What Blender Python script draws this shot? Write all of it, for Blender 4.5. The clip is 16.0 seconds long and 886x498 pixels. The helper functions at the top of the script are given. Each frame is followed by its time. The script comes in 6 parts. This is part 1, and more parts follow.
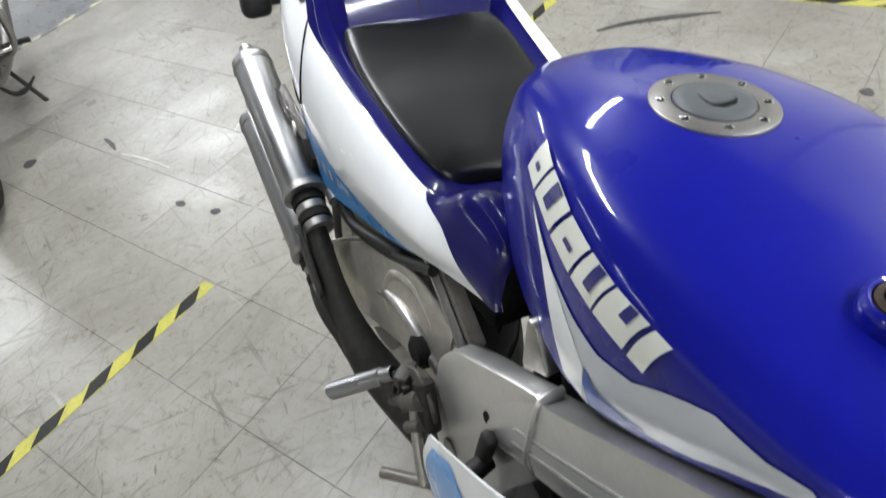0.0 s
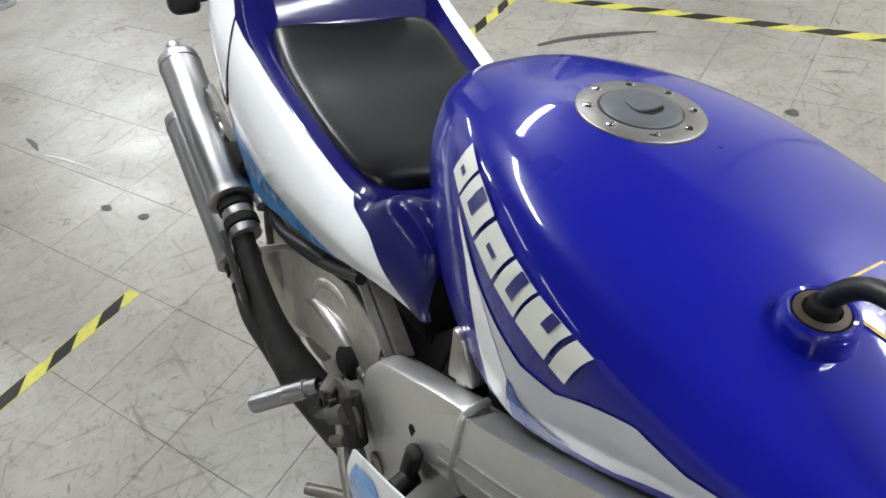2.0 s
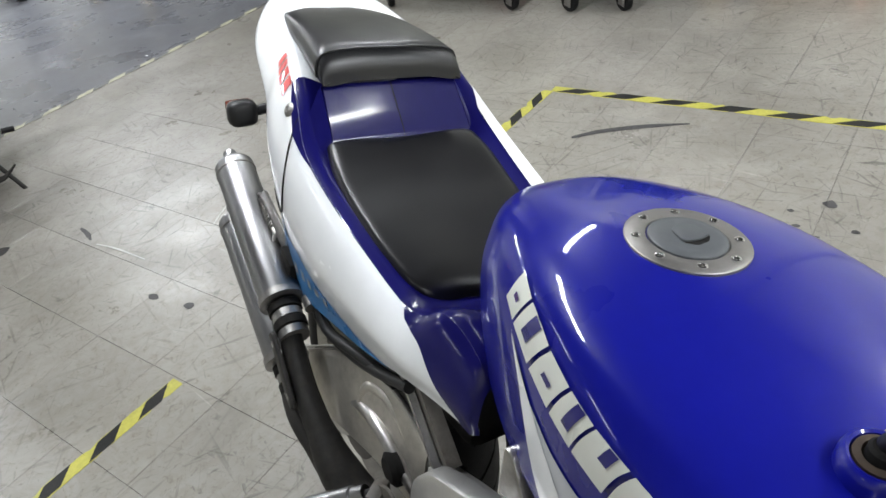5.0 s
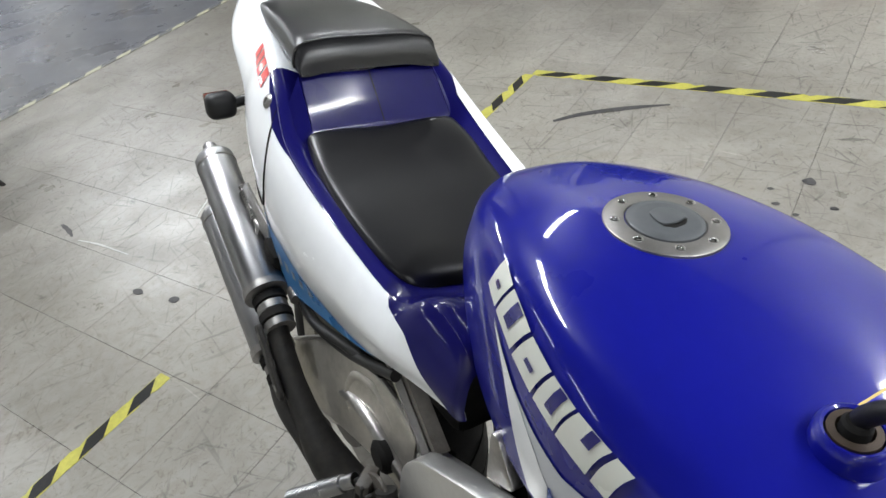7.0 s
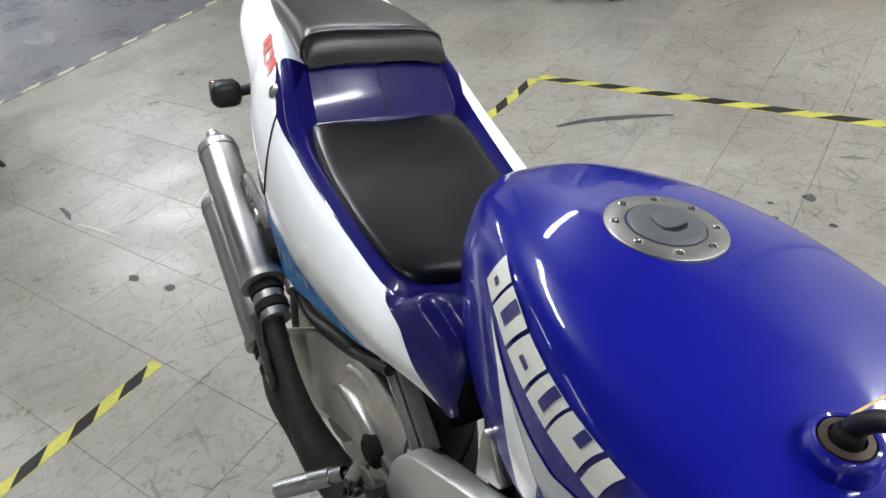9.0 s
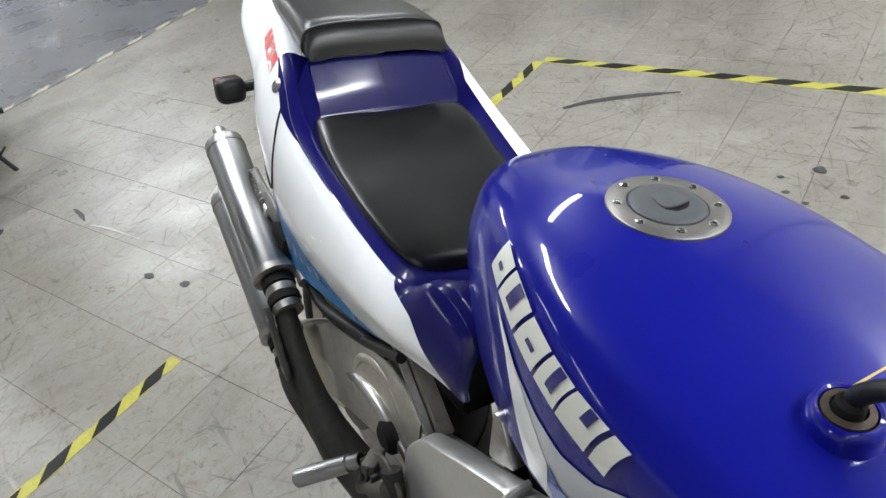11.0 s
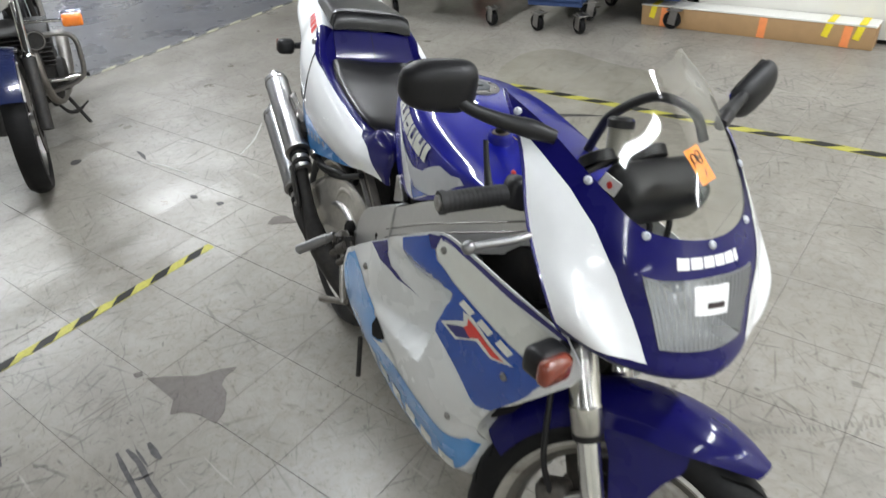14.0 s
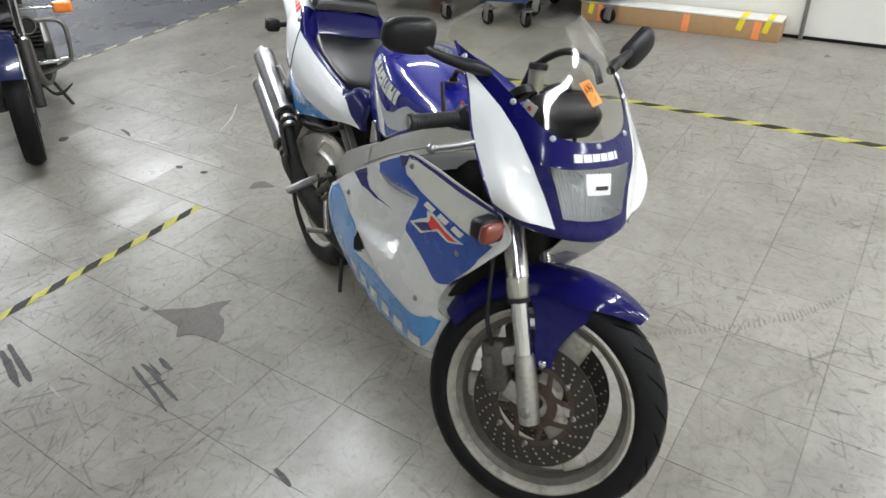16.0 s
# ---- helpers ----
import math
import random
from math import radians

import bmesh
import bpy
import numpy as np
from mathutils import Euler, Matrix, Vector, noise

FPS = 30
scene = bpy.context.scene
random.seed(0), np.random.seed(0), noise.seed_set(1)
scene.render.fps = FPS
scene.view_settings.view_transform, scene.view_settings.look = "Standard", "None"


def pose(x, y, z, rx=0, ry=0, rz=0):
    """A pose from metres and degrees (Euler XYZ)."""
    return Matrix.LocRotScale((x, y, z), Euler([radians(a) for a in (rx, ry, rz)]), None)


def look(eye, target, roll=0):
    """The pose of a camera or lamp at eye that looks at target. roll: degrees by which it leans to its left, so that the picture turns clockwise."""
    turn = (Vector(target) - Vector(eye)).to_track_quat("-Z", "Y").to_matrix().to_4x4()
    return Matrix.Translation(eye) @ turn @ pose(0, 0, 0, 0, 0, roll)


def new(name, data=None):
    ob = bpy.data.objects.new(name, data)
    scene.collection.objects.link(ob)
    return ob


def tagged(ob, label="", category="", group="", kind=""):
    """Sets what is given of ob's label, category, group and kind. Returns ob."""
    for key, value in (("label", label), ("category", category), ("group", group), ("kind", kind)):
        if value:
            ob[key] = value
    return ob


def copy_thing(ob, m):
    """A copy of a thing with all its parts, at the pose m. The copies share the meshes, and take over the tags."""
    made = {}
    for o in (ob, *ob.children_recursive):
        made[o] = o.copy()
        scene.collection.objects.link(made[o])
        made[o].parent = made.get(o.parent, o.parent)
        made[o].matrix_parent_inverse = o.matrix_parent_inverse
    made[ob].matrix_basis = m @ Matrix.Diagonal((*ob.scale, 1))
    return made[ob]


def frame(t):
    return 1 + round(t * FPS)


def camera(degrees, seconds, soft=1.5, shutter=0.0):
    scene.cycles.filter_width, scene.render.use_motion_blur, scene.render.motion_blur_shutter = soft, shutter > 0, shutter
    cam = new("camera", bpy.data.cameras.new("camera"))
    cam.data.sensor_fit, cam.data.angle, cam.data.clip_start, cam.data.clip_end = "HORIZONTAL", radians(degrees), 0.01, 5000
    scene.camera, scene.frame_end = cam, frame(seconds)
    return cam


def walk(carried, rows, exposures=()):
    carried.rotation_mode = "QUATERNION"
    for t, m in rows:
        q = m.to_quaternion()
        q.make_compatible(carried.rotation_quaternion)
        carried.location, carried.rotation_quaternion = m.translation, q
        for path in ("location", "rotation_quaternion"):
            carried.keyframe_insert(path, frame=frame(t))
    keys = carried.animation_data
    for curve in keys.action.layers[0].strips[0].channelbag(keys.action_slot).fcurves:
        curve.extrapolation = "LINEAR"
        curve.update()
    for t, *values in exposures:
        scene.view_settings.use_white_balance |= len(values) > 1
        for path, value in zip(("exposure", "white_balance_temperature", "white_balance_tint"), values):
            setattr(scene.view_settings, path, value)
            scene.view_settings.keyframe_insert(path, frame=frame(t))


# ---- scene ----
cam = camera(64.9, 16.0, shutter=0.5)
PATH = [
    (0, (0.1117, 0.1572, 1.2699), (-0.2112, 1.5171, -0.0085), -16.4),
    (0.5, (0.1127, 0.1676, 1.2709), (-0.2083, 1.6099, 0.0862), -14.4),
    (1, (0.1193, 0.1742, 1.2633), (-0.1903, 1.6260, 0.0871), -13.2),
    (1.5, (0.1212, 0.1724, 1.2500), (-0.1411, 1.5663, -0.0057), -12.7),
    (2, (0.1250, 0.1705, 1.2481), (-0.0436, 1.5540, -0.0341), -11.3),
    (2.5, (0.1203, 0.1733, 1.2548), (0.0066, 1.5625, -0.0265), -10.4),
    (3, (0.1212, 0.1761, 1.2652), (-0.0445, 1.5900, 0.0161), -11.2),
    (3.5, (0.1203, 0.1809, 1.2870), (-0.0890, 1.6232, 0.0777), -12.9),
    (4, (0.1184, 0.1742, 1.3040), (-0.1260, 1.6563, 0.1496), -14.1),
    (4.5, (0.1146, 0.1752, 1.3031), (-0.1354, 1.6932, 0.1989), -13.1),
    (5, (0.1136, 0.1780, 1.2955), (-0.1155, 1.6961, 0.1856), -12.2),
    (5.2, (0.1146, 0.1818, 1.2917), (-0.1070, 1.6800, 0.1553), -12.1),
    (7.5, (0.1184, 0.1714, 1.3002), (-0.0758, 1.6667, 0.1534), -13.2),
    (8, (0.1165, 0.1667, 1.2974), (-0.0663, 1.6686, 0.1581), -11.8),
    (8.5, (0.1155, 0.1667, 1.2993), (-0.0616, 1.6686, 0.1581), -10.2),
    (9, (0.1155, 0.1724, 1.2945), (-0.0739, 1.6696, 0.1515), -10.4),
    (11.3, (0.1278, 0.1638, 1.3012), (-0.1136, 1.6374, 0.1364), -14.1),
    (11.5, (0.1326, 0.1563, 1.3078), (-0.1345, 1.6364, 0.1563), -14.2),
    (12, (0.1458, 0.1108, 1.3173), (-0.2424, 1.5777, 0.1847), -15.2),
    (12.5, (0.1354, -0.0900, 1.3656), (-0.1193, 1.4489, 0.2907), -10.8),
    (13, (0.1828, -0.3182, 1.4158), (0.0227, 1.2690, 0.3940), -7.6),
    (13.5, (0.3220, -0.5625, 1.4480), (0.0691, 1.0284, 0.4527), -7.4),
    (14, (0.3248, -0.7226, 1.4641), (0.1203, 0.8305, 0.3996), -6.0),
    (14.5, (0.3693, -0.8703, 1.4925), (0.2121, 0.6790, 0.4138), -5.2),
    (15, (0.3731, -1.0000, 1.5190), (0.2216, 0.5493, 0.4394), -4.9),
    (15.5, (0.3078, -1.0796, 1.5304), (0.1913, 0.4763, 0.4574), -4.7),
    (16, (0.3352, -1.1695, 1.5322), (0.2472, 0.3921, 0.4650), -4.2),
]
walk(cam, [(t, look(eye, target, roll)) for t, eye, target, roll in PATH], exposures=[(0, 0.22), (3.0, 0.18), (4.5, 0.0), (9, 0.02), (12.0, 0.04), (13.5, 0.0), (16, -0.10)])

# ---- light ----
world = bpy.data.worlds.new("world")
scene.world = world
world.use_nodes = True
world.node_tree.nodes["Background"].inputs[0].default_value = (0.75, 0.8, 0.9, 1)
world.node_tree.nodes["Background"].inputs[1].default_value = 0.012


# ---- materials ----
def material(name, color, rough=0.5, metal=0.0, coat=0.0, coat_rough=0.04, scale=40.0, vary=0.08, bump=0.0, emit=0.0, dirt=0.0, fine=6.0, spec=0.5):
    """A base colour varied at two scales, with uneven gloss and a fine relief."""
    m = bpy.data.materials.new(name)
    m.use_nodes = True
    nodes, links = m.node_tree.nodes, m.node_tree.links
    b = nodes["Principled BSDF"]
    b.inputs["Metallic"].default_value = metal
    b.inputs["Coat Weight"].default_value = coat
    b.inputs["Coat Roughness"].default_value = coat_rough
    b.inputs["Specular IOR Level"].default_value = spec
    co = nodes.new("ShaderNodeTexCoord")
    n1, n2 = nodes.new("ShaderNodeTexNoise"), nodes.new("ShaderNodeTexNoise")
    n1.inputs["Scale"].default_value, n2.inputs["Scale"].default_value = scale / fine, scale
    n1.inputs["Detail"].default_value, n2.inputs["Detail"].default_value = 4, 6
    for n in (n1, n2):
        links.new(co.outputs["Object"], n.inputs["Vector"])
    mix = nodes.new("ShaderNodeMath")
    mix.operation = "ADD"
    links.new(n1.outputs["Fac"], mix.inputs[0])
    links.new(n2.outputs["Fac"], mix.inputs[1])
    ramp = nodes.new("ShaderNodeMapRange")
    ramp.inputs["From Min"].default_value, ramp.inputs["From Max"].default_value = 0.6, 1.4
    ramp.inputs["To Min"].default_value, ramp.inputs["To Max"].default_value = 1 - vary, 1 + vary
    links.new(mix.outputs[0], ramp.inputs["Value"])
    tone = nodes.new("ShaderNodeVectorMath")
    tone.operation = "SCALE"
    tone.inputs[0].default_value = color
    links.new(ramp.outputs[0], tone.inputs["Scale"])
    out = tone.outputs[0]
    if dirt:
        n3 = nodes.new("ShaderNodeTexNoise")
        n3.inputs["Scale"].default_value, n3.inputs["Detail"].default_value, n3.inputs["Roughness"].default_value = scale / 3, 8, 0.7
        links.new(co.outputs["Object"], n3.inputs["Vector"])
        r3 = nodes.new("ShaderNodeMapRange")
        r3.inputs["From Min"].default_value, r3.inputs["From Max"].default_value, r3.inputs["To Max"].default_value = 0.5, 0.75, dirt
        links.new(n3.outputs["Fac"], r3.inputs["Value"])
        mc = nodes.new("ShaderNodeMix")
        mc.data_type = "RGBA"
        links.new(r3.outputs[0], mc.inputs["Factor"])
        links.new(out, mc.inputs["A"])
        mc.inputs["B"].default_value = (0.09, 0.07, 0.05, 1)
        out = mc.outputs["Result"]
    links.new(out, b.inputs["Base Color"])
    rr = nodes.new("ShaderNodeMapRange")
    rr.inputs["From Min"].default_value, rr.inputs["From Max"].default_value = 0.3, 0.7
    rr.inputs["To Min"].default_value, rr.inputs["To Max"].default_value = rough * 0.85, min(1, rough * 1.15)
    links.new(n1.outputs["Fac"], rr.inputs["Value"])
    links.new(rr.outputs[0], b.inputs["Roughness"])
    if bump:
        bp = nodes.new("ShaderNodeBump")
        bp.inputs["Strength"].default_value, bp.inputs["Distance"].default_value = bump, 0.002
        links.new(n2.outputs["Fac"], bp.inputs["Height"])
        links.new(bp.outputs[0], b.inputs["Normal"])
    if emit:
        b.inputs["Emission Color"].default_value, b.inputs["Emission Strength"].default_value = (*color, 1), emit
    return m


def clear(name, color, rough=0.02, alpha=0.15):
    """A thin clear sheet: mostly see-through, with a glossy face."""
    m = bpy.data.materials.new(name)
    m.use_nodes = True
    nodes, links = m.node_tree.nodes, m.node_tree.links
    out = nodes["Material Output"]
    nodes.remove(nodes["Principled BSDF"])
    tr, gl, mx, fr = nodes.new("ShaderNodeBsdfTransparent"), nodes.new("ShaderNodeBsdfGlossy"), nodes.new("ShaderNodeMixShader"), nodes.new("ShaderNodeFresnel")
    tr.inputs[0].default_value = (*color, 1)
    gl.inputs["Roughness"].default_value = rough
    fr.inputs[0].default_value = 1.5
    add = nodes.new("ShaderNodeMath")
    add.operation, add.inputs[1].default_value = "ADD", alpha
    links.new(fr.outputs[0], add.inputs[0])
    links.new(add.outputs[0], mx.inputs[0])
    links.new(tr.outputs[0], mx.inputs[1])
    links.new(gl.outputs[0], mx.inputs[2])
    links.new(mx.outputs[0], out.inputs[0])
    return m


BLUE = material("blue_paint", (0.0045, 0.0065, 0.205), 0.3, coat=0.75, scale=60, vary=0.06, spec=0.1)
DEEP = material("deep_blue_plastic", (0.0055, 0.0048, 0.082), 0.3, coat=0.5, coat_rough=0.09, scale=60, vary=0.08, spec=0.1)
NAVY = material("navy_decal", (0.015, 0.014, 0.14), 0.25, coat=0.8, scale=60)
SKY = material("light_blue_decal", (0.07, 0.27, 0.62), 0.28, coat=0.7, scale=60)
MIDBLUE = material("mid_blue_decal", (0.009, 0.066, 0.35), 0.26, coat=0.8, scale=60)
WHITE = material("white_paint", (0.87, 0.89, 0.91), 0.24, coat=0.9, scale=50, vary=0.03)
FAIRW = material("fairing_white", (0.70, 0.715, 0.71), 0.27, coat=0.7, scale=40, vary=0.05)
CREAM = material("aged_white_decal", (0.66, 0.67, 0.62), 0.3, coat=0.6, scale=50, vary=0.05)
PEARL = material("pearl_grey_decal", (0.52, 0.54, 0.58), 0.26, coat=0.8, scale=50, vary=0.05)
RED = material("red_decal", (0.62, 0.04, 0.03), 0.35, coat=0.5)
VINYL = material("black_vinyl", (0.009, 0.009, 0.010), 0.33, scale=420, vary=0.2, bump=0.08, fine=60, spec=0.45)
GUARDMETAL = material("dull_pale_cast_metal", (0.50, 0.475, 0.43), 0.42, 0.75, scale=70, vary=0.16, bump=0.1, dirt=0.35)
PLASTIC = material("black_plastic", (0.009, 0.009, 0.010), 0.42, scale=300, vary=0.2, bump=0.12, fine=30, spec=0.35)
RUBBER = material("tyre_rubber", (0.0085, 0.0085, 0.009), 0.55, scale=120, vary=0.3, bump=0.2, dirt=0.04, spec=0.16)
SMOKY = material("clouded_plastic", (0.26, 0.25, 0.21), 0.35, scale=60)
# pale colour stands in for the bright floor showing through the disc
HOLE = material("lit_drilled_hole", (0.30, 0.29, 0.27), 0.7, scale=90, vary=0.6)
CALIPER = material("grimy_caliper", (0.075, 0.068, 0.06), 0.6, 0.2, scale=120, vary=0.4, bump=0.4, dirt=0.5)
GROOVE = material("tread_shade", (0.003, 0.003, 0.003), 0.9, spec=0.05)
BARREL = material("grimy_inner_rim", (0.15, 0.14, 0.12), 0.5, 0.3, scale=60, vary=0.3, dirt=0.8)
GRIP = material("grip_rubber", (0.014, 0.014, 0.014), 0.6, scale=200, vary=0.2, bump=0.3)
ALLOY = material("cast_alloy", (0.45, 0.44, 0.425), 0.38, 0.95, scale=110, vary=0.2, bump=0.12, dirt=0.4)
SATIN = material("satin_frame_alloy", (0.66, 0.655, 0.64), 0.33, 0.85, scale=200, vary=0.06, bump=0.05)
DIRTY = material("dirty_alloy", (0.22, 0.205, 0.185), 0.5, 0.7, scale=120, vary=0.2, bump=0.2, dirt=0.6)
BRUSHED = material("brushed_steel", (0.31, 0.31, 0.315), 0.36, 1.0, scale=60, vary=0.05, fine=3)
CHROME = material("chrome", (0.75, 0.75, 0.76), 0.08, 1.0, vary=0.04)
STEEL = material("worn_steel", (0.30, 0.29, 0.28), 0.4, 0.9, scale=140, vary=0.2, dirt=0.35)
IRON = material("black_iron", (0.028, 0.027, 0.026), 0.55, 0.3, scale=90, vary=0.35, bump=0.3, dirt=0.3, spec=0.3)
# black for grimy parts, and for shade painted where holes and slots are
DARK = material("grime_and_shade_black", (0.010, 0.0095, 0.009), 0.75, scale=60, vary=0.4, dirt=0.12, spec=0.15)
DISC = material("brake_disc_steel", (0.05, 0.044, 0.04), 0.42, 0.7, scale=150, vary=0.2, dirt=0.25)
RUSTY = material("rusty_steel", (0.065, 0.045, 0.033), 0.6, 0.4, scale=120, vary=0.4, dirt=0.5)
WHEELPAINT = material("grimy_white_wheel_paint", (0.42, 0.40, 0.35), 0.42, scale=60, vary=0.25, dirt=0.9)
CAPGREY = material("grey_cap_plastic", (0.066, 0.072, 0.078), 0.5, scale=200)
CAPRING = material("cap_ring_alloy", (0.235, 0.225, 0.215), 0.42, 0.8, scale=200, vary=0.08)
FORKTUBE = material("polished_fork_alloy", (0.56, 0.55, 0.53), 0.20, 1.0, scale=90, vary=0.06, dirt=0.15)
AMBER = material("amber_lens", (0.17, 0.026, 0.010), 0.15, coat=1.0)
AMBERLIT = material("orange_lens", (0.80, 0.20, 0.02), 0.2, coat=1.0)
ORANGE = material("orange_paper", (0.86, 0.34, 0.07), 0.7, vary=0.04)
INK = material("black_ink", (0.03, 0.02, 0.02), 0.6)
PAPER = material("white_paper", (0.80, 0.80, 0.80), 0.6, vary=0.03)
GOLD = material("gold_print", (0.55, 0.40, 0.10), 0.4, vary=0.05)
SCREEN = clear("clear_screen", (0.91, 0.91, 0.86), 0.055, 0.02)
LENS = clear("lamp_glass", (0.92, 0.93, 0.94), 0.03, 0.05)
MIRROR = material("mirror_glass", (0.8, 0.8, 0.8), 0.02, 1.0, vary=0.0)
REFLECTOR = material("lamp_reflector", (0.93, 0.94, 0.95), 0.28, 0.5, vary=0.03)
FLUTE = clear("fluted_glass", (0.86, 0.87, 0.88), 0.12, 0.16)
TAPEY = material("yellow_tape", (0.44, 0.41, 0.07), 0.5, scale=70, vary=0.2, dirt=0.55)
TAPEB = material("black_tape", (0.013, 0.013, 0.013), 0.5, scale=90, vary=0.3, dirt=0.15, spec=0.25)
TAPEDIM = material("worn_black_tape", (0.085, 0.085, 0.085), 0.6, scale=60, vary=0.5, dirt=0.3)
TAPEOLD = material("worn_yellow_tape", (0.36, 0.345, 0.24), 0.6, scale=60, vary=0.2, dirt=0.6)
WALLP = material("cream_wall_paint", (0.72, 0.71, 0.62), 0.5, scale=6, vary=0.05, dirt=0.10)
WALLW = material("white_wall_panel", (0.76, 0.75, 0.70), 0.45, scale=6, vary=0.04, dirt=0.06)
CARD = material("brown_cardboard", (0.40, 0.25, 0.12), 0.75, scale=20, vary=0.1)
GREENP = material("green_trolley_paint", (0.065, 0.120, 0.072), 0.45, scale=30, vary=0.15, dirt=0.25)
BLUEP = material("blue_trolley_paint", (0.026, 0.054, 0.150), 0.45, scale=30, vary=0.15, dirt=0.3)
CRATE = material("dark_green_crate_plastic", (0.015, 0.04, 0.035), 0.5, scale=30, vary=0.2)
CEIL = material("dark_ceiling", (0.07, 0.07, 0.07), 0.8, scale=4, vary=0.06)
YELP = material("yellow_strip", (0.85, 0.70, 0.03), 0.5)
ORGP = material("orange_strip", (0.90, 0.30, 0.10), 0.6)
NIGHT = material("dark_blue_tank_paint", (0.012, 0.018, 0.06), 0.2, coat=1.0)
TUBE = material("fluorescent_tube", (1.0, 1.0, 0.98), 0.5, vary=0.0, emit=14.0)


# ---- building helpers ----
def part(name, bm, mat, parent=None, label="", smooth=True):
    """Links a bmesh as one mesh object, under its thing or part."""
    me = bpy.data.meshes.new(name)
    bmesh.ops.recalc_face_normals(bm, faces=bm.faces[:])
    if smooth:
        for f in bm.faces:
            f.smooth = True
        for e in bm.edges:
            if len(e.link_faces) == 2 and e.calc_face_angle(0) > 0.7:
                e.smooth = False
    bm.to_mesh(me)
    bm.free()
    for m in mat if isinstance(mat, (list, tuple)) else (mat,):
        me.materials.append(m)
    ob = new(name, me)
    ob.parent = parent
    if label:
        ob["label"] = label
    return ob


def thing(name, label, category, m=None, group="", kind=""):
    ob = new(name)
    ob.empty_display_size = 0.1
    if m is not None:
        ob.matrix_basis = m
    return tagged(ob, label, category, group, kind)


def cat(p0, p1, p2, p3, t):
    return 0.5 * (2 * p1 + (p2 - p0) * t + (2 * p0 - 5 * p1 + 4 * p2 - p3) * t * t + (3 * p1 - p0 - 3 * p2 + p3) * t**3)


def spline(points, s):
    """A point of the smooth curve through points, s from 0 to 1."""
    p = [np.array(q, float) for q in points]
    p = [2 * p[0] - p[1], *p, 2 * p[-1] - p[-2]]
    x = min(max(s, 0.0), 1.0) * (len(p) - 3)
    i = min(int(x), len(p) - 4)
    return cat(p[i], p[i + 1], p[i + 2], p[i + 3], x - i)


def smooth_path(points, n):
    return [spline(points, i / n) for i in range(n + 1)]


class Sheet:
    """A smooth sheet through rows of control points; u runs along a row, v from row to row."""

    def __init__(self, rows):
        g = np.array(rows, float)
        g = np.concatenate([2 * g[:1] - g[1:2], g, 2 * g[-1:] - g[-2:-1]], 0)
        self.grid = np.concatenate([2 * g[:, :1] - g[:, 1:2], g, 2 * g[:, -1:] - g[:, -2:-1]], 1)
        self.coarse, self.sign = None, 1.0
        hub = np.array((0.75, 0, 0.65))
        some = [(u, v) for u in (0.2, 0.5, 0.8) for v in (0.2, 0.5, 0.8)]
        if sum(self.normal(*q) @ (self.at(*q) - hub) for q in some) < 0:
            self.sign = -1.0

    @staticmethod
    def weights(s, n):
        x = min(max(s, 0.0), 1.0) * (n - 3)
        i = min(int(x), n - 4)
        t = x - i
        t2, t3 = t * t, t * t * t
        return i, np.array((-t + 2 * t2 - t3, 2 - 5 * t2 + 3 * t3, t + 4 * t2 - 3 * t3, t3 - t2)) * 0.5

    def at(self, u, v):
        (j, b), (i, a) = self.weights(v, self.grid.shape[0]), self.weights(u, self.grid.shape[1])
        return a @ np.tensordot(b, self.grid[j : j + 4, i : i + 4], 1)

    def normal(self, u, v):
        e = 0.004
        a = self.at(min(u + e, 1), v) - self.at(max(u - e, 0), v)
        b = self.at(u, min(v + e, 1)) - self.at(u, max(v - e, 0))
        n = np.cross(a, b) * self.sign
        return n / (np.linalg.norm(n) + 1e-12)

    def mesh(self, nu, nv, thick=0.0, u0=0.0, u1=1.0, v0=0.0, v1=1.0, lift=0.0, bm=None, keep=None, uv=None):
        """The sheet as a mesh; thick > 0 gives it a back that far behind its normal."""
        bm = bm or bmesh.new()
        grid = [[(u0 + (u1 - u0) * i / nu, v0 + (v1 - v0) * j / nv) for i in range(nu + 1)] for j in range(nv + 1)]
        if uv:
            grid = [[uv(*q) for q in row] for row in grid]
        pts = [[(self.at(*q), self.normal(*q)) for q in row] for row in grid]
        front = [[bm.verts.new(p + lift * n) for p, n in row] for row in pts]
        layers = [front]
        if thick:
            layers.append([[bm.verts.new(p + (lift - thick) * n) for p, n in row] for row in pts])
        for k, lay in enumerate(layers):
            for j in range(nv):
                for i in range(nu):
                    q = [lay[j][i], lay[j][i + 1], lay[j + 1][i + 1], lay[j + 1][i]]
                    if not keep or keep(*grid[j][i]):
                        bm.faces.new(q if k == 0 else q[::-1])
        if thick and not keep:
            a, b = layers
            rim = [(0, i) for i in range(nu)] + [(j, nu) for j in range(nv)] + [(nv, i) for i in range(nu, 0, -1)] + [(j, 0) for j in range(nv, 0, -1)]
            for (j, i), (j2, i2) in zip(rim, rim[1:] + rim[:1]):
                bm.faces.new([a[j][i], b[j][i], b[j2][i2], a[j2][i2]])
        return bm

    def decal(self, outline, lift=0.0012, grid=0.02):
        """A flat shape given by its outline in u, v, laid on the sheet."""
        bm = bmesh.new()
        vs = [bm.verts.new((u, v, 0)) for u, v in outline]
        bm.faces.new(vs)
        cut(bm, grid)
        for w in bm.verts:
            u, v = w.co.x, w.co.y
            w.co = Vector(self.at(u, v) + lift * self.normal(u, v))
        return bm


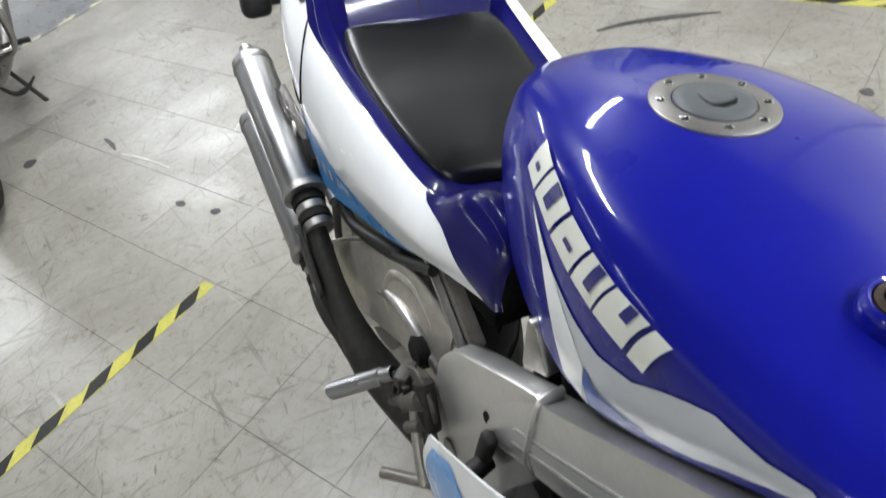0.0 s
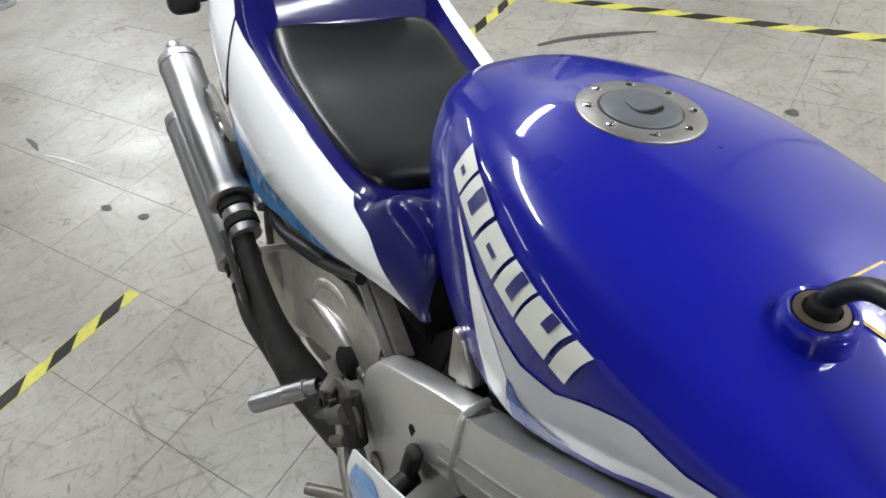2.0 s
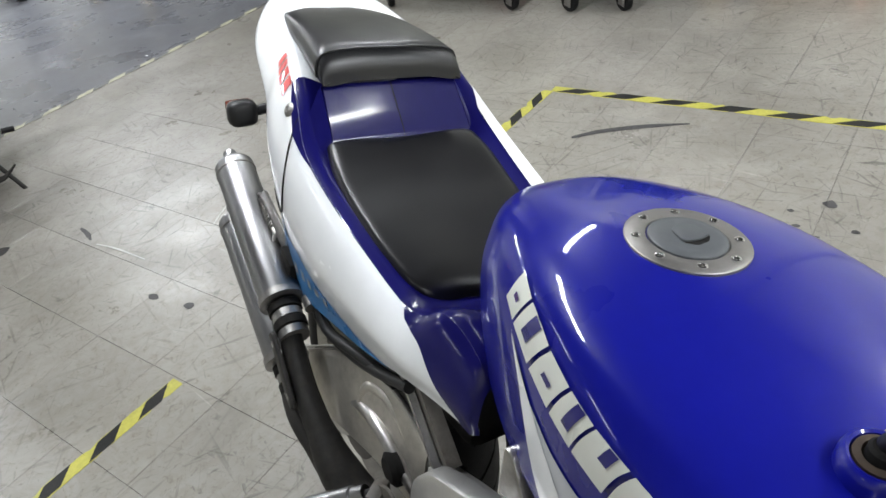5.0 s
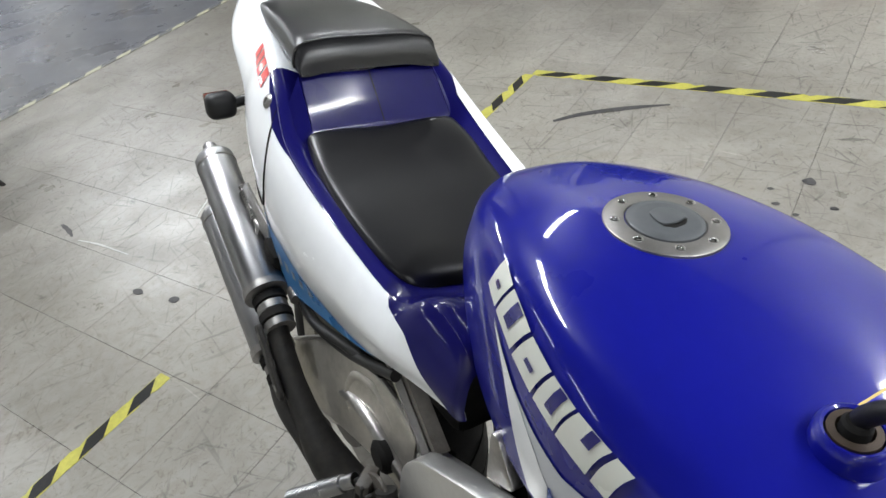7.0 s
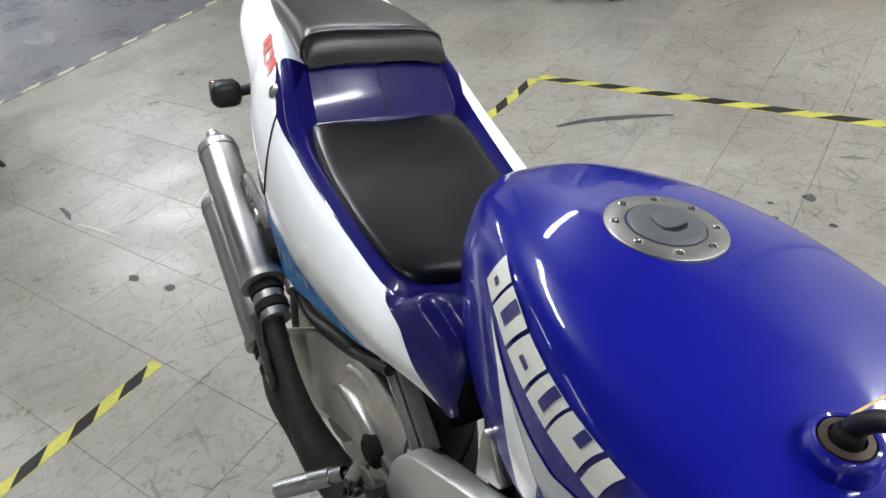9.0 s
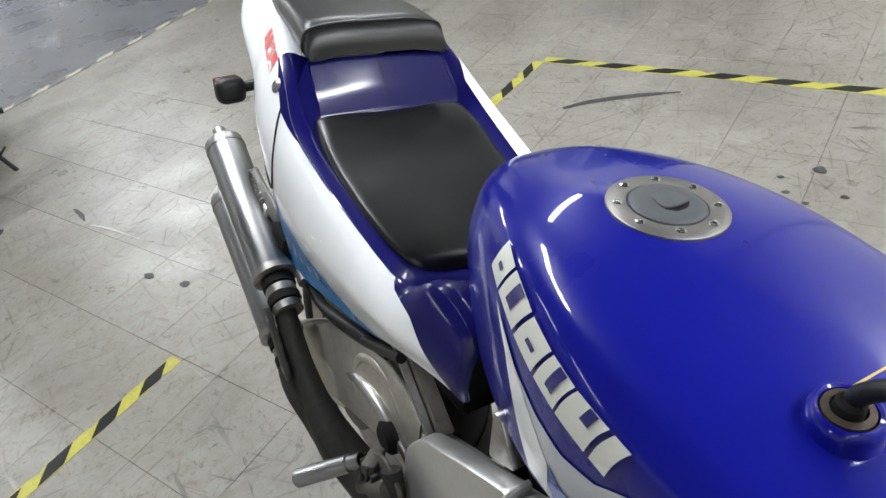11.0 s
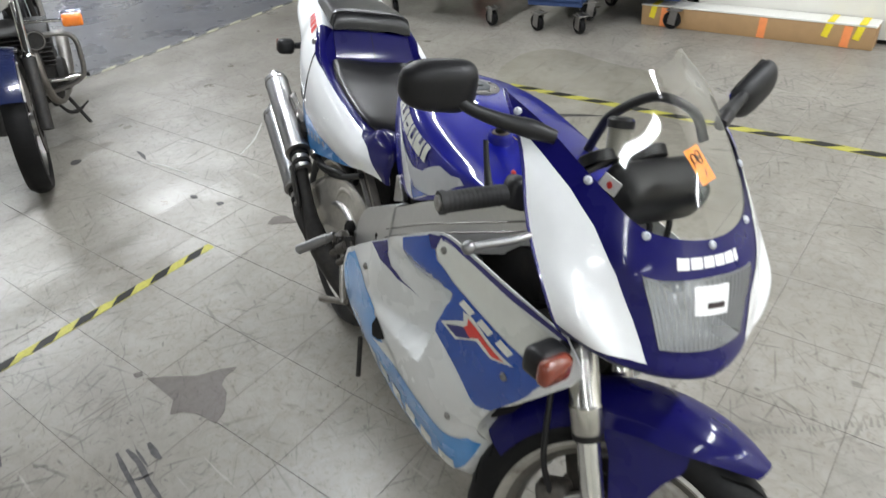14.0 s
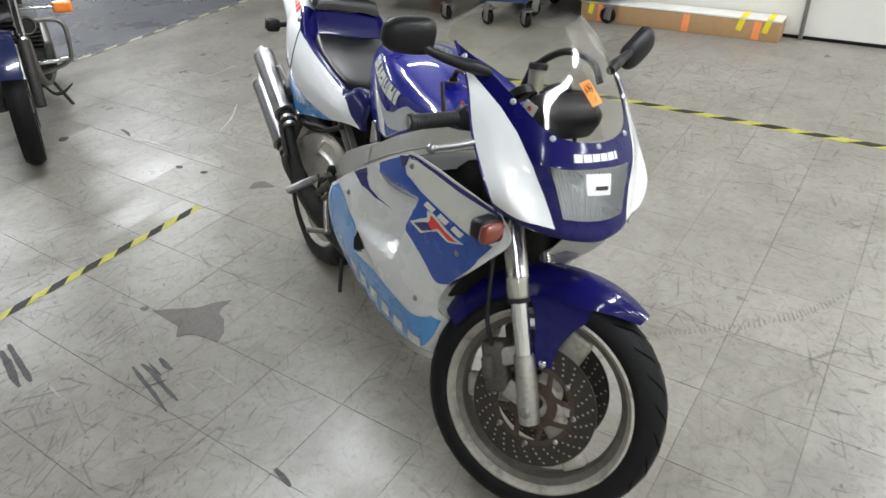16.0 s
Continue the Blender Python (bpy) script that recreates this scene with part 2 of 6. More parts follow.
def cut(bm, step):
    """Cuts a flat face in the xy plane along a grid."""
    xs, ys = [v.co.x for v in bm.verts], [v.co.y for v in bm.verts]
    for axis, lo, hi in ((0, min(xs), max(xs)), (1, min(ys), max(ys))):
        k = math.floor(lo / step) + 1
        while k * step < hi:
            co, no = Vector((0, 0, 0)), Vector((0, 0, 0))
            co[axis], no[axis] = k * step, 1
            bmesh.ops.bisect_plane(bm, geom=bm.verts[:] + bm.edges[:] + bm.faces[:], plane_co=co, plane_no=no)
            k += 1


def tube(points, radius, n=48, sides=12, bm=None, smoothed=True, caps=True):
    """A round bar along a path; radius may be a list along it."""
    bm = bm or bmesh.new()
    path = [Vector(p) for p in (smooth_path(points, n) if smoothed else points)]
    rads = radius if isinstance(radius, (list, tuple)) else [radius, radius]
    rings, up = [], None
    for i, p in enumerate(path):
        d = (path[min(i + 1, len(path) - 1)] - path[max(i - 1, 0)]).normalized()
        if up is None:
            up = d.orthogonal().normalized()
        up = (up - d * up.dot(d)).normalized()
        side = d.cross(up)
        r = float(np.interp(i / (len(path) - 1), np.linspace(0, 1, len(rads)), rads))
        rings.append([bm.verts.new(p + r * (math.cos(a) * up + math.sin(a) * side)) for a in (2 * math.pi * k / sides for k in range(sides))])
    for a, b in zip(rings, rings[1:]):
        for k in range(sides):
            bm.faces.new([a[k], a[(k + 1) % sides], b[(k + 1) % sides], b[k]])
    if caps:
        bm.faces.new(rings[0][::-1])
        bm.faces.new(rings[-1])
    return bm


def lathe(profile, centre, axis, sides=48, bm=None, arc=(0, 2 * math.pi), closed=False):
    """A turned body: profile of (distance along the axis, radius)."""
    bm = bm or bmesh.new()
    d = Vector(axis).normalized()
    e = d.orthogonal().normalized()
    if abs(d.y) > 0.9:
        e = Vector((1, 0, 0))
    g = d.cross(e)
    full = abs(arc[1] - arc[0] - 2 * math.pi) < 1e-6
    n = sides if full else sides + 1
    rings = []
    for k in range(n):
        a = arc[0] + (arc[1] - arc[0]) * k / sides
        w = math.cos(a) * e + math.sin(a) * g
        rings.append([bm.verts.new(Vector(centre) + d * s + w * max(r, 1e-5)) for s, r in profile])
    m = len(profile)
    for k in range(n if full else n - 1):
        a, b = rings[k], rings[(k + 1) % n]
        for i in range(m if closed else m - 1):
            bm.faces.new([a[i], a[(i + 1) % m], b[(i + 1) % m], b[i]])
    return bm


def block(size, centre, turn=(0, 0, 0), bevel=0.004, bm=None, seg=2):
    """A box with rounded edges; turn in degrees."""
    own = bmesh.new()
    bmesh.ops.create_cube(own, size=1)
    bmesh.ops.scale(own, vec=size, verts=own.verts)
    if bevel:
        bmesh.ops.bevel(own, geom=own.edges[:], offset=min(bevel, min(size) * 0.45), segments=seg, affect="EDGES", profile=0.5)
    own.transform(pose(*centre, *turn))
    if bm is None:
        return own
    me = bpy.data.meshes.new("tmp")
    own.to_mesh(me)
    own.free()
    bm.from_mesh(me)
    bpy.data.meshes.remove(me)
    return bm


def plate(outline, thick, place, bevel=0.002):
    """A flat plate: outline in its own x and y, made thick along z, then laid at the pose place."""
    bm = bmesh.new()
    f = bm.faces.new([bm.verts.new((x, y, 0)) for x, y in outline])
    r = bmesh.ops.extrude_face_region(bm, geom=[f])
    bmesh.ops.translate(bm, vec=(0, 0, thick), verts=[v for v in r["geom"] if isinstance(v, bmesh.types.BMVert)])
    if bevel:
        bmesh.ops.bevel(bm, geom=[e for e in bm.edges if abs(e.verts[0].co.z - e.verts[1].co.z) < 1e-6], offset=bevel, segments=2, affect="EDGES", profile=0.5)
    bm.transform(place)
    return bm


def rounded(outline, r, n=4):
    """An outline with its corners rounded."""
    out, k = [], len(outline)
    for i in range(k):
        p, a, b = Vector(outline[i]), Vector(outline[i - 1]), Vector(outline[(i + 1) % k])
        da, db = (a - p), (b - p)
        s = min(r, da.length * 0.45, db.length * 0.45)
        p0, p1 = p + da.normalized() * s, p + db.normalized() * s
        for j in range(n + 1):
            t = j / n
            q = (1 - t) ** 2 * p0 + 2 * t * (1 - t) * p + t * t * p1
            out.append((q.x, q.y))
    return out


SIDE = Matrix(((1, 0, 0, 0), (0, 0, 1, 0), (0, 1, 0, 0), (0, 0, 0, 1)))  # lays a plate's x, y into x, z


# ---- the room ----
ROOM = pose(0, 0, 0, 0, 0, -33)


def floor_material(name, base, dark, gloss, grain, wear=0.8):
    m = bpy.data.materials.new(name)
    m.use_nodes = True
    nodes, links = m.node_tree.nodes, m.node_tree.links
    b = nodes["Principled BSDF"]
    geo, info = nodes.new("ShaderNodeNewGeometry"), nodes.new("ShaderNodeObjectInfo")

    def tex(scale, detail, rough=0.6, warp=0.0):
        n = nodes.new("ShaderNodeTexNoise")
        n.inputs["Scale"].default_value, n.inputs["Detail"].default_value = scale, detail
        n.inputs["Roughness"].default_value, n.inputs["Distortion"].default_value = rough, warp
        links.new(geo.outputs["Position"], n.inputs["Vector"])
        return n.outputs["Fac"]

    def span(src, a, c, lo=0.0, hi=1.0):
        n = nodes.new("ShaderNodeMapRange")
        for k, v in zip(("From Min", "From Max", "To Min", "To Max"), (a, c, lo, hi)):
            n.inputs[k].default_value = v
        links.new(src, n.inputs["Value"])
        return n.outputs[0]

    def blend(fac, a, c):
        n = nodes.new("ShaderNodeMix")
        n.data_type = "RGBA"
        links.new(fac, n.inputs["Factor"])
        for sock, val in (("A", a), ("B", c)):
            if isinstance(val, tuple):
                n.inputs[sock].default_value = (*val, 1)
            else:
                links.new(val, n.inputs[sock])
        return n.outputs["Result"]

    def times(a, c):
        n = nodes.new("ShaderNodeMath")
        n.operation = "MULTIPLY"
        links.new(a, n.inputs[0])
        links.new(c, n.inputs[1])
        return n.outputs[0]

    def streaks(angle, scale, lo, hi):
        """Short straight drag marks along one direction."""
        mp = nodes.new("ShaderNodeMapping")
        mp.inputs["Rotation"].default_value = (0, 0, radians(angle))
        mp.vector_type = "TEXTURE"
        mp.inputs["Scale"].default_value = (1 / 1.6, 1 / 26.0, 1.0)
        links.new(geo.outputs["Position"], mp.inputs["Vector"])
        n = nodes.new("ShaderNodeTexNoise")
        n.inputs["Scale"].default_value, n.inputs["Detail"].default_value, n.inputs["Distortion"].default_value = scale, 5, 0.25
        links.new(mp.outputs[0], n.inputs["Vector"])
        return span(n.outputs["Fac"], lo, hi)

    def dabs(angle, scale, lo, hi, long=13.0, thin=46.0):
        """Short smeared dabs that lie roughly along one direction."""
        mp = nodes.new("ShaderNodeMapping")
        mp.inputs["Rotation"].default_value = (0, 0, radians(angle))
        mp.vector_type = "TEXTURE"
        mp.inputs["Scale"].default_value = (1 / long, 1 / thin, 1.0)
        links.new(geo.outputs["Position"], mp.inputs["Vector"])
        n = nodes.new("ShaderNodeTexNoise")
        n.inputs["Scale"].default_value, n.inputs["Detail"].default_value, n.inputs["Distortion"].default_value = scale, 3, 0.8
        links.new(mp.outputs[0], n.inputs["Vector"])
        return span(n.outputs["Fac"], lo, hi)

    cloud = span(tex(2.4, 5, 0.6, 0.8), 0.35, 0.68)
    col = blend(cloud, base, tuple(v * k for v, k in zip(base, (0.86, 0.85, 0.83))))
    marble = span(tex(grain, 6, 0.68, 1.6), 0.42, 0.72, 0.0, 0.8)
    col = blend(marble, col, tuple(v * k for v, k in zip(base, (0.74, 0.71, 0.67))))
    fleck = span(tex(grain * 2.6, 6, 0.72, 1.4), 0.56, 0.66, 0.0, 0.55)
    col = blend(fleck, col, tuple(v * k for v, k in zip(base, (0.46, 0.41, 0.34))))
    stain = span(tex(1.3, 8, 0.7, 0.6), 0.46, 0.70, 0.0, 0.55)
    col = blend(stain, col, dark)
    worn = span(tex(1.1, 3, 0.5, 0.5), 0.36, 0.56)
    for angle, scale in ((20, 1.7), (52, 2.6), (75, 2.1), (101, 2.9), (128, 1.9), (160, 2.4)):
        col = blend(times(streaks(angle, scale, 0.63, 0.70), span(worn, 0, 1, wear * 0.12, wear * 0.55)), col, tuple(0.42 * v for v in dark))
    for angle, scale in ((35, 1.0), (72, 1.4), (118, 1.2), (155, 0.9)):
        col = blend(times(dabs(angle, scale, 0.655, 0.74), span(worn, 0, 1, wear * 0.15, wear * 0.75)), col, tuple(0.34 * v for v in dark))
    pale = times(streaks(140, 1.5, 0.66, 0.72), span(tex(1.7, 3), 0.5, 0.6, 0.0, 0.5))
    col = blend(pale, col, tuple(min(0.8, 1.5 * v) for v in base))
    scuff = span(tex(6.0, 9, 0.8, 2.0), 0.595, 0.68, 0.0, wear * 0.7)
    col = blend(scuff, col, tuple(0.45 * v for v in dark))
    tone = nodes.new("ShaderNodeVectorMath")
    tone.operation = "SCALE"
    links.new(col, tone.inputs[0])
    links.new(span(info.outputs["Random"], 0, 1, 0.95, 1.05), tone.inputs["Scale"])
    links.new(tone.outputs[0], b.inputs["Base Color"])
    links.new(span(tex(3.0, 5), 0.3, 0.7, gloss * 0.75, gloss * 1.35), b.inputs["Roughness"])
    bp = nodes.new("ShaderNodeBump")
    bp.inputs["Strength"].default_value, bp.inputs["Distance"].default_value = 0.12, 0.002
    links.new(tex(grain * 3, 4), bp.inputs["Height"])
    links.new(bp.outputs[0], b.inputs["Normal"])
    return m


TILE = floor_material("worn_vinyl_tile", (0.292, 0.277, 0.247), (0.100, 0.089, 0.074), 0.34, 14.0, 0.85)
CONCRETE = floor_material("grey_floor_paint", (0.150, 0.155, 0.172), (0.105, 0.107, 0.118), 0.28, 5.0, 0.3)
JOINT = material("dark_floor_joint", (0.175, 0.160, 0.135), 0.8, scale=5, vary=0.5, dirt=0.7)
BARE = floor_material("bare_screed", (0.150, 0.134, 0.122), (0.06, 0.052, 0.048), 0.6, 20.0, 0.75)
SKID = material("rubber_mark", (0.045, 0.043, 0.043), 0.55, scale=90, vary=0.8, fine=4)
SMEAR = material("faint_rubber_smear", (0.178, 0.168, 0.146), 0.6, scale=90, vary=0.4)
SCRAPE = material("pale_scrape", (0.46, 0.45, 0.43), 0.5, scale=90, vary=0.2)


def structure(name, bm, mat, label, category, m=ROOM, smooth=False):
    ob = part(name, bm, mat, None, label, smooth)
    ob.matrix_basis = m
    return tagged(ob, label, category, kind="structure")


A0, A1, B0, B1 = -9.5, 4.6, -5.5, 7.5
floor = structure("floor", block((A1 - A0, B1 - B0, 0.2), ((A0 + A1) / 2, (B0 + B1) / 2, -0.104), bevel=0), JOINT, "worn cream vinyl tile floor with scuffs and rubber marks", "floor")
grey = structure("floor_grey", block((A0 * -1 - 4.05, B1 - B0, 0.1), ((A0 - 4.05) / 2, (B0 + B1) / 2, -0.0495), bevel=0), CONCRETE, "grey painted floor beyond the worn tape line", "floor")
# unseen ceiling, kept dark so the paint mirrors little but the lamps
ceiling = structure("ceiling", block((A1 - A0, B1 - B0, 0.1), ((A0 + A1) / 2, (B0 + B1) / 2, 2.95), bevel=0), CEIL, "plain dark ceiling of the hall, out of view", "ceiling")
# south wall is assumed and unseen; it bounces lamp light onto the bike's front
structure("wall_south", block((A1 - A0, 0.15, 3.2), ((A0 + A1) / 2, B0 - 0.075, 1.6), bevel=0), WALLP, "plain cream painted wall", "wall")
structure("wall_west", block((0.15, B1 - B0, 3.2), (A0 - 0.075, (B0 + B1) / 2, 1.6), bevel=0), WALLP, "plain cream painted wall", "wall")
structure("wall_east", block((0.15, B1 - B0, 3.2), (A1 + 0.075, (B0 + B1) / 2, 1.6), bevel=0), WALLP, "plain cream painted wall", "wall")
structure("wall_north", block((3.6 + A1, 0.15, 3.2), ((A1 - 3.6) / 2, 4.60, 1.6), bevel=0), WALLP, "cream painted wall behind the trolleys", "wall")
structure("wall_panel", block((A1 + 0.86, 0.44, 3.2), ((A1 - 0.86) / 2, 4.305, 1.6), bevel=0.004), WALLW, "cream panelled wall with scuffed lower edge", "wall")
structure("wall_partition", block((0.12, 3.70, 3.2), (-3.86, 5.65, 1.6), bevel=0.004), WALLW, "white partition wall beside the grey floor", "wall")
structure("trim", block((0.26, 0.07, 0.05), (-3.93, 3.745, 0.026), bevel=0.008), DARK, "dark foot at the end of the partition", "trim")
for a in (0.28 - 1.22, 0.28 + 1.22):
    structure("trim", block((0.012, 0.01, 3.0), (a, 4.081, 1.52), bevel=0.003), WALLW, "thin cover strip between wall panels", "trim")
structure("baseboard", block((A1 + 0.86, 0.012, 0.02), ((A1 - 0.86) / 2, 4.080, 0.010), bevel=0.003), DARK, "dark grimy joint along the foot of the wall", "baseboard")

# lamps: twin tubes under the ceiling; row b=-3.75 and column a=3.9 are added fill
LAMPS = [(a, b) for a in (-6.6, -1.75, 1.6, 3.9) for b in (-3.75, -1.35, 1.15, 3.45) if not (a == -1.75 and b == -1.35)]
lamp_one = thing("ceiling_light", "white twin-tube fluorescent batten placed out of view under the ceiling", "ceiling light", ROOM @ pose(*LAMPS[0], 2.82), "tube lamps under the ceiling")
part("housing", block((0.10, 1.5, 0.05), (0, 0, 0.045), bevel=0.006), PAPER, lamp_one)
for dx in (-0.035, 0.035):
    part("tube", tube([(dx, -0.73, 0), (dx, 0.73, 0)], 0.013, smoothed=False, sides=10), TUBE, lamp_one, "lit fluorescent tube")
for a, b in LAMPS[1:]:
    copy_thing(lamp_one, ROOM @ pose(a, b, 2.82))
# energies are uneven, set by place to balance brightness over the scene
for a, b in LAMPS:
    L = bpy.data.lights.new("tube_light", "AREA")
    L.shape, L.size, L.size_y, L.energy, L.color = "RECTANGLE", 0.12, 1.5, 120.0 if a == -6.6 and b > 0 else (56.0 if b < 2 else 36.0) if a > 0 and b > 0 else 22.0 if a > 0 else 16.0 if b < 0 else 70.0 if b < 2 else 30.0, (0.96, 1.0, 1.05)
    new("tube_light", L).matrix_basis = ROOM @ pose(a, b, 2.79)


# ---- tape and marks on the floor ----
def tape(name, a0, b0, a1, b1, width, base, stripe, label, step=0.2, skew=0.06):
    """A strip of hazard tape from one room point to another, its dark bars as parts."""
    L = math.hypot(a1 - a0, b1 - b0)
    m = ROOM @ Matrix.Translation((a0, b0, 0)) @ Matrix.Rotation(math.atan2(b1 - b0, a1 - a0), 4, "Z")
    w = width / 2
    n = max(4, int(L / 0.022))
    torn = lambda: random.uniform(-0.0015, 0.0015) + (random.uniform(0.003, 0.014) if random.random() < 0.12 else 0)
    rim = [(L * i / n, -w + torn()) for i in range(n + 1)] + [(L * i / n, w - torn()) for i in range(n, -1, -1)]
    ob = part(name, plate(rim, 0.0012, Matrix(), 0), base, None, label, False)
    ob.matrix_basis = m
    tagged(ob, label, "floor tape", kind="structure")
    x = 0.02
    while x + step + skew < L:
        j = random.uniform(-0.006, 0.006)
        o = [(x + j, -w * random.uniform(0.78, 0.97)), (x + step / 2 + j, -w * random.uniform(0.8, 0.97)), (x + step / 2 + skew + j, w * random.uniform(0.8, 0.97)), (x + skew + j, w * random.uniform(0.8, 0.97))]
        part("stripe", plate(o, 0.0008, Matrix.Translation((0, 0, 0.001)), 0), stripe, ob, smooth=False)
        x += step
    return ob


tape("floor_tape", -1.555, 0.765, -1.62, -1.5, 0.045, TAPEY, TAPEB, "yellow and black hazard tape with a torn end", 0.148, 0.05)
tape("floor_tape", -1.385, 2.69, 2.6, 2.66, 0.05, TAPEY, TAPEB, "yellow and black hazard tape across the floor", 0.212, 0.075)
tape("floor_tape", -1.40, 2.67, -1.44, 1.55, 0.05, TAPEY, TAPEB, "yellow and black hazard tape behind the motorcycle", 0.17, 0.06)
tape("floor_tape", -4.05, 6.4, -4.05, -2.5, 0.05, TAPEOLD, TAPEDIM, "worn faded hazard tape along the grey floor", 0.22, 0.04)


def mark(name, outline, mat, label, r=0.01, lift=0.0012):
    ob = part(name, plate(rounded(outline, r), 0.0006, Matrix.Translation((0, 0, lift)), 0), mat, None, label, False)
    ob.matrix_basis = ROOM
    return tagged(ob, label, "floor mark", kind="structure")


def streak(path, width, label="dark rubber streak on the floor", mat=SKID):
    """A tapering smear along a path of room points."""
    p = [np.array(q) for q in smooth_path([(*q, 0) for q in path], 10)]
    lo, hi = [], []
    for i, q in enumerate(p):
        d = p[min(i + 1, 10)] - p[max(i - 1, 0)]
        n = np.array((-d[1], d[0], 0)) / (np.hypot(d[0], d[1]) + 1e-9)
        w = width * (0.25 + 0.75 * math.sin(math.pi * min(1, 0.15 + 0.8 * i / 10))) * random.uniform(0.8, 1.2) / 2
        lo.append(tuple((q - n * w)[:2]))
        hi.append(tuple((q + n * w)[:2]))
    return mark("floor_mark", lo + hi[::-1], mat, label, 0.002)


mark("floor_patch", [(-1.109, 0.179), (-1.061, 0.217), (-0.977, 0.275), (-0.947, 0.322), (-0.901, 0.371), (-0.898, 0.317), (-0.88, 0.291), (-0.84, 0.279), (-0.785, 0.228), (-0.767, 0.182), (-0.81, 0.18), (-0.855, 0.174), (-0.892, 0.156), (-0.912, 0.128), (-0.956, 0.17), (-1.025, 0.176)], BARE, "broken tile with bare grey screed showing", 0.006)
mark("floor_patch", [(-1.474, 0.985), (-1.498, 1.040), (-1.462, 1.075), (-1.373, 1.060)], BARE, "broken tile corner with bare grey screed", 0.01)
mark("floor_patch", [(-1.165, 0.165), (-1.150, 0.190), (-1.128, 0.178), (-1.140, 0.160)], BARE, "small chip in a tile with grey screed", 0.004)
streak([(-0.919, -0.04), (-0.849, -0.059), (-0.764, -0.079), (-0.656, -0.109)], 0.014)
streak([(-0.906, -0.017), (-0.839, -0.023), (-0.753, -0.045), (-0.664, -0.061)], 0.016)
streak([(-0.881, -0.003), (-0.842, -0.010), (-0.804, -0.017)], 0.008)
streak([(-0.874, 0.032), (-0.825, 0.021), (-0.794, 0.018)], 0.018)
streak([(-0.800, -0.070), (-0.780, -0.040), (-0.772, -0.020)], 0.008)
streak([(-1.394, -0.229), (-1.303, -0.249), (-1.219, -0.275), (-1.164, -0.287)], 0.026)
streak([(-1.403, -0.195), (-1.305, -0.219), (-1.212, -0.241), (-1.157, -0.253)], 0.022)
streak([(-0.222, -0.087), (-0.171, -0.099), (-0.143, -0.107)], 0.016)
streak([(-2.646, 1.125), (-2.580, 1.112), (-2.518, 1.090)], 0.018)
streak([(-2.468, 1.083), (-2.355, 1.097), (-2.181, 1.099)], 0.008, "thin pale scrape on the floor", SCRAPE)
streak([(-2.308, 1.671), (-2.184, 1.516), (-2.104, 1.357)], 0.009, "curved pale scrape on the floor", SCRAPE)
arc_path = smooth_path([(0.465, 0.941, 0), (0.582, 1.03, 0), (0.697, 1.128, 0), (0.81, 1.241, 0), (0.891, 1.354, 0), (0.975, 1.532, 0)], 46)
combed = bmesh.new()
for k, q in enumerate(arc_path):
    w, l = random.uniform(0.002, 0.005), random.uniform(0.010, 0.026) * (0.5 + 0.5 * math.sin(math.pi * k / 46))
    tilt = Matrix.Translation((q[0], q[1], 0.0012)) @ Matrix.Rotation(radians(random.uniform(95, 125)), 4, "Z")
    combed.faces.new([combed.verts.new(tilt @ Vector(v)) for v in ((-l, -w, 0), (l, -w * 0.4, 0), (l, w * 0.4, 0), (-l, w, 0))])
structure("floor_mark", combed, SMEAR, "faint combed arc of rubber on the floor", "floor mark")
streak([(-1.118, 2.32), (-1.036, 2.393), (-0.90, 2.47), (-0.746, 2.536)], 0.03, mat=SKID)
for a, b, r in ((-1.96, 0.977, 0.022), (-1.797, 0.995, 0.02), (-2.833, 0.89, 0.035), (-0.207, 2.166, 0.025), (-0.268, 2.027, 0.012), (-0.208, 1.99, 0.01), (-0.30, 2.10, 0.010), (-0.12, 2.05, 0.012)):
    o = [(a + r * random.uniform(0.6, 1.3) * math.cos(k), b + r * random.uniform(0.5, 1.0) * math.sin(k)) for k in (i * math.pi / 4 for i in range(8))]
    mark("floor_mark", o, SKID, "small dark rubber blot on the floor", 0.006)


# ---- things along the far wall ----
def caster(m, parent, r=0.055):
    """A swivel wheel whose tyre stands on the floor at m's origin."""
    c = part("caster", lathe([(-0.017, 0.02), (-0.017, r - 0.004), (-0.012, r), (0.012, r), (0.017, r - 0.004), (0.017, 0.02)], (0, 0, r), (0, 1, 0), 24, closed=True), RUBBER, parent)
    c.matrix_basis = m
    part("hub", lathe([(-0.019, 0.001), (-0.019, 0.022), (0.019, 0.022), (0.019, 0.001)], (0, 0, r), (0, 1, 0), 16), STEEL, c)
    fork = block((0.05, 0.004, r + 0.05), (0.012, 0.023, r + 0.028), (0, 10, 0), 0.001)
    block((0.05, 0.004, r + 0.05), (0.012, -0.023, r + 0.028), (0, 10, 0), 0.001, fork)
    block((0.09, 0.075, 0.008), (0.02, 0, 2 * r + 0.012), (0, 0, 0), 0.002, fork)
    part("caster_fork", fork, STEEL, c)
    return c


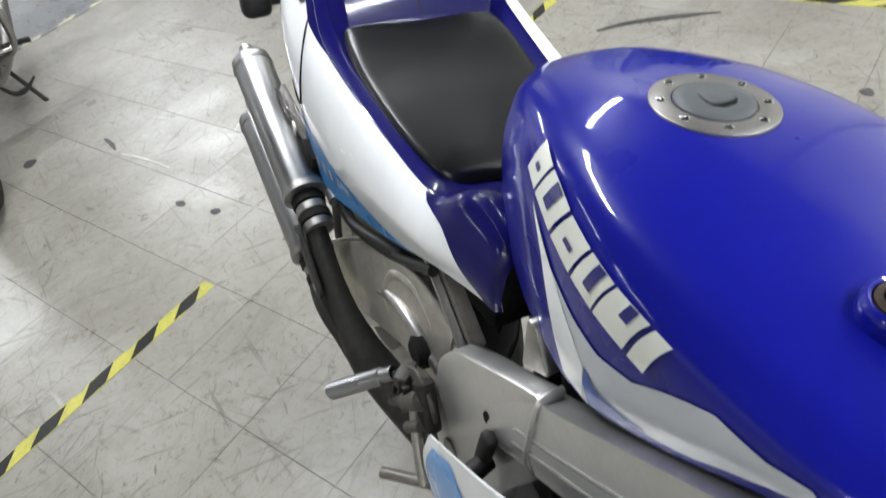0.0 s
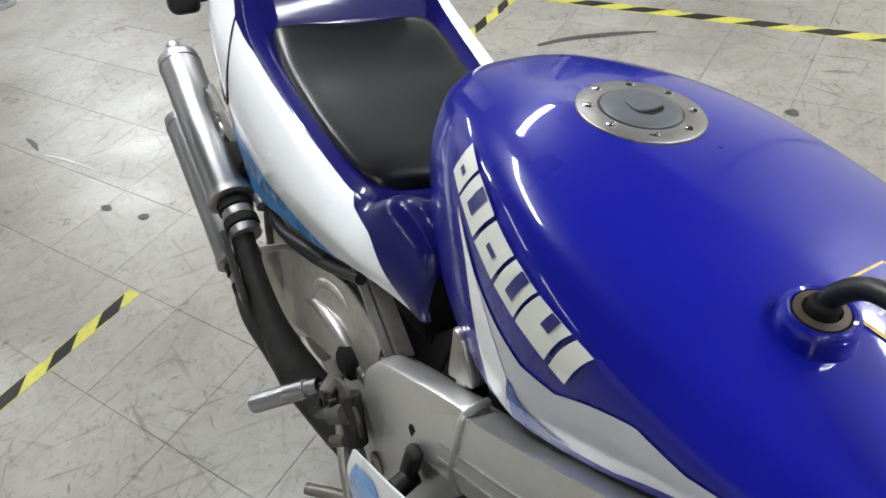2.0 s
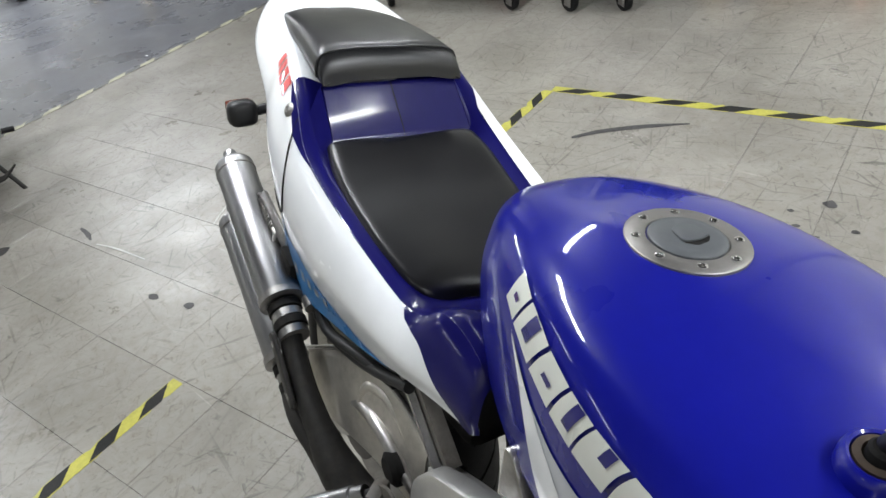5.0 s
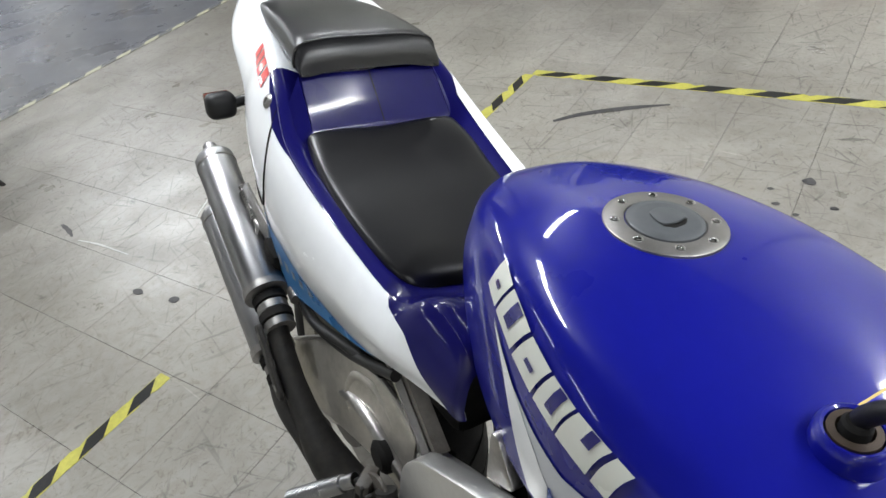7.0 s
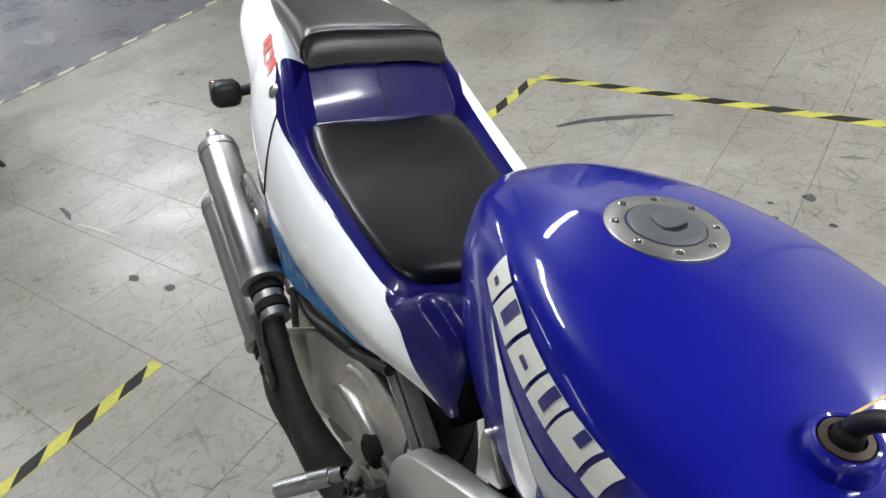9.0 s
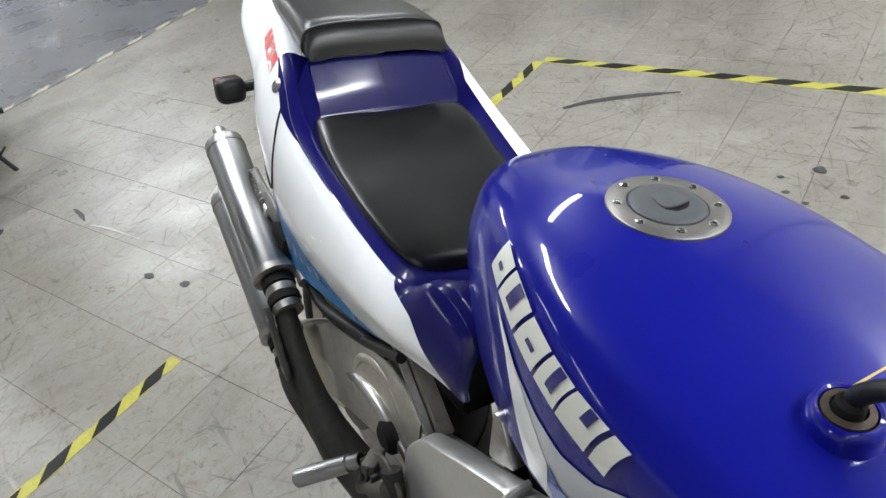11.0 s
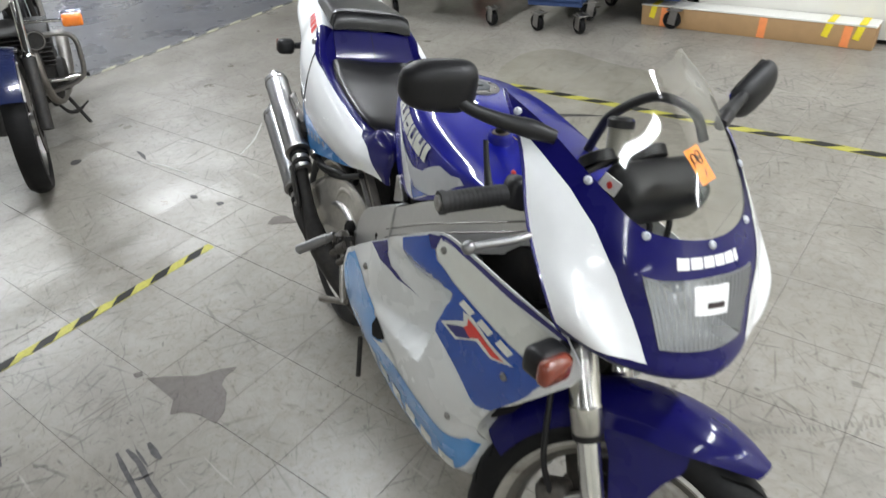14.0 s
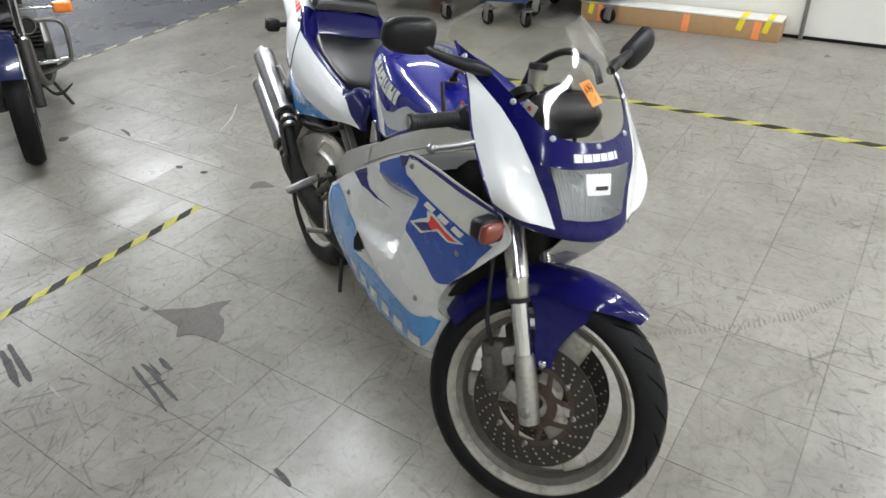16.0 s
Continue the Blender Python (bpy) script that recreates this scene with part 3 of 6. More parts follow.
def roll_cage(name, label, a, b, turn, w, d, h, mat, base, mesh_step=0.11, deck=None, open_front=True):
    """A wheeled cage trolley: deck, corner posts, rails and bars on three sides."""
    t = thing(name, label, "trolley", ROOM @ pose(a, b, 0, 0, 0, turn))
    part("deck", block((w, d, 0.03), (0, 0, base), bevel=0.006), deck or mat, t)
    for y in (-d / 2 + 0.015, d / 2 - 0.015):
        part("deck_rail", block((w, 0.03, 0.045), (0, y, base - 0.008), bevel=0.004), mat, t)
    for x in (-w / 2 + 0.015, w / 2 - 0.015):
        for y in (-d / 2 + 0.015, d / 2 - 0.015):
            part("post", tube([(x, y, base), (x, y, h)], 0.014, smoothed=False, sides=10), mat, t)
            caster(pose(x * 0.88, y * 0.85, 0, 0, 0, random.uniform(-50, 50)), t)
    sides = [((-w / 2 + 0.015, y0), (w / 2 - 0.015, y0)) for y0 in ((d / 2 - 0.015,) if open_front else (d / 2 - 0.015, -d / 2 + 0.015))]
    sides += [((x0, -d / 2 + 0.015), (x0, d / 2 - 0.015)) for x0 in (-w / 2 + 0.015, w / 2 - 0.015)]
    for p, q in sides:
        for z in (base + 0.06, (base + h) / 2, h - 0.02):
            part("rail", tube([(*p, z), (*q, z)], 0.010, smoothed=False, sides=8), mat, t)
        n = max(2, int(math.dist(p, q) / mesh_step))
        for k in range(1, n):
            x, y = p[0] + (q[0] - p[0]) * k / n, p[1] + (q[1] - p[1]) * k / n
            part("bar", tube([(x, y, base), (x, y, h)], 0.005, smoothed=False, sides=6), mat, t)
    return t


roll_cage("cage_trolley", "green steel cage trolley with an empty deck", -2.53, 3.85, 2, 1.0, 0.72, 1.5, GREENP, 0.235, 0.20)
roll_cage("cage_trolley", "blue steel cage trolley with grey bars seen end on", -1.64, 3.92, 8, 0.36, 0.78, 1.5, BLUEP, 0.215, 0.085, open_front=False)
roll_cage("cage_trolley", "blue steel cage trolley loaded with dark green crates", -1.26, 4.13, 3, 0.68, 0.54, 1.5, BLUEP, 0.215, 0.22)


def crate(m):
    """A stacking crate whose sides are diagonal lattice bars."""
    t = thing("plastic_crate", "dark green lattice-sided plastic crate stacked in the blue trolley", "crate", m, "crates in the blue trolley")
    w, d, h = 0.30, 0.40, 0.26
    part("base", block((w, d, 0.02), (0, 0, 0.01), bevel=0.004), CRATE, t)
    for z in (0.03, h - 0.02):
        r = block((w, 0.016, 0.035), (0, -d / 2 + 0.008, z), bevel=0.003)
        for sx, sy, cx, cy in ((w, 0.016, 0, d / 2 - 0.008), (0.016, d - 0.04, w / 2 - 0.008, 0), (0.016, d - 0.04, -w / 2 + 0.008, 0)):
            block((sx, sy, 0.035), (cx, cy, z), bevel=0.003, bm=r)
        part("rim", r, CRATE, t)
    for k in range(5):
        for s in (-1, 1):
            x = -w / 2 + 0.03 + k * (w - 0.06) / 4
            part("lattice_bar", tube([(x, -d / 2 + 0.01, 0.03), (max(-w / 2 + 0.01, min(w / 2 - 0.01, x + s * 0.11)), -d / 2 + 0.01, h - 0.03)], 0.006, smoothed=False, sides=6), CRATE, t)
    part("back", block((w - 0.02, 0.008, h - 0.04), (0, d / 2 - 0.014, h / 2), bevel=0.002), CRATE, t)
    return t


first = crate(ROOM @ pose(-1.42, 4.11, 0.234))
for i in range(2):
    for k in range(4):
        if i or k:
            copy_thing(first, ROOM @ pose(-1.42 + 0.315 * i, 4.11, 0.234 + 0.262 * k))

box = thing("cardboard_box", "long flat brown cardboard box against the wall, strapped with bright strips", "box", ROOM @ pose(-0.50, 4.0, 0))
bw = 1.34
part("carton", block((bw, 0.125, 0.125), (0, 0, 0.0625), bevel=0.004), CARD, box)
part("lid", block((bw + 0.006, 0.135, 0.012), (0, 0.001, 0.131), bevel=0.003), WALLW, box, "pale lid board")
for x, mat in ((-0.58, YELP), (0.44, YELP), (0.60, YELP)):
    part("strip", block((0.036, 0.14, 0.004), (x, -0.001, 0.139), bevel=0.001), mat, box, "bright yellow strip")
    part("strip", block((0.036, 0.003, 0.08), (x - 0.012, -0.0645, 0.09), (0, 14, 0), bevel=0.001), mat, box, "bright yellow strip")
for x in (-0.52, 0.08, 0.53):
    part("patch", block((0.045, 0.002, 0.118), (x, -0.0635, 0.0625), (0, 4, 0), bevel=0.0005), ORGP, box, "orange sprayed band")

pipe = thing("wall_pipe", "thin grey vertical pipe on the wall", "pipe", ROOM @ pose(0.275, 4.06, 0))
part("tube", tube([(0, 0, 0.0), (0, 0, 2.8)], 0.013, smoothed=False), STEEL, pipe)
part("clip", lathe([(-0.01, 0.013), (-0.01, 0.019), (0.01, 0.019), (0.01, 0.013)], (0, 0, 0.9), (0, 0, 1), 20), STEEL, pipe)

ext = thing("fire_extinguisher", "red fire extinguisher standing behind the green trolley", "extinguisher", ROOM @ pose(-2.72, 4.36, 0))
part("cylinder", lathe([(0, 0.001), (0, 0.07), (0.02, 0.078), (0.42, 0.078), (0.49, 0.05), (0.52, 0.02), (0.52, 0.001)], (0, 0, 0), (0, 0, 1), 28), RED, ext)
part("valve", block((0.03, 0.10, 0.05), (0, -0.02, 0.545), bevel=0.006), PLASTIC, ext)


# ---- the motorcycle ----
# its own axes: x ahead from the rear contact, y to its left, z up; it leans on its side stand
HEAD, TIP = 31.0, 12.5
h, lean = radians(HEAD), radians(TIP)
ax = Vector((math.sin(h), -math.cos(h), 0))
al = Vector((math.cos(h), math.sin(h), 0))
ay = al * math.cos(lean) - Vector((0, 0, 1)) * math.sin(lean)
az = Vector((0, 0, 1)) * math.cos(lean) + al * math.sin(lean)
o = ax * -1.07 + al * 0.344
BIKE = Matrix(((ax.x, ay.x, az.x, o.x), (ax.y, ay.y, az.y, o.y), (ax.z, ay.z, az.z, o.z), (0, 0, 0, 1)))
bike = thing("motorcycle", "blue and white sports motorcycle leaning on its side stand", "motorcycle", BIKE)


def bolt(place, out, r=0.007, parent=None, mat=None, name="screw"):
    """A domed screw head with a socket, facing out."""
    bm = lathe([(-0.002, r), (0.001, r), (0.003, r * 0.75), (0.004, r * 0.45), (0.0022, r * 0.4), (0.0022, 0)], (0, 0, 0), (0, 0, 1), 14)
    q = Vector(out).to_track_quat("Z", "Y").to_matrix().to_4x4()
    bm.transform(Matrix.Translation(place) @ q)
    return part(name, bm, mat or CHROME, parent or bike)


# -- wheels
def wheel(parent, name, R, tw, rim_r, spokes, mat, hub_r=0.05, tread=26):
    """Tyre, rim, spokes and hub round the y axis."""
    w = part(name, lathe([(-tw * 0.40, rim_r + 0.002), (-tw * 0.48, rim_r + 0.016), (-tw * 0.5, R - 0.045), (-tw * 0.44, R - 0.022), (-tw * 0.3, R - 0.007), (-tw * 0.12, R - 0.0005), (0, R), (tw * 0.12, R - 0.0005), (tw * 0.3, R - 0.007), (tw * 0.44, R - 0.022), (tw * 0.5, R - 0.045), (tw * 0.48, rim_r + 0.016), (tw * 0.40, rim_r + 0.002)], (0, 0, 0), (0, 1, 0), 72), RUBBER, parent, "worn black road tyre")
    f = tw * 0.40
    for k in (-1, 1):
        part("rim", lathe([(k * (f + 0.006), rim_r + 0.008), (k * (f + 0.009), rim_r + 0.002), (k * f, rim_r - 0.005), (k * (f - 0.008), rim_r - 0.010), (k * (f - 0.010), rim_r - 0.005), (k * (f - 0.004), rim_r + 0.004)], (0, 0, 0), (0, 1, 0), 72, closed=True), mat, w, "grimy cast rim flange")
    part("rim_barrel", lathe([(-f + 0.008, rim_r - 0.008), (-f * 0.6, rim_r - 0.024), (0, rim_r - 0.030), (f * 0.6, rim_r - 0.024), (f - 0.008, rim_r - 0.008), (f * 0.5, rim_r - 0.010), (-f * 0.5, rim_r - 0.010)], (0, 0, 0), (0, 1, 0), 72, closed=True), BARREL, w, "dirty inner rim")
    part("hub", lathe([(-tw * 0.42, 0.018), (-tw * 0.42, hub_r * 0.8), (-tw * 0.30, hub_r), (tw * 0.30, hub_r), (tw * 0.42, hub_r * 0.8), (tw * 0.42, 0.018)], (0, 0, 0), (0, 1, 0), 32), mat, w)
    for k in range(spokes):
        a = 2 * math.pi * k / spokes + 0.5
        L = rim_r - 0.03 - hub_r * 0.7
        s = block((L, 0.036, 0.055), (hub_r * 0.7 + L / 2, 0, 0), bevel=0.014, seg=3)
        for v in s.verts:
            t = (v.co.x - hub_r * 0.7) / L
            v.co.z *= 1.25 - 0.45 * math.sin(math.pi * t)
        s.transform(Matrix.Rotation(a, 4, "Y"))
        part("spoke", s, mat, w)
    # tread grooves: flat black strips on the tyre, their shade put into the colour
    g = bmesh.new()
    for k in range(tread):
        for s in (-1, 1):
            a = 2 * math.pi * (k + (0.5 if s > 0 else 0)) / tread
            prev = None
            for j in range(5):
                y = s * tw * (0.06 + 0.36 * j / 4)
                r = R + 0.0006 - 0.022 * max(0, (abs(y) / tw - 0.12) / 0.32) ** 2
                b = a + 0.05 * j + (0.04 if j == 4 else 0)
                ring = [g.verts.new((r * math.cos(b + c), y, r * math.sin(b + c))) for c in (-0.013, 0.013)]
                if prev:
                    g.faces.new([prev[0], prev[1], ring[1], ring[0]])
                prev = ring
    part("tread_groove", g, GROOVE, w)
    return w


rear = wheel(bike, "rear_wheel", 0.306, 0.150, 0.222, 3, WHEELPAINT)
rear.matrix_basis = pose(0.03, 0, 0.302)
part("brake_disc", lathe([(-0.0885, 0.06), (-0.0885, 0.105), (-0.0845, 0.105), (-0.0845, 0.06)], (0, 0, 0), (0, 1, 0), 48, closed=True), DISC, rear)
part("sprocket", lathe([(0.085, 0.04), (0.085, 0.105), (0.091, 0.105), (0.091, 0.04)], (0, 0, 0), (0, 1, 0), 48, closed=True), STEEL, rear)

# -- the steered front end, turned to its left
STEER, RAKE = radians(34), radians(25)
foot = Vector((1.258, 0, 0.286))
sdir = Vector((-math.sin(RAKE), 0, math.cos(RAKE)))
TURN = Matrix.Translation(foot) @ Matrix.Rotation(STEER, 4, sdir) @ Matrix.Translation(-foot)
front_end = new("front_end")
front_end.parent = bike
front_end.matrix_basis = TURN
AXLE = Vector((1.300, 0, 0.286))


def on_fork(s, y, ahead=0.0):
    """A point beside the fork leg: s metres above the axle along it."""
    return AXLE + sdir * s + Vector((math.cos(RAKE), 0, math.sin(RAKE))) * ahead + Vector((0, y, 0))


front = wheel(front_end, "front_wheel", 0.293, 0.112, 0.222, 3, WHEELPAINT, 0.045)
front.matrix_basis = Matrix.Translation(AXLE) @ pose(0, 0, 0, 0, 14, 0)
for s in (-1, 1):
    y = s * 0.066
    d = lathe([(y - 0.0025, 0.098), (y - 0.0025, 0.150), (y + 0.0025, 0.150), (y + 0.0025, 0.098)], (0, 0, 0), (0, 1, 0), 72, closed=True)
    disc = part("brake_disc", d, DISC, front, "drilled floating brake disc")
    # flat pale dots paint the light seen through the drillings
    holes = bmesh.new()
    for k in range(104):
        a, r = 2 * math.pi * k / 104, (0.108, 0.119, 0.130, 0.141)[k % 4]
        for q in (-0.0029, 0.0029):
            bmesh.ops.create_circle(holes, cap_ends=True, radius=0.0027, segments=8, matrix=Matrix.Translation((r * math.cos(a), y + q, r * math.sin(a))) @ Matrix.Rotation(math.pi / 2, 4, "X"))
    part("drilled_hole", holes, HOLE, front)
    car = lathe([(y - 0.003, 0.034), (y - 0.003, 0.058), (y + 0.003, 0.058), (y + 0.003, 0.034)], (0, 0, 0), (0, 1, 0), 40, closed=True)
    for k in range(8):
        arm = block((0.046, 0.004, 0.013), (0.072, 0, 0), (0, 28 if k % 2 else -28, 0), bevel=0.004)
        arm.transform(Matrix.Translation((0, y, 0)) @ Matrix.Rotation(2 * math.pi * k / 8, 4, "Y"))
        part("carrier_arm", arm, RUSTY, front)
    lathe([(y - 0.003, 0.088), (y - 0.003, 0.099), (y + 0.003, 0.099), (y + 0.003, 0.088)], (0, 0, 0), (0, 1, 0), 56, car, closed=True)
    part("disc_carrier", car, RUSTY, front)
    for k in range(8):
        a = 2 * math.pi * (k + 0.5) / 8
        bolt((0.098 * math.cos(a), y + s * 0.003, 0.098 * math.sin(a)), (0, s, 0), 0.007, front, STEEL, "disc_button")
part("valve_stem", tube([(0.0, 0.02, -0.185), (0.0, 0.026, -0.15)], 0.004, smoothed=False), PLASTIC, front)

for s in (-1, 1):
    y = s * 0.100
    leg = part("fork_leg", tube([on_fork(0.13, y), on_fork(0.31, y)], 0.0205, smoothed=False, sides=24), CHROME, front_end, "polished chrome fork slider")
    part("outer_tube", lathe([(0.268, 0.021), (0.266, 0.027), (0.272, 0.0285), (0.312, 0.0285), (0.3125, 0.0285), (0.315, 0.0268), (0.3155, 0.0265), (0.64, 0.0265), (0.645, 0.02)], on_fork(0, y), sdir, 28), FORKTUBE, front_end, "polished alloy upper fork tube")
    part("dust_seal", lathe([(0.254, 0.0205), (0.254, 0.026), (0.268, 0.027), (0.268, 0.0205)], on_fork(0, y), sdir, 24), PLASTIC, front_end)
    cast = tube([on_fork(-0.03, y), on_fork(0.03, y), on_fork(0.10, y), on_fork(0.132, y)], [0.024, 0.026, 0.025, 0.0235], 16, 20)
    block((0.085, 0.022, 0.045), on_fork(0.125, s * 0.092, -0.045), (0, -40, 0), 0.008, cast)
    block((0.050, 0.020, 0.050), on_fork(0.040, s * 0.094, -0.030), (0, 10, 0), 0.008, cast)
    part("fork_foot", cast, ALLOY, front_end, "cast alloy fork foot")
    bolt(on_fork(0.0, y + s * 0.025), (0, s, 0), 0.013, front_end, STEEL, "axle_bolt")
    cal = block((0.06, 0.048, 0.125), on_fork(0.10, s * 0.080, -0.075), (0, -25, 0), 0.012, seg=3)
    block((0.03, 0.03, 0.06), on_fork(0.10, s * 0.104, -0.088), (0, -25, 0), 0.01, cal)
    part("brake_caliper", cal, CALIPER, front_end, "grimy black four-piston brake caliper")
    hose = tube([on_fork(0.15, s * 0.10, -0.075), on_fork(0.22, s * 0.115, -0.075), on_fork(0.34, s * 0.105, -0.055), on_fork(0.45, s * 0.06, -0.05)], 0.0055)
    part("brake_hose", hose, PLASTIC, front_end)

# front mudguard: a hood round the wheel with a leg down to each fork foot
fender = bmesh.new()
nseg, nw = 34, 10
rows = []
for i in range(nseg + 1):
    t = i / nseg
    a = radians(61.5 + 97 * t)
    wid = 0.074 + 0.010 * math.sin(math.pi * min(1, t * 1.3)) - 0.046 * max(0, 1 - t / 0.22) ** 2
    row = []
    for j in range(nw + 1):
        s = -1 + 2 * j / nw
        drop = 0.060 * abs(s) ** 2.6 * (0.35 + 0.65 * min(1, t / 0.25))
        r = 0.318 + 0.012 * (1 - t) - drop
        row.append(Vector((AXLE.x + r * math.cos(a), wid * s * (1.0 - 0.10 * abs(s) ** 6), AXLE.z + r * math.sin(a))))
    rows.append(row)
hood = Sheet([r for r in rows[::3]] + ([rows[-1]] if nseg % 3 else []))
guard = part("front_mudguard", hood.mesh(24, 40, 0.003), DEEP, front_end, "glossy deep blue front mudguard")
for s in (-1, 1):
    leg = Sheet([[(1.345, s * 0.0700, 0.560), (1.280, s * 0.0705, 0.575), (1.200, s * 0.0700, 0.560)],
                 [(1.345, s * 0.0750, 0.528), (1.280, s * 0.0755, 0.540), (1.208, s * 0.0750, 0.528)],
                 [(1.326, s * 0.0775, 0.495), (1.280, s * 0.0785, 0.500), (1.232, s * 0.0775, 0.492)],
                 [(1.310, s * 0.0800, 0.445), (1.281, s * 0.0815, 0.440), (1.255, s * 0.0805, 0.432)],
                 [(1.310, s * 0.0840, 0.396), (1.290, s * 0.0850, 0.386), (1.272, s * 0.0840, 0.388)]])
    part("side_leg", leg.mesh(8, 14, 0.003), DEEP, guard)
    bolt((1.290, s * 0.094, 0.401), (0, s, 0), 0.009, front_end, CHROME)

# yokes, bars, levers
for z0, nm in ((0.655, "top_yoke"), (0.50, "lower_yoke")):
    part(nm, block((0.075, 0.25, 0.03), on_fork(z0, 0, -0.012), (0, -25, 0), 0.012, seg=3), SATIN if nm == "top_yoke" else IRON, front_end)
part("steering_nut", lathe([(0, 0.018), (0.012, 0.018), (0.016, 0.012), (0.016, 0)], on_fork(0.672, 0, -0.04), sdir, 6), CHROME, front_end)
for s in (-1, 1):
    c = on_fork(0.672, s * 0.10)
    p0, p1 = c + Vector((0.0, s * 0.01, 0.0)), Vector((0.8885, s * 0.273, 0.831))
    out = (p1 - p0).normalized()
    bar = part("handlebar", tube([p0, p1], 0.011, smoothed=False), PLASTIC, front_end)
    q = p0 + (p1 - p0) * 0.50
    grip = part("grip", tube([q, q + out * 0.004, p1 - out * 0.012, p1 - out * 0.006, p1], [0.0155, 0.0165, 0.0165, 0.019, 0.018], 12, 18, smoothed=False), GRIP, bar, "ribbed black rubber grip")
    part("bar_end", lathe([(0, 0.012), (0.004, 0.012), (0.005, 0.006), (0.005, 0)], p1, out, 16), STEEL, bar)
    ribs = bmesh.new()
    for k in range(12):
        tube([q + out * (0.012 + 0.0075 * k), q + out * (0.015 + 0.0075 * k)], 0.0169, 2, 18, ribs, smoothed=False)
    part("grip_rib", ribs, GRIP, bar)
    hub_c = p0 + (p1 - p0) * 0.40
    sw = block((0.048, 0.042, 0.052), hub_c, (0, 0, s * -42), 0.014, seg=3)
    part("switch_housing", sw, PLASTIC, bar)
    part("stop_button", block((0.008, 0.010, 0.008), hub_c + Vector((-0.018, 0, 0.026)), (0, 0, s * -42), 0.004), RED, bar, "red stop button")
    ball = Vector((0.981, s * 0.334, 0.808))
    lever = tube([(1.035, s * 0.125, 0.910), (1.062, s * 0.185, 0.888), (1.038, s * 0.265, 0.842), ball], [0.009, 0.0075, 0.0065, 0.006], 30, 12)
    bmesh.ops.create_uvsphere(lever, u_segments=14, v_segments=10, radius=0.0105, matrix=Matrix.Translation(ball))
    part("brake_lever" if s < 0 else "clutch_lever", lever, BRUSHED, bar, "worn alloy lever with a ball end")

for ob in [c for c in bpy.data.objects if c.parent is front_end]:
    ob.parent = bike
    ob.matrix_basis = TURN @ ob.matrix_basis
bpy.data.objects.remove(front_end)


def find(sheet, x, z, axes=(0, 2), span=(0, 1, 0, 1)):
    """The u, v at which a sheet has the given side-view coordinates."""
    if sheet.coarse is None or sheet.coarse[0] != span:
        sheet.coarse = (span, [(u, v, sheet.at(u, v)) for u in np.linspace(span[0], span[1], 17) for v in np.linspace(span[2], span[3], 17)])
    u, v, _ = min(sheet.coarse[1], key=lambda q: (q[2][axes[0]] - x) ** 2 + (q[2][axes[1]] - z) ** 2)
    for _ in range(8):
        p, e = sheet.at(u, v), 1e-3
        a, b = (sheet.at(u + e, v) - p) / e, (sheet.at(u, v + e) - p) / e
        J = np.array([[a[axes[0]], b[axes[0]]], [a[axes[1]], b[axes[1]]]])
        r = np.array([x - p[axes[0]], z - p[axes[1]]])
        try:
            s = np.linalg.lstsq(J, r, rcond=None)[0]
        except np.linalg.LinAlgError:
            break
        u, v = min(max(u + s[0], span[0]), span[1]), min(max(v + s[1], span[2]), span[3])
    return u, v


def graphic(sheet, name, outline, mat, parent, lift=0.0012, span=(0, 1, 0, 1), axes=(0, 2), grid=0.02, label=""):
    """A colour field of the paint scheme: an outline in side view, laid on the sheet."""
    return part(name, sheet.decal([find(sheet, x, z, axes, span) for x, z in outline], lift, grid), mat, parent, label)


def across(stations, shape):
    """Rows for a body that is alike on both sides, one row a station."""
    rows = []
    for s in stations:
        half = shape(*s)
        rows.append(half + [(x, -y, z) for x, y, z in half[-2::-1]])
    return rows


# -- fuel tank
TANK = Sheet(across([
    (0.392, 0.020, 0.815, 0.848, 0.858, 0.880), (0.428, 0.060, 0.800, 0.857, 0.873, 0.912), (0.485, 0.107, 0.775, 0.863, 0.892, 0.938),
    (0.56, 0.138, 0.750, 0.867, 0.906, 0.950), (0.63, 0.156, 0.736, 0.868, 0.910, 0.950), (0.70, 0.167, 0.738, 0.868, 0.904, 0.944),
    (0.78, 0.170, 0.772, 0.868, 0.893, 0.931), (0.87, 0.165, 0.820, 0.870, 0.885, 0.914), (0.96, 0.154, 0.850, 0.873, 0.881, 0.898),
    (1.02, 0.140, 0.868, 0.875, 0.879, 0.884)],
    lambda x, w, zb, zm, zs, zt: [(x, -w * 0.93, zb), (x, -w * 0.985, zb * 0.5 + zm * 0.5), (x, -w, zm), (x, -w * 0.945, zs), (x, -w * 0.80, zs * 0.42 + zt * 0.58), (x, -w * 0.42, zt * 0.93 + zs * 0.07), (x, 0, zt)]))
tank = part("fuel_tank", TANK.mesh(56, 56, 0.004), BLUE, bike, "glossy royal blue fuel tank with white side graphics")
back = bmesh.new()
R0 = [TANK.at(i / 24, 0.0) for i in range(25)]
c = back.verts.new(np.mean(R0, axis=0) + np.array((0.004, 0, 0)))
ring = [back.verts.new(p) for p in R0]
for a, b in zip(ring, ring[1:] + ring[:1]):
    back.faces.new([a, b, c])
part("tank_end", back, BLUE, tank)
HALF = (0, 0.5, 0, 1)
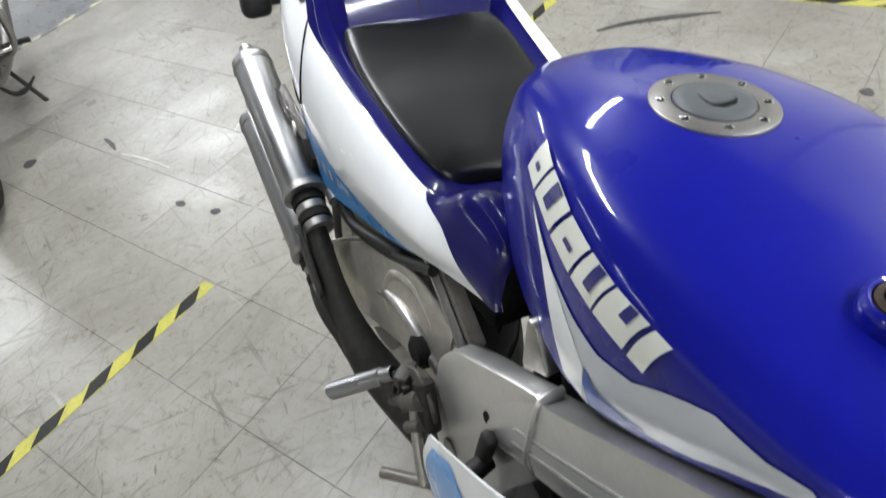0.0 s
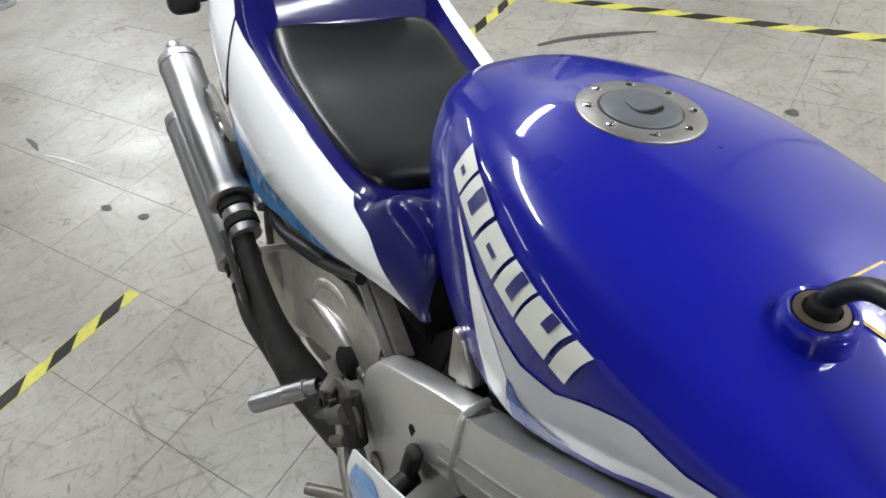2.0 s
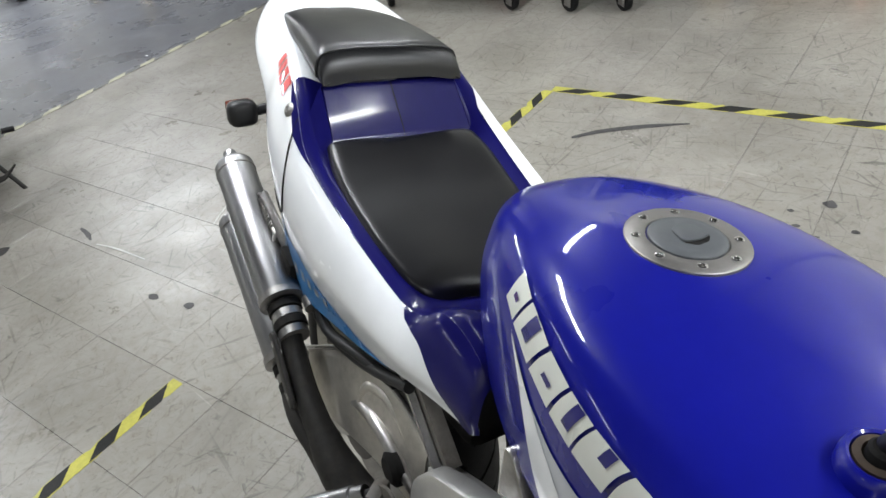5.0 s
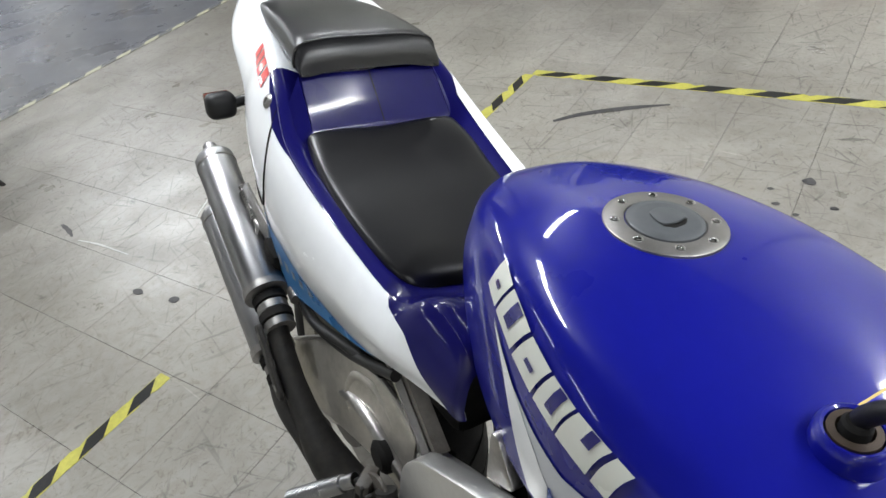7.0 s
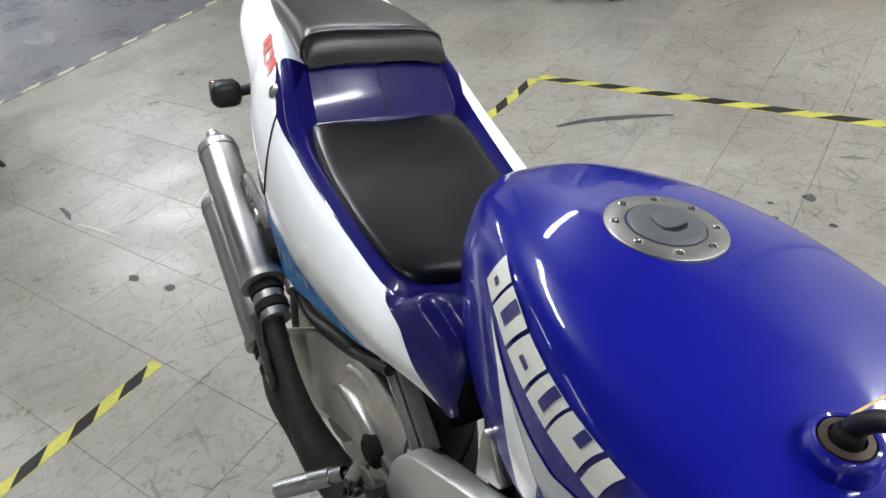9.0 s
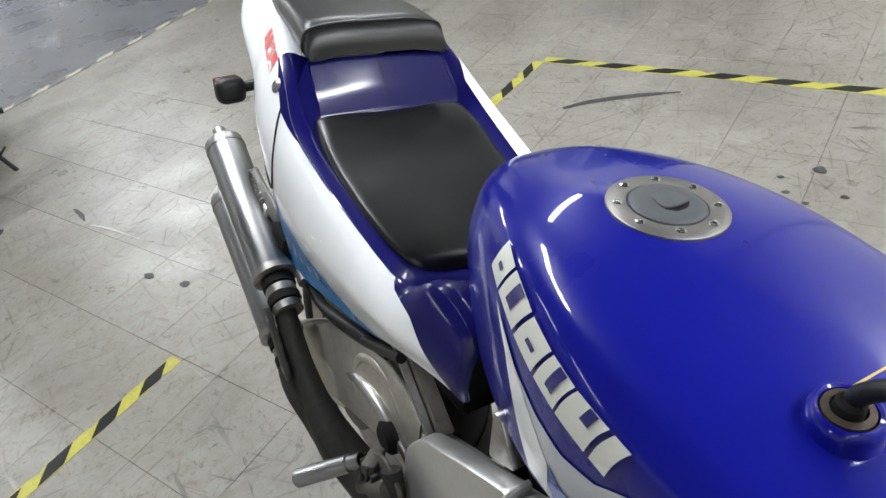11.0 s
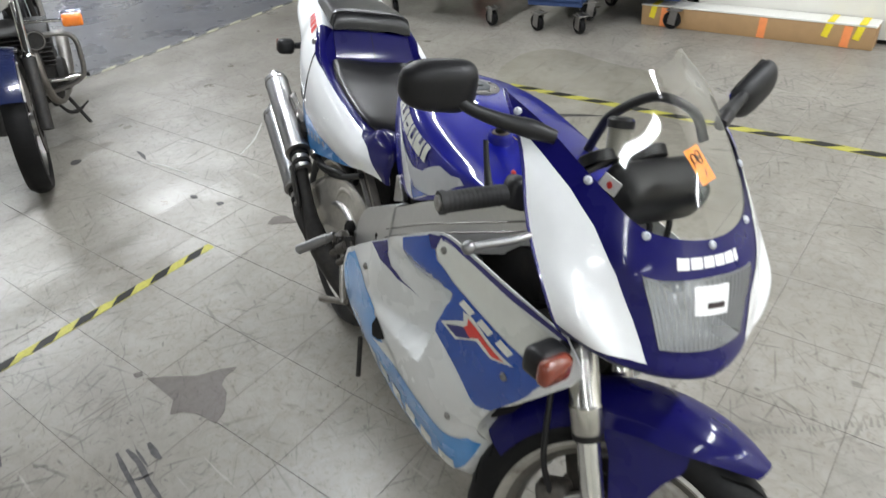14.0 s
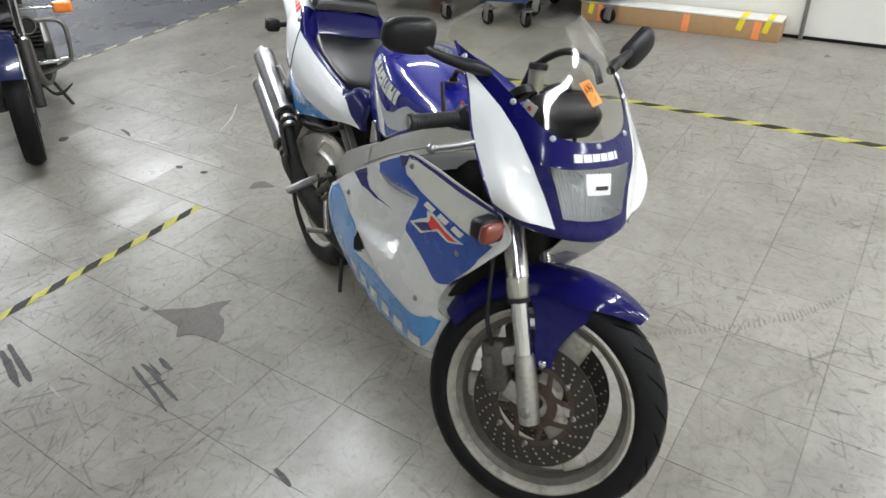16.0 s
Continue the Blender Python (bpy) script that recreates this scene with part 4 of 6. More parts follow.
graphic(TANK, "white_flash", [(0.599, 0.883), (0.614, 0.866), (0.626, 0.848), (0.642, 0.810), (0.657, 0.772), (0.670, 0.744), (0.690, 0.741), (0.707, 0.742), (0.749, 0.764), (0.778, 0.782), (0.817, 0.801), (0.858, 0.829), (0.905, 0.858), (0.892, 0.866), (0.865, 0.860), (0.828, 0.863), (0.790, 0.846), (0.760, 0.826), (0.721, 0.817), (0.685, 0.826), (0.644, 0.846), (0.617, 0.868)], PEARL, tank, span=HALF, label="pale grey-white painted flash")
graphic(TANK, "white_blade", [(0.601, 0.880), (0.626, 0.848), (0.642, 0.810), (0.657, 0.772), (0.670, 0.745), (0.700, 0.744), (0.703, 0.786), (0.685, 0.808), (0.655, 0.838), (0.625, 0.862)], WHITE, tank, 0.0017, HALF, label="white painted blade")
graphic(TANK, "blue_flash", [(0.706, 0.790), (0.703, 0.765), (0.711, 0.745), (0.743, 0.763), (0.780, 0.785), (0.743, 0.776), (0.719, 0.776)], MIDBLUE, tank, 0.0024, HALF, label="mid blue painted flash")
WORD_TOP = [(0.588, 0.925), (0.623, 0.916), (0.668, 0.903), (0.705, 0.894), (0.737, 0.888), (0.786, 0.882)]
WORD_FOOT = [(0.580, 0.900), (0.608, 0.889), (0.648, 0.873), (0.689, 0.861), (0.720, 0.854), (0.770, 0.847)]


def word_bars(sheet, top, foot, marks, mat, parent, lift, span):
    """A maker's word mark, drawn as a row of plain slanted blocks between two lines in side view."""
    upper, lower = [(*q, 0) for q in top], [(*q, 0) for q in foot]

    def patch(a, b, lo, hi):
        p = [spline(lower, a), spline(lower, b), spline(upper, b), spline(upper, a)]
        q = [p[0] + (p[3] - p[0]) * lo, p[1] + (p[2] - p[1]) * lo, p[1] + (p[2] - p[1]) * hi, p[0] + (p[3] - p[0]) * hi]
        return [(v[0], v[1]) for v in q]

    for a, b in marks:
        graphic(sheet, "mark_block", patch(a, b, 0.0, 1.0), mat, parent, lift, span)
    return patch


slit = word_bars(TANK, WORD_TOP, WORD_FOOT, [(0.0, 0.155), (0.175, 0.35), (0.37, 0.53), (0.55, 0.735), (0.755, 0.915), (0.935, 1.0)], CREAM, tank, 0.0030, HALF)
for a, b, lo, hi in ((0.055, 0.105, 0.42, 0.58), (0.235, 0.29, 0.30, 1.0), (0.42, 0.48, 0.42, 0.58), (0.61, 0.675, 0.30, 1.0), (0.835, 0.875, 0.62, 1.0)):
    graphic(TANK, "mark_slit", slit(a, b, lo, hi), NAVY, tank, 0.0038, HALF)

CAPM = pose(0.637, -0.004, 0.9480, 0, 2.2, 0) @ Matrix.Scale(0.82, 4)
cap = part("filler_cap", lathe([(-0.010, 0.064), (0.0018, 0.064), (0.0030, 0.0625), (0.0034, 0.0425), (0.0015, 0.0415), (0.0015, 0)], (0, 0, 0), (0, 0, 1), 56), CAPRING, bike, "grey alloy filler cap ring")
cap.matrix_basis = CAPM
part("cap_lid", lathe([(0.001, 0.0405), (0.0042, 0.0402), (0.0056, 0.0385), (0.0066, 0.030), (0.0070, 0)], (0, 0, 0), (0, 0, 1), 48), CAPGREY, cap, "dark grey locking lid")
part("key_flap", plate(rounded([(0.010, -0.016), (0.014, 0.001), (0.011, 0.020), (-0.012, 0.020), (-0.021, 0.006), (-0.016, -0.009), (-0.005, -0.013)], 0.007), 0.0034, pose(0, 0, 0.0056, 0, -3, 0), 0.0012), CAPGREY, cap, "dark grey flap over the keyhole")
# a flat black crescent on the lid gives the slot its shade
part("key_slot", plate(rounded([(0.009, -0.016), (0.013, 0.001), (0.0105, 0.020), (0.0185, 0.010), (0.0192, -0.006)], 0.003), 0.0016, pose(0, 0, 0.0056), 0.0004), DARK, cap, "black crescent that paints the shade under the flap")
for k in range(8):
    a = 2 * math.pi * k / 8 + 0.25
    socket = lathe([(0.0030, 0.0052), (0.0046, 0.0050), (0.0050, 0.0034), (0.0034, 0.0028), (0.0032, 0)], (0.0525 * math.cos(a), 0.0525 * math.sin(a), 0), (0, 0, 1), 14)
    part("screw", socket, CHROME, cap)
BOSS = Vector(TANK.at(*find(TANK, 0.852, -0.066, (0, 1), HALF))) + Vector((0, 0, 0.004))
boss = part("hose_boss", lathe([(-0.016, 0.0285), (-0.009, 0.0245), (-0.002, 0.0235), (0.006, 0.0230), (0.0105, 0.0215), (0.0125, 0.0190), (0.0115, 0.0170), (0.003, 0.016), (0.002, 0)], BOSS, (0.05, -0.15, 1), 36), BLUE, bike, "blue raised collar round the tank breather")
part("lock_ring", lathe([(0.0025, 0.0165), (0.012, 0.0155), (0.013, 0.011), (0.010, 0.010), (0.009, 0)], BOSS, (0.05, -0.15, 1), 36), RUSTY, boss, "grimy metal ring")
part("rubber_grommet", lathe([(0.008, 0.0095), (0.018, 0.009), (0.020, 0.007), (0.020, 0)], BOSS, (0.05, -0.15, 1), 28), DARK, boss)
part("breather_hose", tube([BOSS + Vector(d) for d in ((0.000, 0, 0.010), (0.004, -0.001, 0.026), (0.024, -0.003, 0.042), (0.075, -0.012, 0.042), (0.120, -0.026, 0.018))], 0.0068), PLASTIC, bike, "black rubber breather hose")
LABEL = [(0.836, -0.040), (0.836, 0.026), (0.890, 0.030), (0.900, -0.030)]
graphic(TANK, "warning_label", LABEL, GOLD, tank, 0.0012, axes=(0, 1), label="small gold-lined label")
graphic(TANK, "label_face", [(0.8380, -0.0380), (0.8380, 0.0240), (0.888, 0.0280), (0.898, -0.0280)], BLUE, tank, 0.0020, axes=(0, 1))
for k in range(4):
    graphic(TANK, "print_bar", [(0.845 + 0.009 * k, -0.022), (0.845 + 0.009 * k, 0.018 - 0.006 * (k % 2)), (0.8475 + 0.009 * k, 0.018 - 0.006 * (k % 2)), (0.8475 + 0.009 * k, -0.022)], NAVY, tank, 0.0026, axes=(0, 1))


# -- tail
TAILX = [(-0.300, 0.045, 0.950, 0.052, 0.965, 0.040, 0.985, 0.988), (-0.270, 0.085, 0.910, 0.098, 0.950, 0.075, 0.990, 0.995), (-0.20, 0.108, 0.868, 0.128, 0.93, 0.092, 0.980, 0.984),
         (-0.10, 0.130, 0.815, 0.146, 0.885, 0.106, 0.955, 0.950), (-0.03, 0.152, 0.69, 0.165, 0.84, 0.120, 0.938, 0.920), (0.04, 0.153, 0.597, 0.170, 0.79, 0.130, 0.905, 0.88),
         (0.10, 0.154, 0.604, 0.172, 0.76, 0.144, 0.858, 0.82), (0.18, 0.153, 0.624, 0.171, 0.74, 0.144, 0.826, 0.79), (0.30, 0.150, 0.652, 0.164, 0.73, 0.137, 0.790, 0.758),
         (0.395, 0.142, 0.676, 0.153, 0.720, 0.126, 0.765, 0.748), (0.445, 0.136, 0.685, 0.142, 0.726, 0.116, 0.792, 0.772), (0.485, 0.131, 0.690, 0.136, 0.728, 0.112, 0.788, 0.776),
         (0.515, 0.127, 0.691, 0.131, 0.724, 0.112, 0.776, 0.768), (0.526, 0.125, 0.690, 0.128, 0.718, 0.112, 0.762, 0.756), (0.531, 0.118, 0.690, 0.120, 0.714, 0.106, 0.752, 0.748)]
aside = lambda x: -0.010 * min(1.0, max(0.0, (x + 0.10) / 0.14))  # the seat unit sits a touch to the right
TAIL = Sheet([[(x, (y * 1.15 if y > 0 else y) + aside(x), z) for x, y, z in r] for r in across(TAILX, lambda x, yb, zb, yw, zw, ys, zs, zc: [(x, -yb, zb), (x, -yw, zw), (x, -ys, zs), (x, -ys * 0.55, zs * 0.4 + zc * 0.6), (x, 0, zc)])])
VX = lambda x: float(np.interp(x, [s[0] for s in TAILX], np.linspace(0, 1, len(TAILX))))
tail = part("tail_cowl", TAIL.mesh(16, 60, 0.003, 0, 0.25), WHITE, bike, "white tail cowl with blue and cyan graphics")
part("cowl_side", TAIL.mesh(16, 60, 0.003, 0.75, 1), WHITE, tail)
part("cowl_top", TAIL.mesh(24, 20, 0.003, 0.25, 0.75, 0, VX(0.0)), WHITE, tail)
part("seat_deck", TAIL.mesh(24, 34, 0.003, 0.25, 0.75, VX(0.0), 1), DEEP, tail, "deep blue seat deck")
for u0, u1 in ((0.0, 0.25), (1.0, 0.75)):
    k = 1 if u0 == 0 else -1
    part("blue_side", TAIL.decal([(u0, VX(0.512)), (u0, 1), (u1, 1), (u1, VX(0.372)), (u1 - k * 0.03, VX(0.390)), (u1 - k * 0.08, VX(0.432)), (u0 + k * 0.08, VX(0.482))]), DEEP, tail, "deep blue side field")
    part("cyan_flash", TAIL.decal([(u0, VX(-0.02)), (u0 + k * 0.075, VX(0.02)), (u0 + k * 0.075, VX(0.10)), (u0 + k * 0.05, VX(0.22)), (u0, VX(0.36))]), SKY, tail, "cyan blue flash along the lower edge")
    if k < 0:
        part("white_shoulder", TAIL.decal([(0.715, VX(0.085)), (0.75, VX(0.05)), (0.75, VX(0.45)), (0.712, VX(0.43)), (0.706, VX(0.25))], 0.0016), WHITE, tail)
        continue
    part("blue_edge", TAIL.decal([(u1, VX(0.0)), (u1 - k * 0.022, VX(0.035)), (u1 - k * 0.030, VX(0.066)), (u1 - k * 0.018, VX(0.090)), (u1 - k * 0.004, VX(0.13)), (u1 - k * 0.004, VX(0.40)), (u1, VX(0.40))]), DEEP, tail)
for k in range(5):
    x = 0.06 + 0.03 * k
    part("mark_block", TAIL.decal([(0.034, VX(x)), (0.034, VX(x + 0.014)), (0.050, VX(x + 0.019)), (0.050, VX(x + 0.005))], 0.0022), PEARL, tail)
for k in range(4):
    x = -0.080 + 0.021 * k
    part("mark_block", TAIL.decal([(0.212, VX(x)), (0.212, VX(x + 0.016)), (0.247, VX(x + 0.019)), (0.247, VX(x + 0.003))]), RED, tail, "red lettering block")
seam = [TAIL.at(u, VX(x)) + 0.0006 * TAIL.normal(u, VX(x)) for u, x in ((0.245, 0.058), (0.20, 0.066), (0.15, 0.066), (0.115, 0.058), (0.09, 0.04), (0.075, 0.01), (0.06, -0.02))]
part("panel_seam", tube(seam, 0.0016, 24, 6), DARK, tail)
p = TAIL.at(0.222, VX(0.03))
bolt(p, TAIL.normal(0.222, VX(0.03)) * (1 if TAIL.normal(0.222, VX(0.03))[1] < 0 else -1), 0.011, tail, STEEL, "tail_screw")

LEVEL = lambda y, z: z - 0.075 * (y + 0.11)  # the seat unit droops to the leaning side
HX = [(0.050, 0.106, 0.930), (0.066, 0.108, 0.909), (0.082, 0.110, 0.888), (0.096, 0.112, 0.868), (0.103, 0.114, 0.857), (0.122, 0.117, 0.842)]
hump = Sheet([[(x, y, LEVEL(y, z)) for y in (-w, -w / 2, 0, w / 2, w)] for x, w, z in HX])
hp = part("seat_hump", hump.mesh(12, 30, 0.003), DEEP, bike, "deep blue glossy step between the two seats")
part("hump_seam", tube([hump.at(0.5, v / 10) + np.array((0.001, 0, 0.0008)) for v in range(11)], 0.0021, 10, 6, smoothed=False), DARK, hp)
for s in (-1, 1):
    flank = Sheet([[(x, y, LEVEL(y, z)) for x, y, z in r] for r in ([(x, s * w, z) for x, w, z in HX], [(x + 0.006, s * (w + 0.018), z - 0.012 - 0.25 * (z - 0.846)) for x, w, z in HX], [(x + 0.008, s * (w + 0.030), z - 0.020 - 0.45 * (z - 0.846)) for x, w, z in HX])])
    part("hump_flank", flank.mesh(16, 8, 0.003), DEEP, hp)

SEAT = Sheet([[(x, y - 0.006, LEVEL(y, z)) for x, y, z in r] for r in across([
    (0.104, 0.102, 0.108, 0.858, 0.862), (0.112, 0.110, 0.117, 0.854, 0.868), (0.15, 0.150, 0.124, 0.836, 0.855), (0.20, 0.200, 0.126, 0.816, 0.833), (0.26, 0.258, 0.124, 0.798, 0.813), (0.315, 0.310, 0.119, 0.782, 0.796),
    (0.350, 0.348, 0.112, 0.770, 0.784), (0.370, 0.372, 0.100, 0.760, 0.773), (0.380, 0.386, 0.084, 0.752, 0.758)],
    lambda x, xc, w, ze, zt: [(x - 0.003, -w, ze - 0.010), (x - 0.001, -w * 1.015, ze + 0.003), (x, -w * 0.95, zt - 0.002), (x * 0.72 + xc * 0.28, -w * 0.66, zt), (xc, 0, zt - 0.004)])])
part("rider_seat", SEAT.mesh(40, 48, 0.01), VINYL, bike, "black vinyl rider seat")
PAD = Sheet([[(x, y + 0.004, LEVEL(y, z)) for x, y, z in r] for r in across([(-0.205, 0.060, 0.980, 0.984), (-0.190, 0.080, 0.976, 0.992), (-0.13, 0.094, 0.966, 0.996), (-0.06, 0.101, 0.955, 0.994), (0.01, 0.109, 0.943, 0.987), (0.040, 0.112, 0.938, 0.980), (0.058, 0.112, 0.934, 0.962), (0.064, 0.110, 0.931, 0.938)],
                   lambda x, w, ze, zt: [(x, -w, ze), (x, -w * 1.0, ze * 0.6 + zt * 0.4), (x, -w * 0.90, zt - 0.006), (x, -w * 0.5, zt), (x, 0, zt)])])
pad = part("passenger_seat", PAD.mesh(40, 40, 0.01), VINYL, bike, "black vinyl passenger pad")
part("piping", tube([PAD.at(u, 0.73) + 0.001 * PAD.normal(u, 0.73) for u in [0.02 + 0.96 * i / 24 for i in range(25)]], 0.002, 24, 8, smoothed=False), VINYL, pad)

for s in (-1, 1):
    ind = part("rear_indicator", block((0.036, 0.050, 0.044), (-0.165, s * 0.172, 0.832), (0, 0, 0), 0.014, seg=3), PLASTIC, bike, "black rubber-cased rear indicator")
    part("stalk", tube([(-0.160, s * 0.115, 0.838), (-0.163, s * 0.155, 0.833)], 0.009, smoothed=False), PLASTIC, ind)
    part("lens", block((0.008, 0.042, 0.036), (-0.184, s * 0.173, 0.832), (0, 0, 0), 0.003), AMBER, ind)

# -- frame, pivot plates, struts
for s in (-1, 1):
    bx = lambda pts: [(x, s * y, z) for x, y, z in pts]
    spar = Sheet([bx([(0.46, 0.148, 0.50), (0.55, 0.160, 0.515), (0.66, 0.170, 0.590), (0.80, 0.172, 0.668), (0.95, 0.155, 0.745), (1.10, 0.088, 0.815)]),
                  bx([(0.46, 0.156, 0.53), (0.55, 0.170, 0.55), (0.66, 0.180, 0.625), (0.80, 0.182, 0.703), (0.95, 0.165, 0.780), (1.10, 0.094, 0.850)]),
                  bx([(0.46, 0.154, 0.56), (0.55, 0.168, 0.60), (0.66, 0.177, 0.660), (0.80, 0.179, 0.740), (0.95, 0.162, 0.815), (1.10, 0.092, 0.885)]),
                  bx([(0.46, 0.150, 0.585), (0.55, 0.163, 0.642), (0.66, 0.172, 0.700), (0.80, 0.174, 0.780), (0.95, 0.157, 0.855), (1.10, 0.086, 0.925)])])
    fr = part("frame_spar", spar.mesh(40, 18, 0.034), SATIN, bike, "satin alloy frame spar")
    part("weld_bead", tube([(0.662, s * y, z) for y, z in ((0.168, 0.592), (0.179, 0.625), (0.177, 0.66), (0.172, 0.698), (0.160, 0.706), (0.145, 0.706))], 0.0045, 20, 8), SATIN, fr)
    part("spar_crease", tube([spar.at(u, 0.42) + 0.0003 * spar.normal(u, 0.42) for u in [0.36 + 0.6 * i / 12 for i in range(13)]], 0.0018, 12, 6), STEEL, fr)
    part("spar_crease", tube([spar.at(u, 0.60) + 0.0003 * spar.normal(u, 0.60) for u in [0.36 + 0.6 * i / 12 for i in range(13)]], 0.0018, 12, 6), STEEL, fr)
    pl = plate(rounded([(0.435, 0.43), (0.455, 0.57), (0.495, 0.622), (0.60, 0.678), (0.668, 0.712), (0.675, 0.60), (0.615, 0.50), (0.58, 0.36), (0.49, 0.33)], 0.02), 0.028, Matrix.Translation((0, s * 0.172 if s < 0 else 0.144, 0)) @ SIDE, 0.005)
    pv = part("pivot_plate", pl, SATIN, bike, "cast alloy pivot plate")
    bolt((0.49, s * 0.174, 0.43), (0, s, 0), 0.017, pv, STEEL, "pivot_bolt")
    part("tank_bracket", plate(rounded([(0.600, 0.685), (0.645, 0.705), (0.618, 0.750), (0.604, 0.752)], 0.008), 0.016, Matrix.Translation((0, s * 0.150 if s < 0 else 0.134, 0)) @ SIDE, 0.003), ALLOY, fr)
    part("subframe_strut", tube([(0.474, s * 0.146, 0.592), (0.346, s * 0.141, 0.690)], 0.0066, smoothed=False, sides=4), ALLOY, bike, "alloy subframe strut")
part("head_tube", lathe([(-0.11, 0.03), (-0.11, 0.042), (0.11, 0.042), (0.11, 0.03)], on_fork(0.575, 0, -0.042), sdir, 28, closed=True), SATIN, bike)

# -- engine and dark inner parts
eng = part("engine", block((0.40, 0.25, 0.22), (0.68, 0, 0.40), (0, -12, 0), 0.04, seg=3), DIRTY, bike, "grimy alloy engine cases")
for dx, dz, r in ((0.60, 0.44, 0.075), (0.76, 0.40, 0.095)):
    part("engine_cover", lathe([(0, r), (-0.016, r), (-0.024, r * 0.86), (-0.026, 0.02), (-0.026, 0)], (dx, -0.125, dz), (0, 1, 0), 36), ALLOY, eng)
part("cylinder", block((0.17, 0.20, 0.20), (0.88, 0, 0.52), (0, -40, 0), 0.03, seg=3), IRON, eng)
part("cylinder_upper", block((0.16, 0.18, 0.20), (0.76, 0, 0.60), (0, 5, 0), 0.03, seg=3), IRON, eng)
part("radiator", block((0.05, 0.30, 0.26), (1.10, 0, 0.60), (0, 18, 0), 0.01), DARK, bike, "black radiator behind the front wheel")
part("airbox", block((0.30, 0.24, 0.16), (0.74, 0, 0.735), (0, -25, 0), 0.03), DARK, bike)
part("inner_duct", block((0.20, 0.26, 0.10), (1.02, 0, 0.76), (0, -10, 0), 0.03), DARK, bike)
part("battery_box", block((0.26, 0.20, 0.15), (0.34, 0, 0.66), (0, 0, 0), 0.02), DARK, bike)
part("inner_mudguard", lathe([(-0.075, 0.315), (-0.08, 0.33), (0, 0.345), (0.08, 0.33), (0.075, 0.315)], (0.03, 0, 0.302), (0, 1, 0), 40, arc=(-2.6, -0.55)), DARK, bike, "black inner rear mudguard")
part("coolant_pipe", tube([(1.06, -0.14, 0.68), (1.0, -0.17, 0.70), (0.93, -0.15, 0.71), (0.88, -0.10, 0.68)], 0.017), STEEL, bike, "silver coolant pipe stub")
part("shock", tube([(0.50, 0, 0.42), (0.44, 0, 0.66)], 0.035, smoothed=False), IRON, bike)
part("swingarm_loom", tube([(0.40, -0.145, 0.66), (0.26, -0.15, 0.60), (0.13, -0.155, 0.575), (0.05, -0.15, 0.60)], 0.008), PLASTIC, bike)

# -- swing arm: a high arched beam on the exhaust side, a straight one on the other
arch = Sheet([[(0.47, -0.118, 0.40), (0.38, -0.118, 0.445), (0.28, -0.118, 0.43), (0.17, -0.118, 0.36), (0.06, -0.118, 0.27), (0.0, -0.118, 0.265)],
              [(0.48, -0.134, 0.43), (0.39, -0.140, 0.49), (0.28, -0.142, 0.49), (0.16, -0.140, 0.42), (0.05, -0.134, 0.31), (-0.015, -0.130, 0.30)],
              [(0.47, -0.126, 0.47), (0.39, -0.128, 0.545), (0.28, -0.132, 0.565), (0.15, -0.132, 0.51), (0.03, -0.128, 0.37), (-0.015, -0.122, 0.335)],
              [(0.46, -0.100, 0.47), (0.39, -0.102, 0.55), (0.28, -0.105, 0.572), (0.15, -0.105, 0.515), (0.03, -0.105, 0.375), (-0.015, -0.10, 0.34)]])
part("swing_arm", arch.mesh(36, 20, 0.02), ALLOY, bike, "cast alloy arched swing arm")
part("arm_rib", tube([(0.455, -0.140, 0.455), (0.37, -0.150, 0.515), (0.27, -0.152, 0.525), (0.17, -0.150, 0.455), (0.09, -0.146, 0.365)], [0.006, 0.010, 0.011, 0.010, 0.006], 30, 10), ALLOY, bike)
shield = Sheet([[(0.050, -0.120, 0.470), (0.165, -0.105, 0.545), (0.255, -0.098, 0.580), (0.315, -0.092, 0.578), (0.372, -0.090, 0.570), (0.415, -0.09, 0.545)],
                [(0.048, -0.160, 0.480), (0.165, -0.150, 0.558), (0.255, -0.140, 0.592), (0.315, -0.130, 0.590), (0.372, -0.128, 0.584), (0.418, -0.125, 0.560)],
                [(0.070, -0.172, 0.445), (0.178, -0.166, 0.500), (0.258, -0.158, 0.530), (0.320, -0.148, 0.540), (0.380, -0.142, 0.535), (0.425, -0.138, 0.515)],
                [(0.115, -0.172, 0.405), (0.215, -0.168, 0.440), (0.285, -0.160, 0.455), (0.345, -0.152, 0.460), (0.400, -0.148, 0.460), (0.440, -0.145, 0.450)]])
part("chain_guard", shield.mesh(32, 24, 0.003), GUARDMETAL, bike, "dull cast alloy guard over the wheel")
fold = bmesh.new()
tube([shield.at(u, v) - 0.005 * shield.normal(u, v) for u, v in ((0.42, 0.95), (0.40, 0.72), (0.46, 0.52), (0.62, 0.50), (0.78, 0.62), (0.88, 0.85))], [0.003, 0.007, 0.009, 0.008, 0.006, 0.003], 30, 10, fold)
part("guard_fold", fold, GUARDMETAL, bike, "raised fold pressed into the cast guard")
part("guard_lip", tube([shield.at(u / 20, 1 / 3) + 0.001 * shield.normal(u / 20, 1 / 3) for u in range(21)], 0.004, 20, 8), ALLOY, bike)
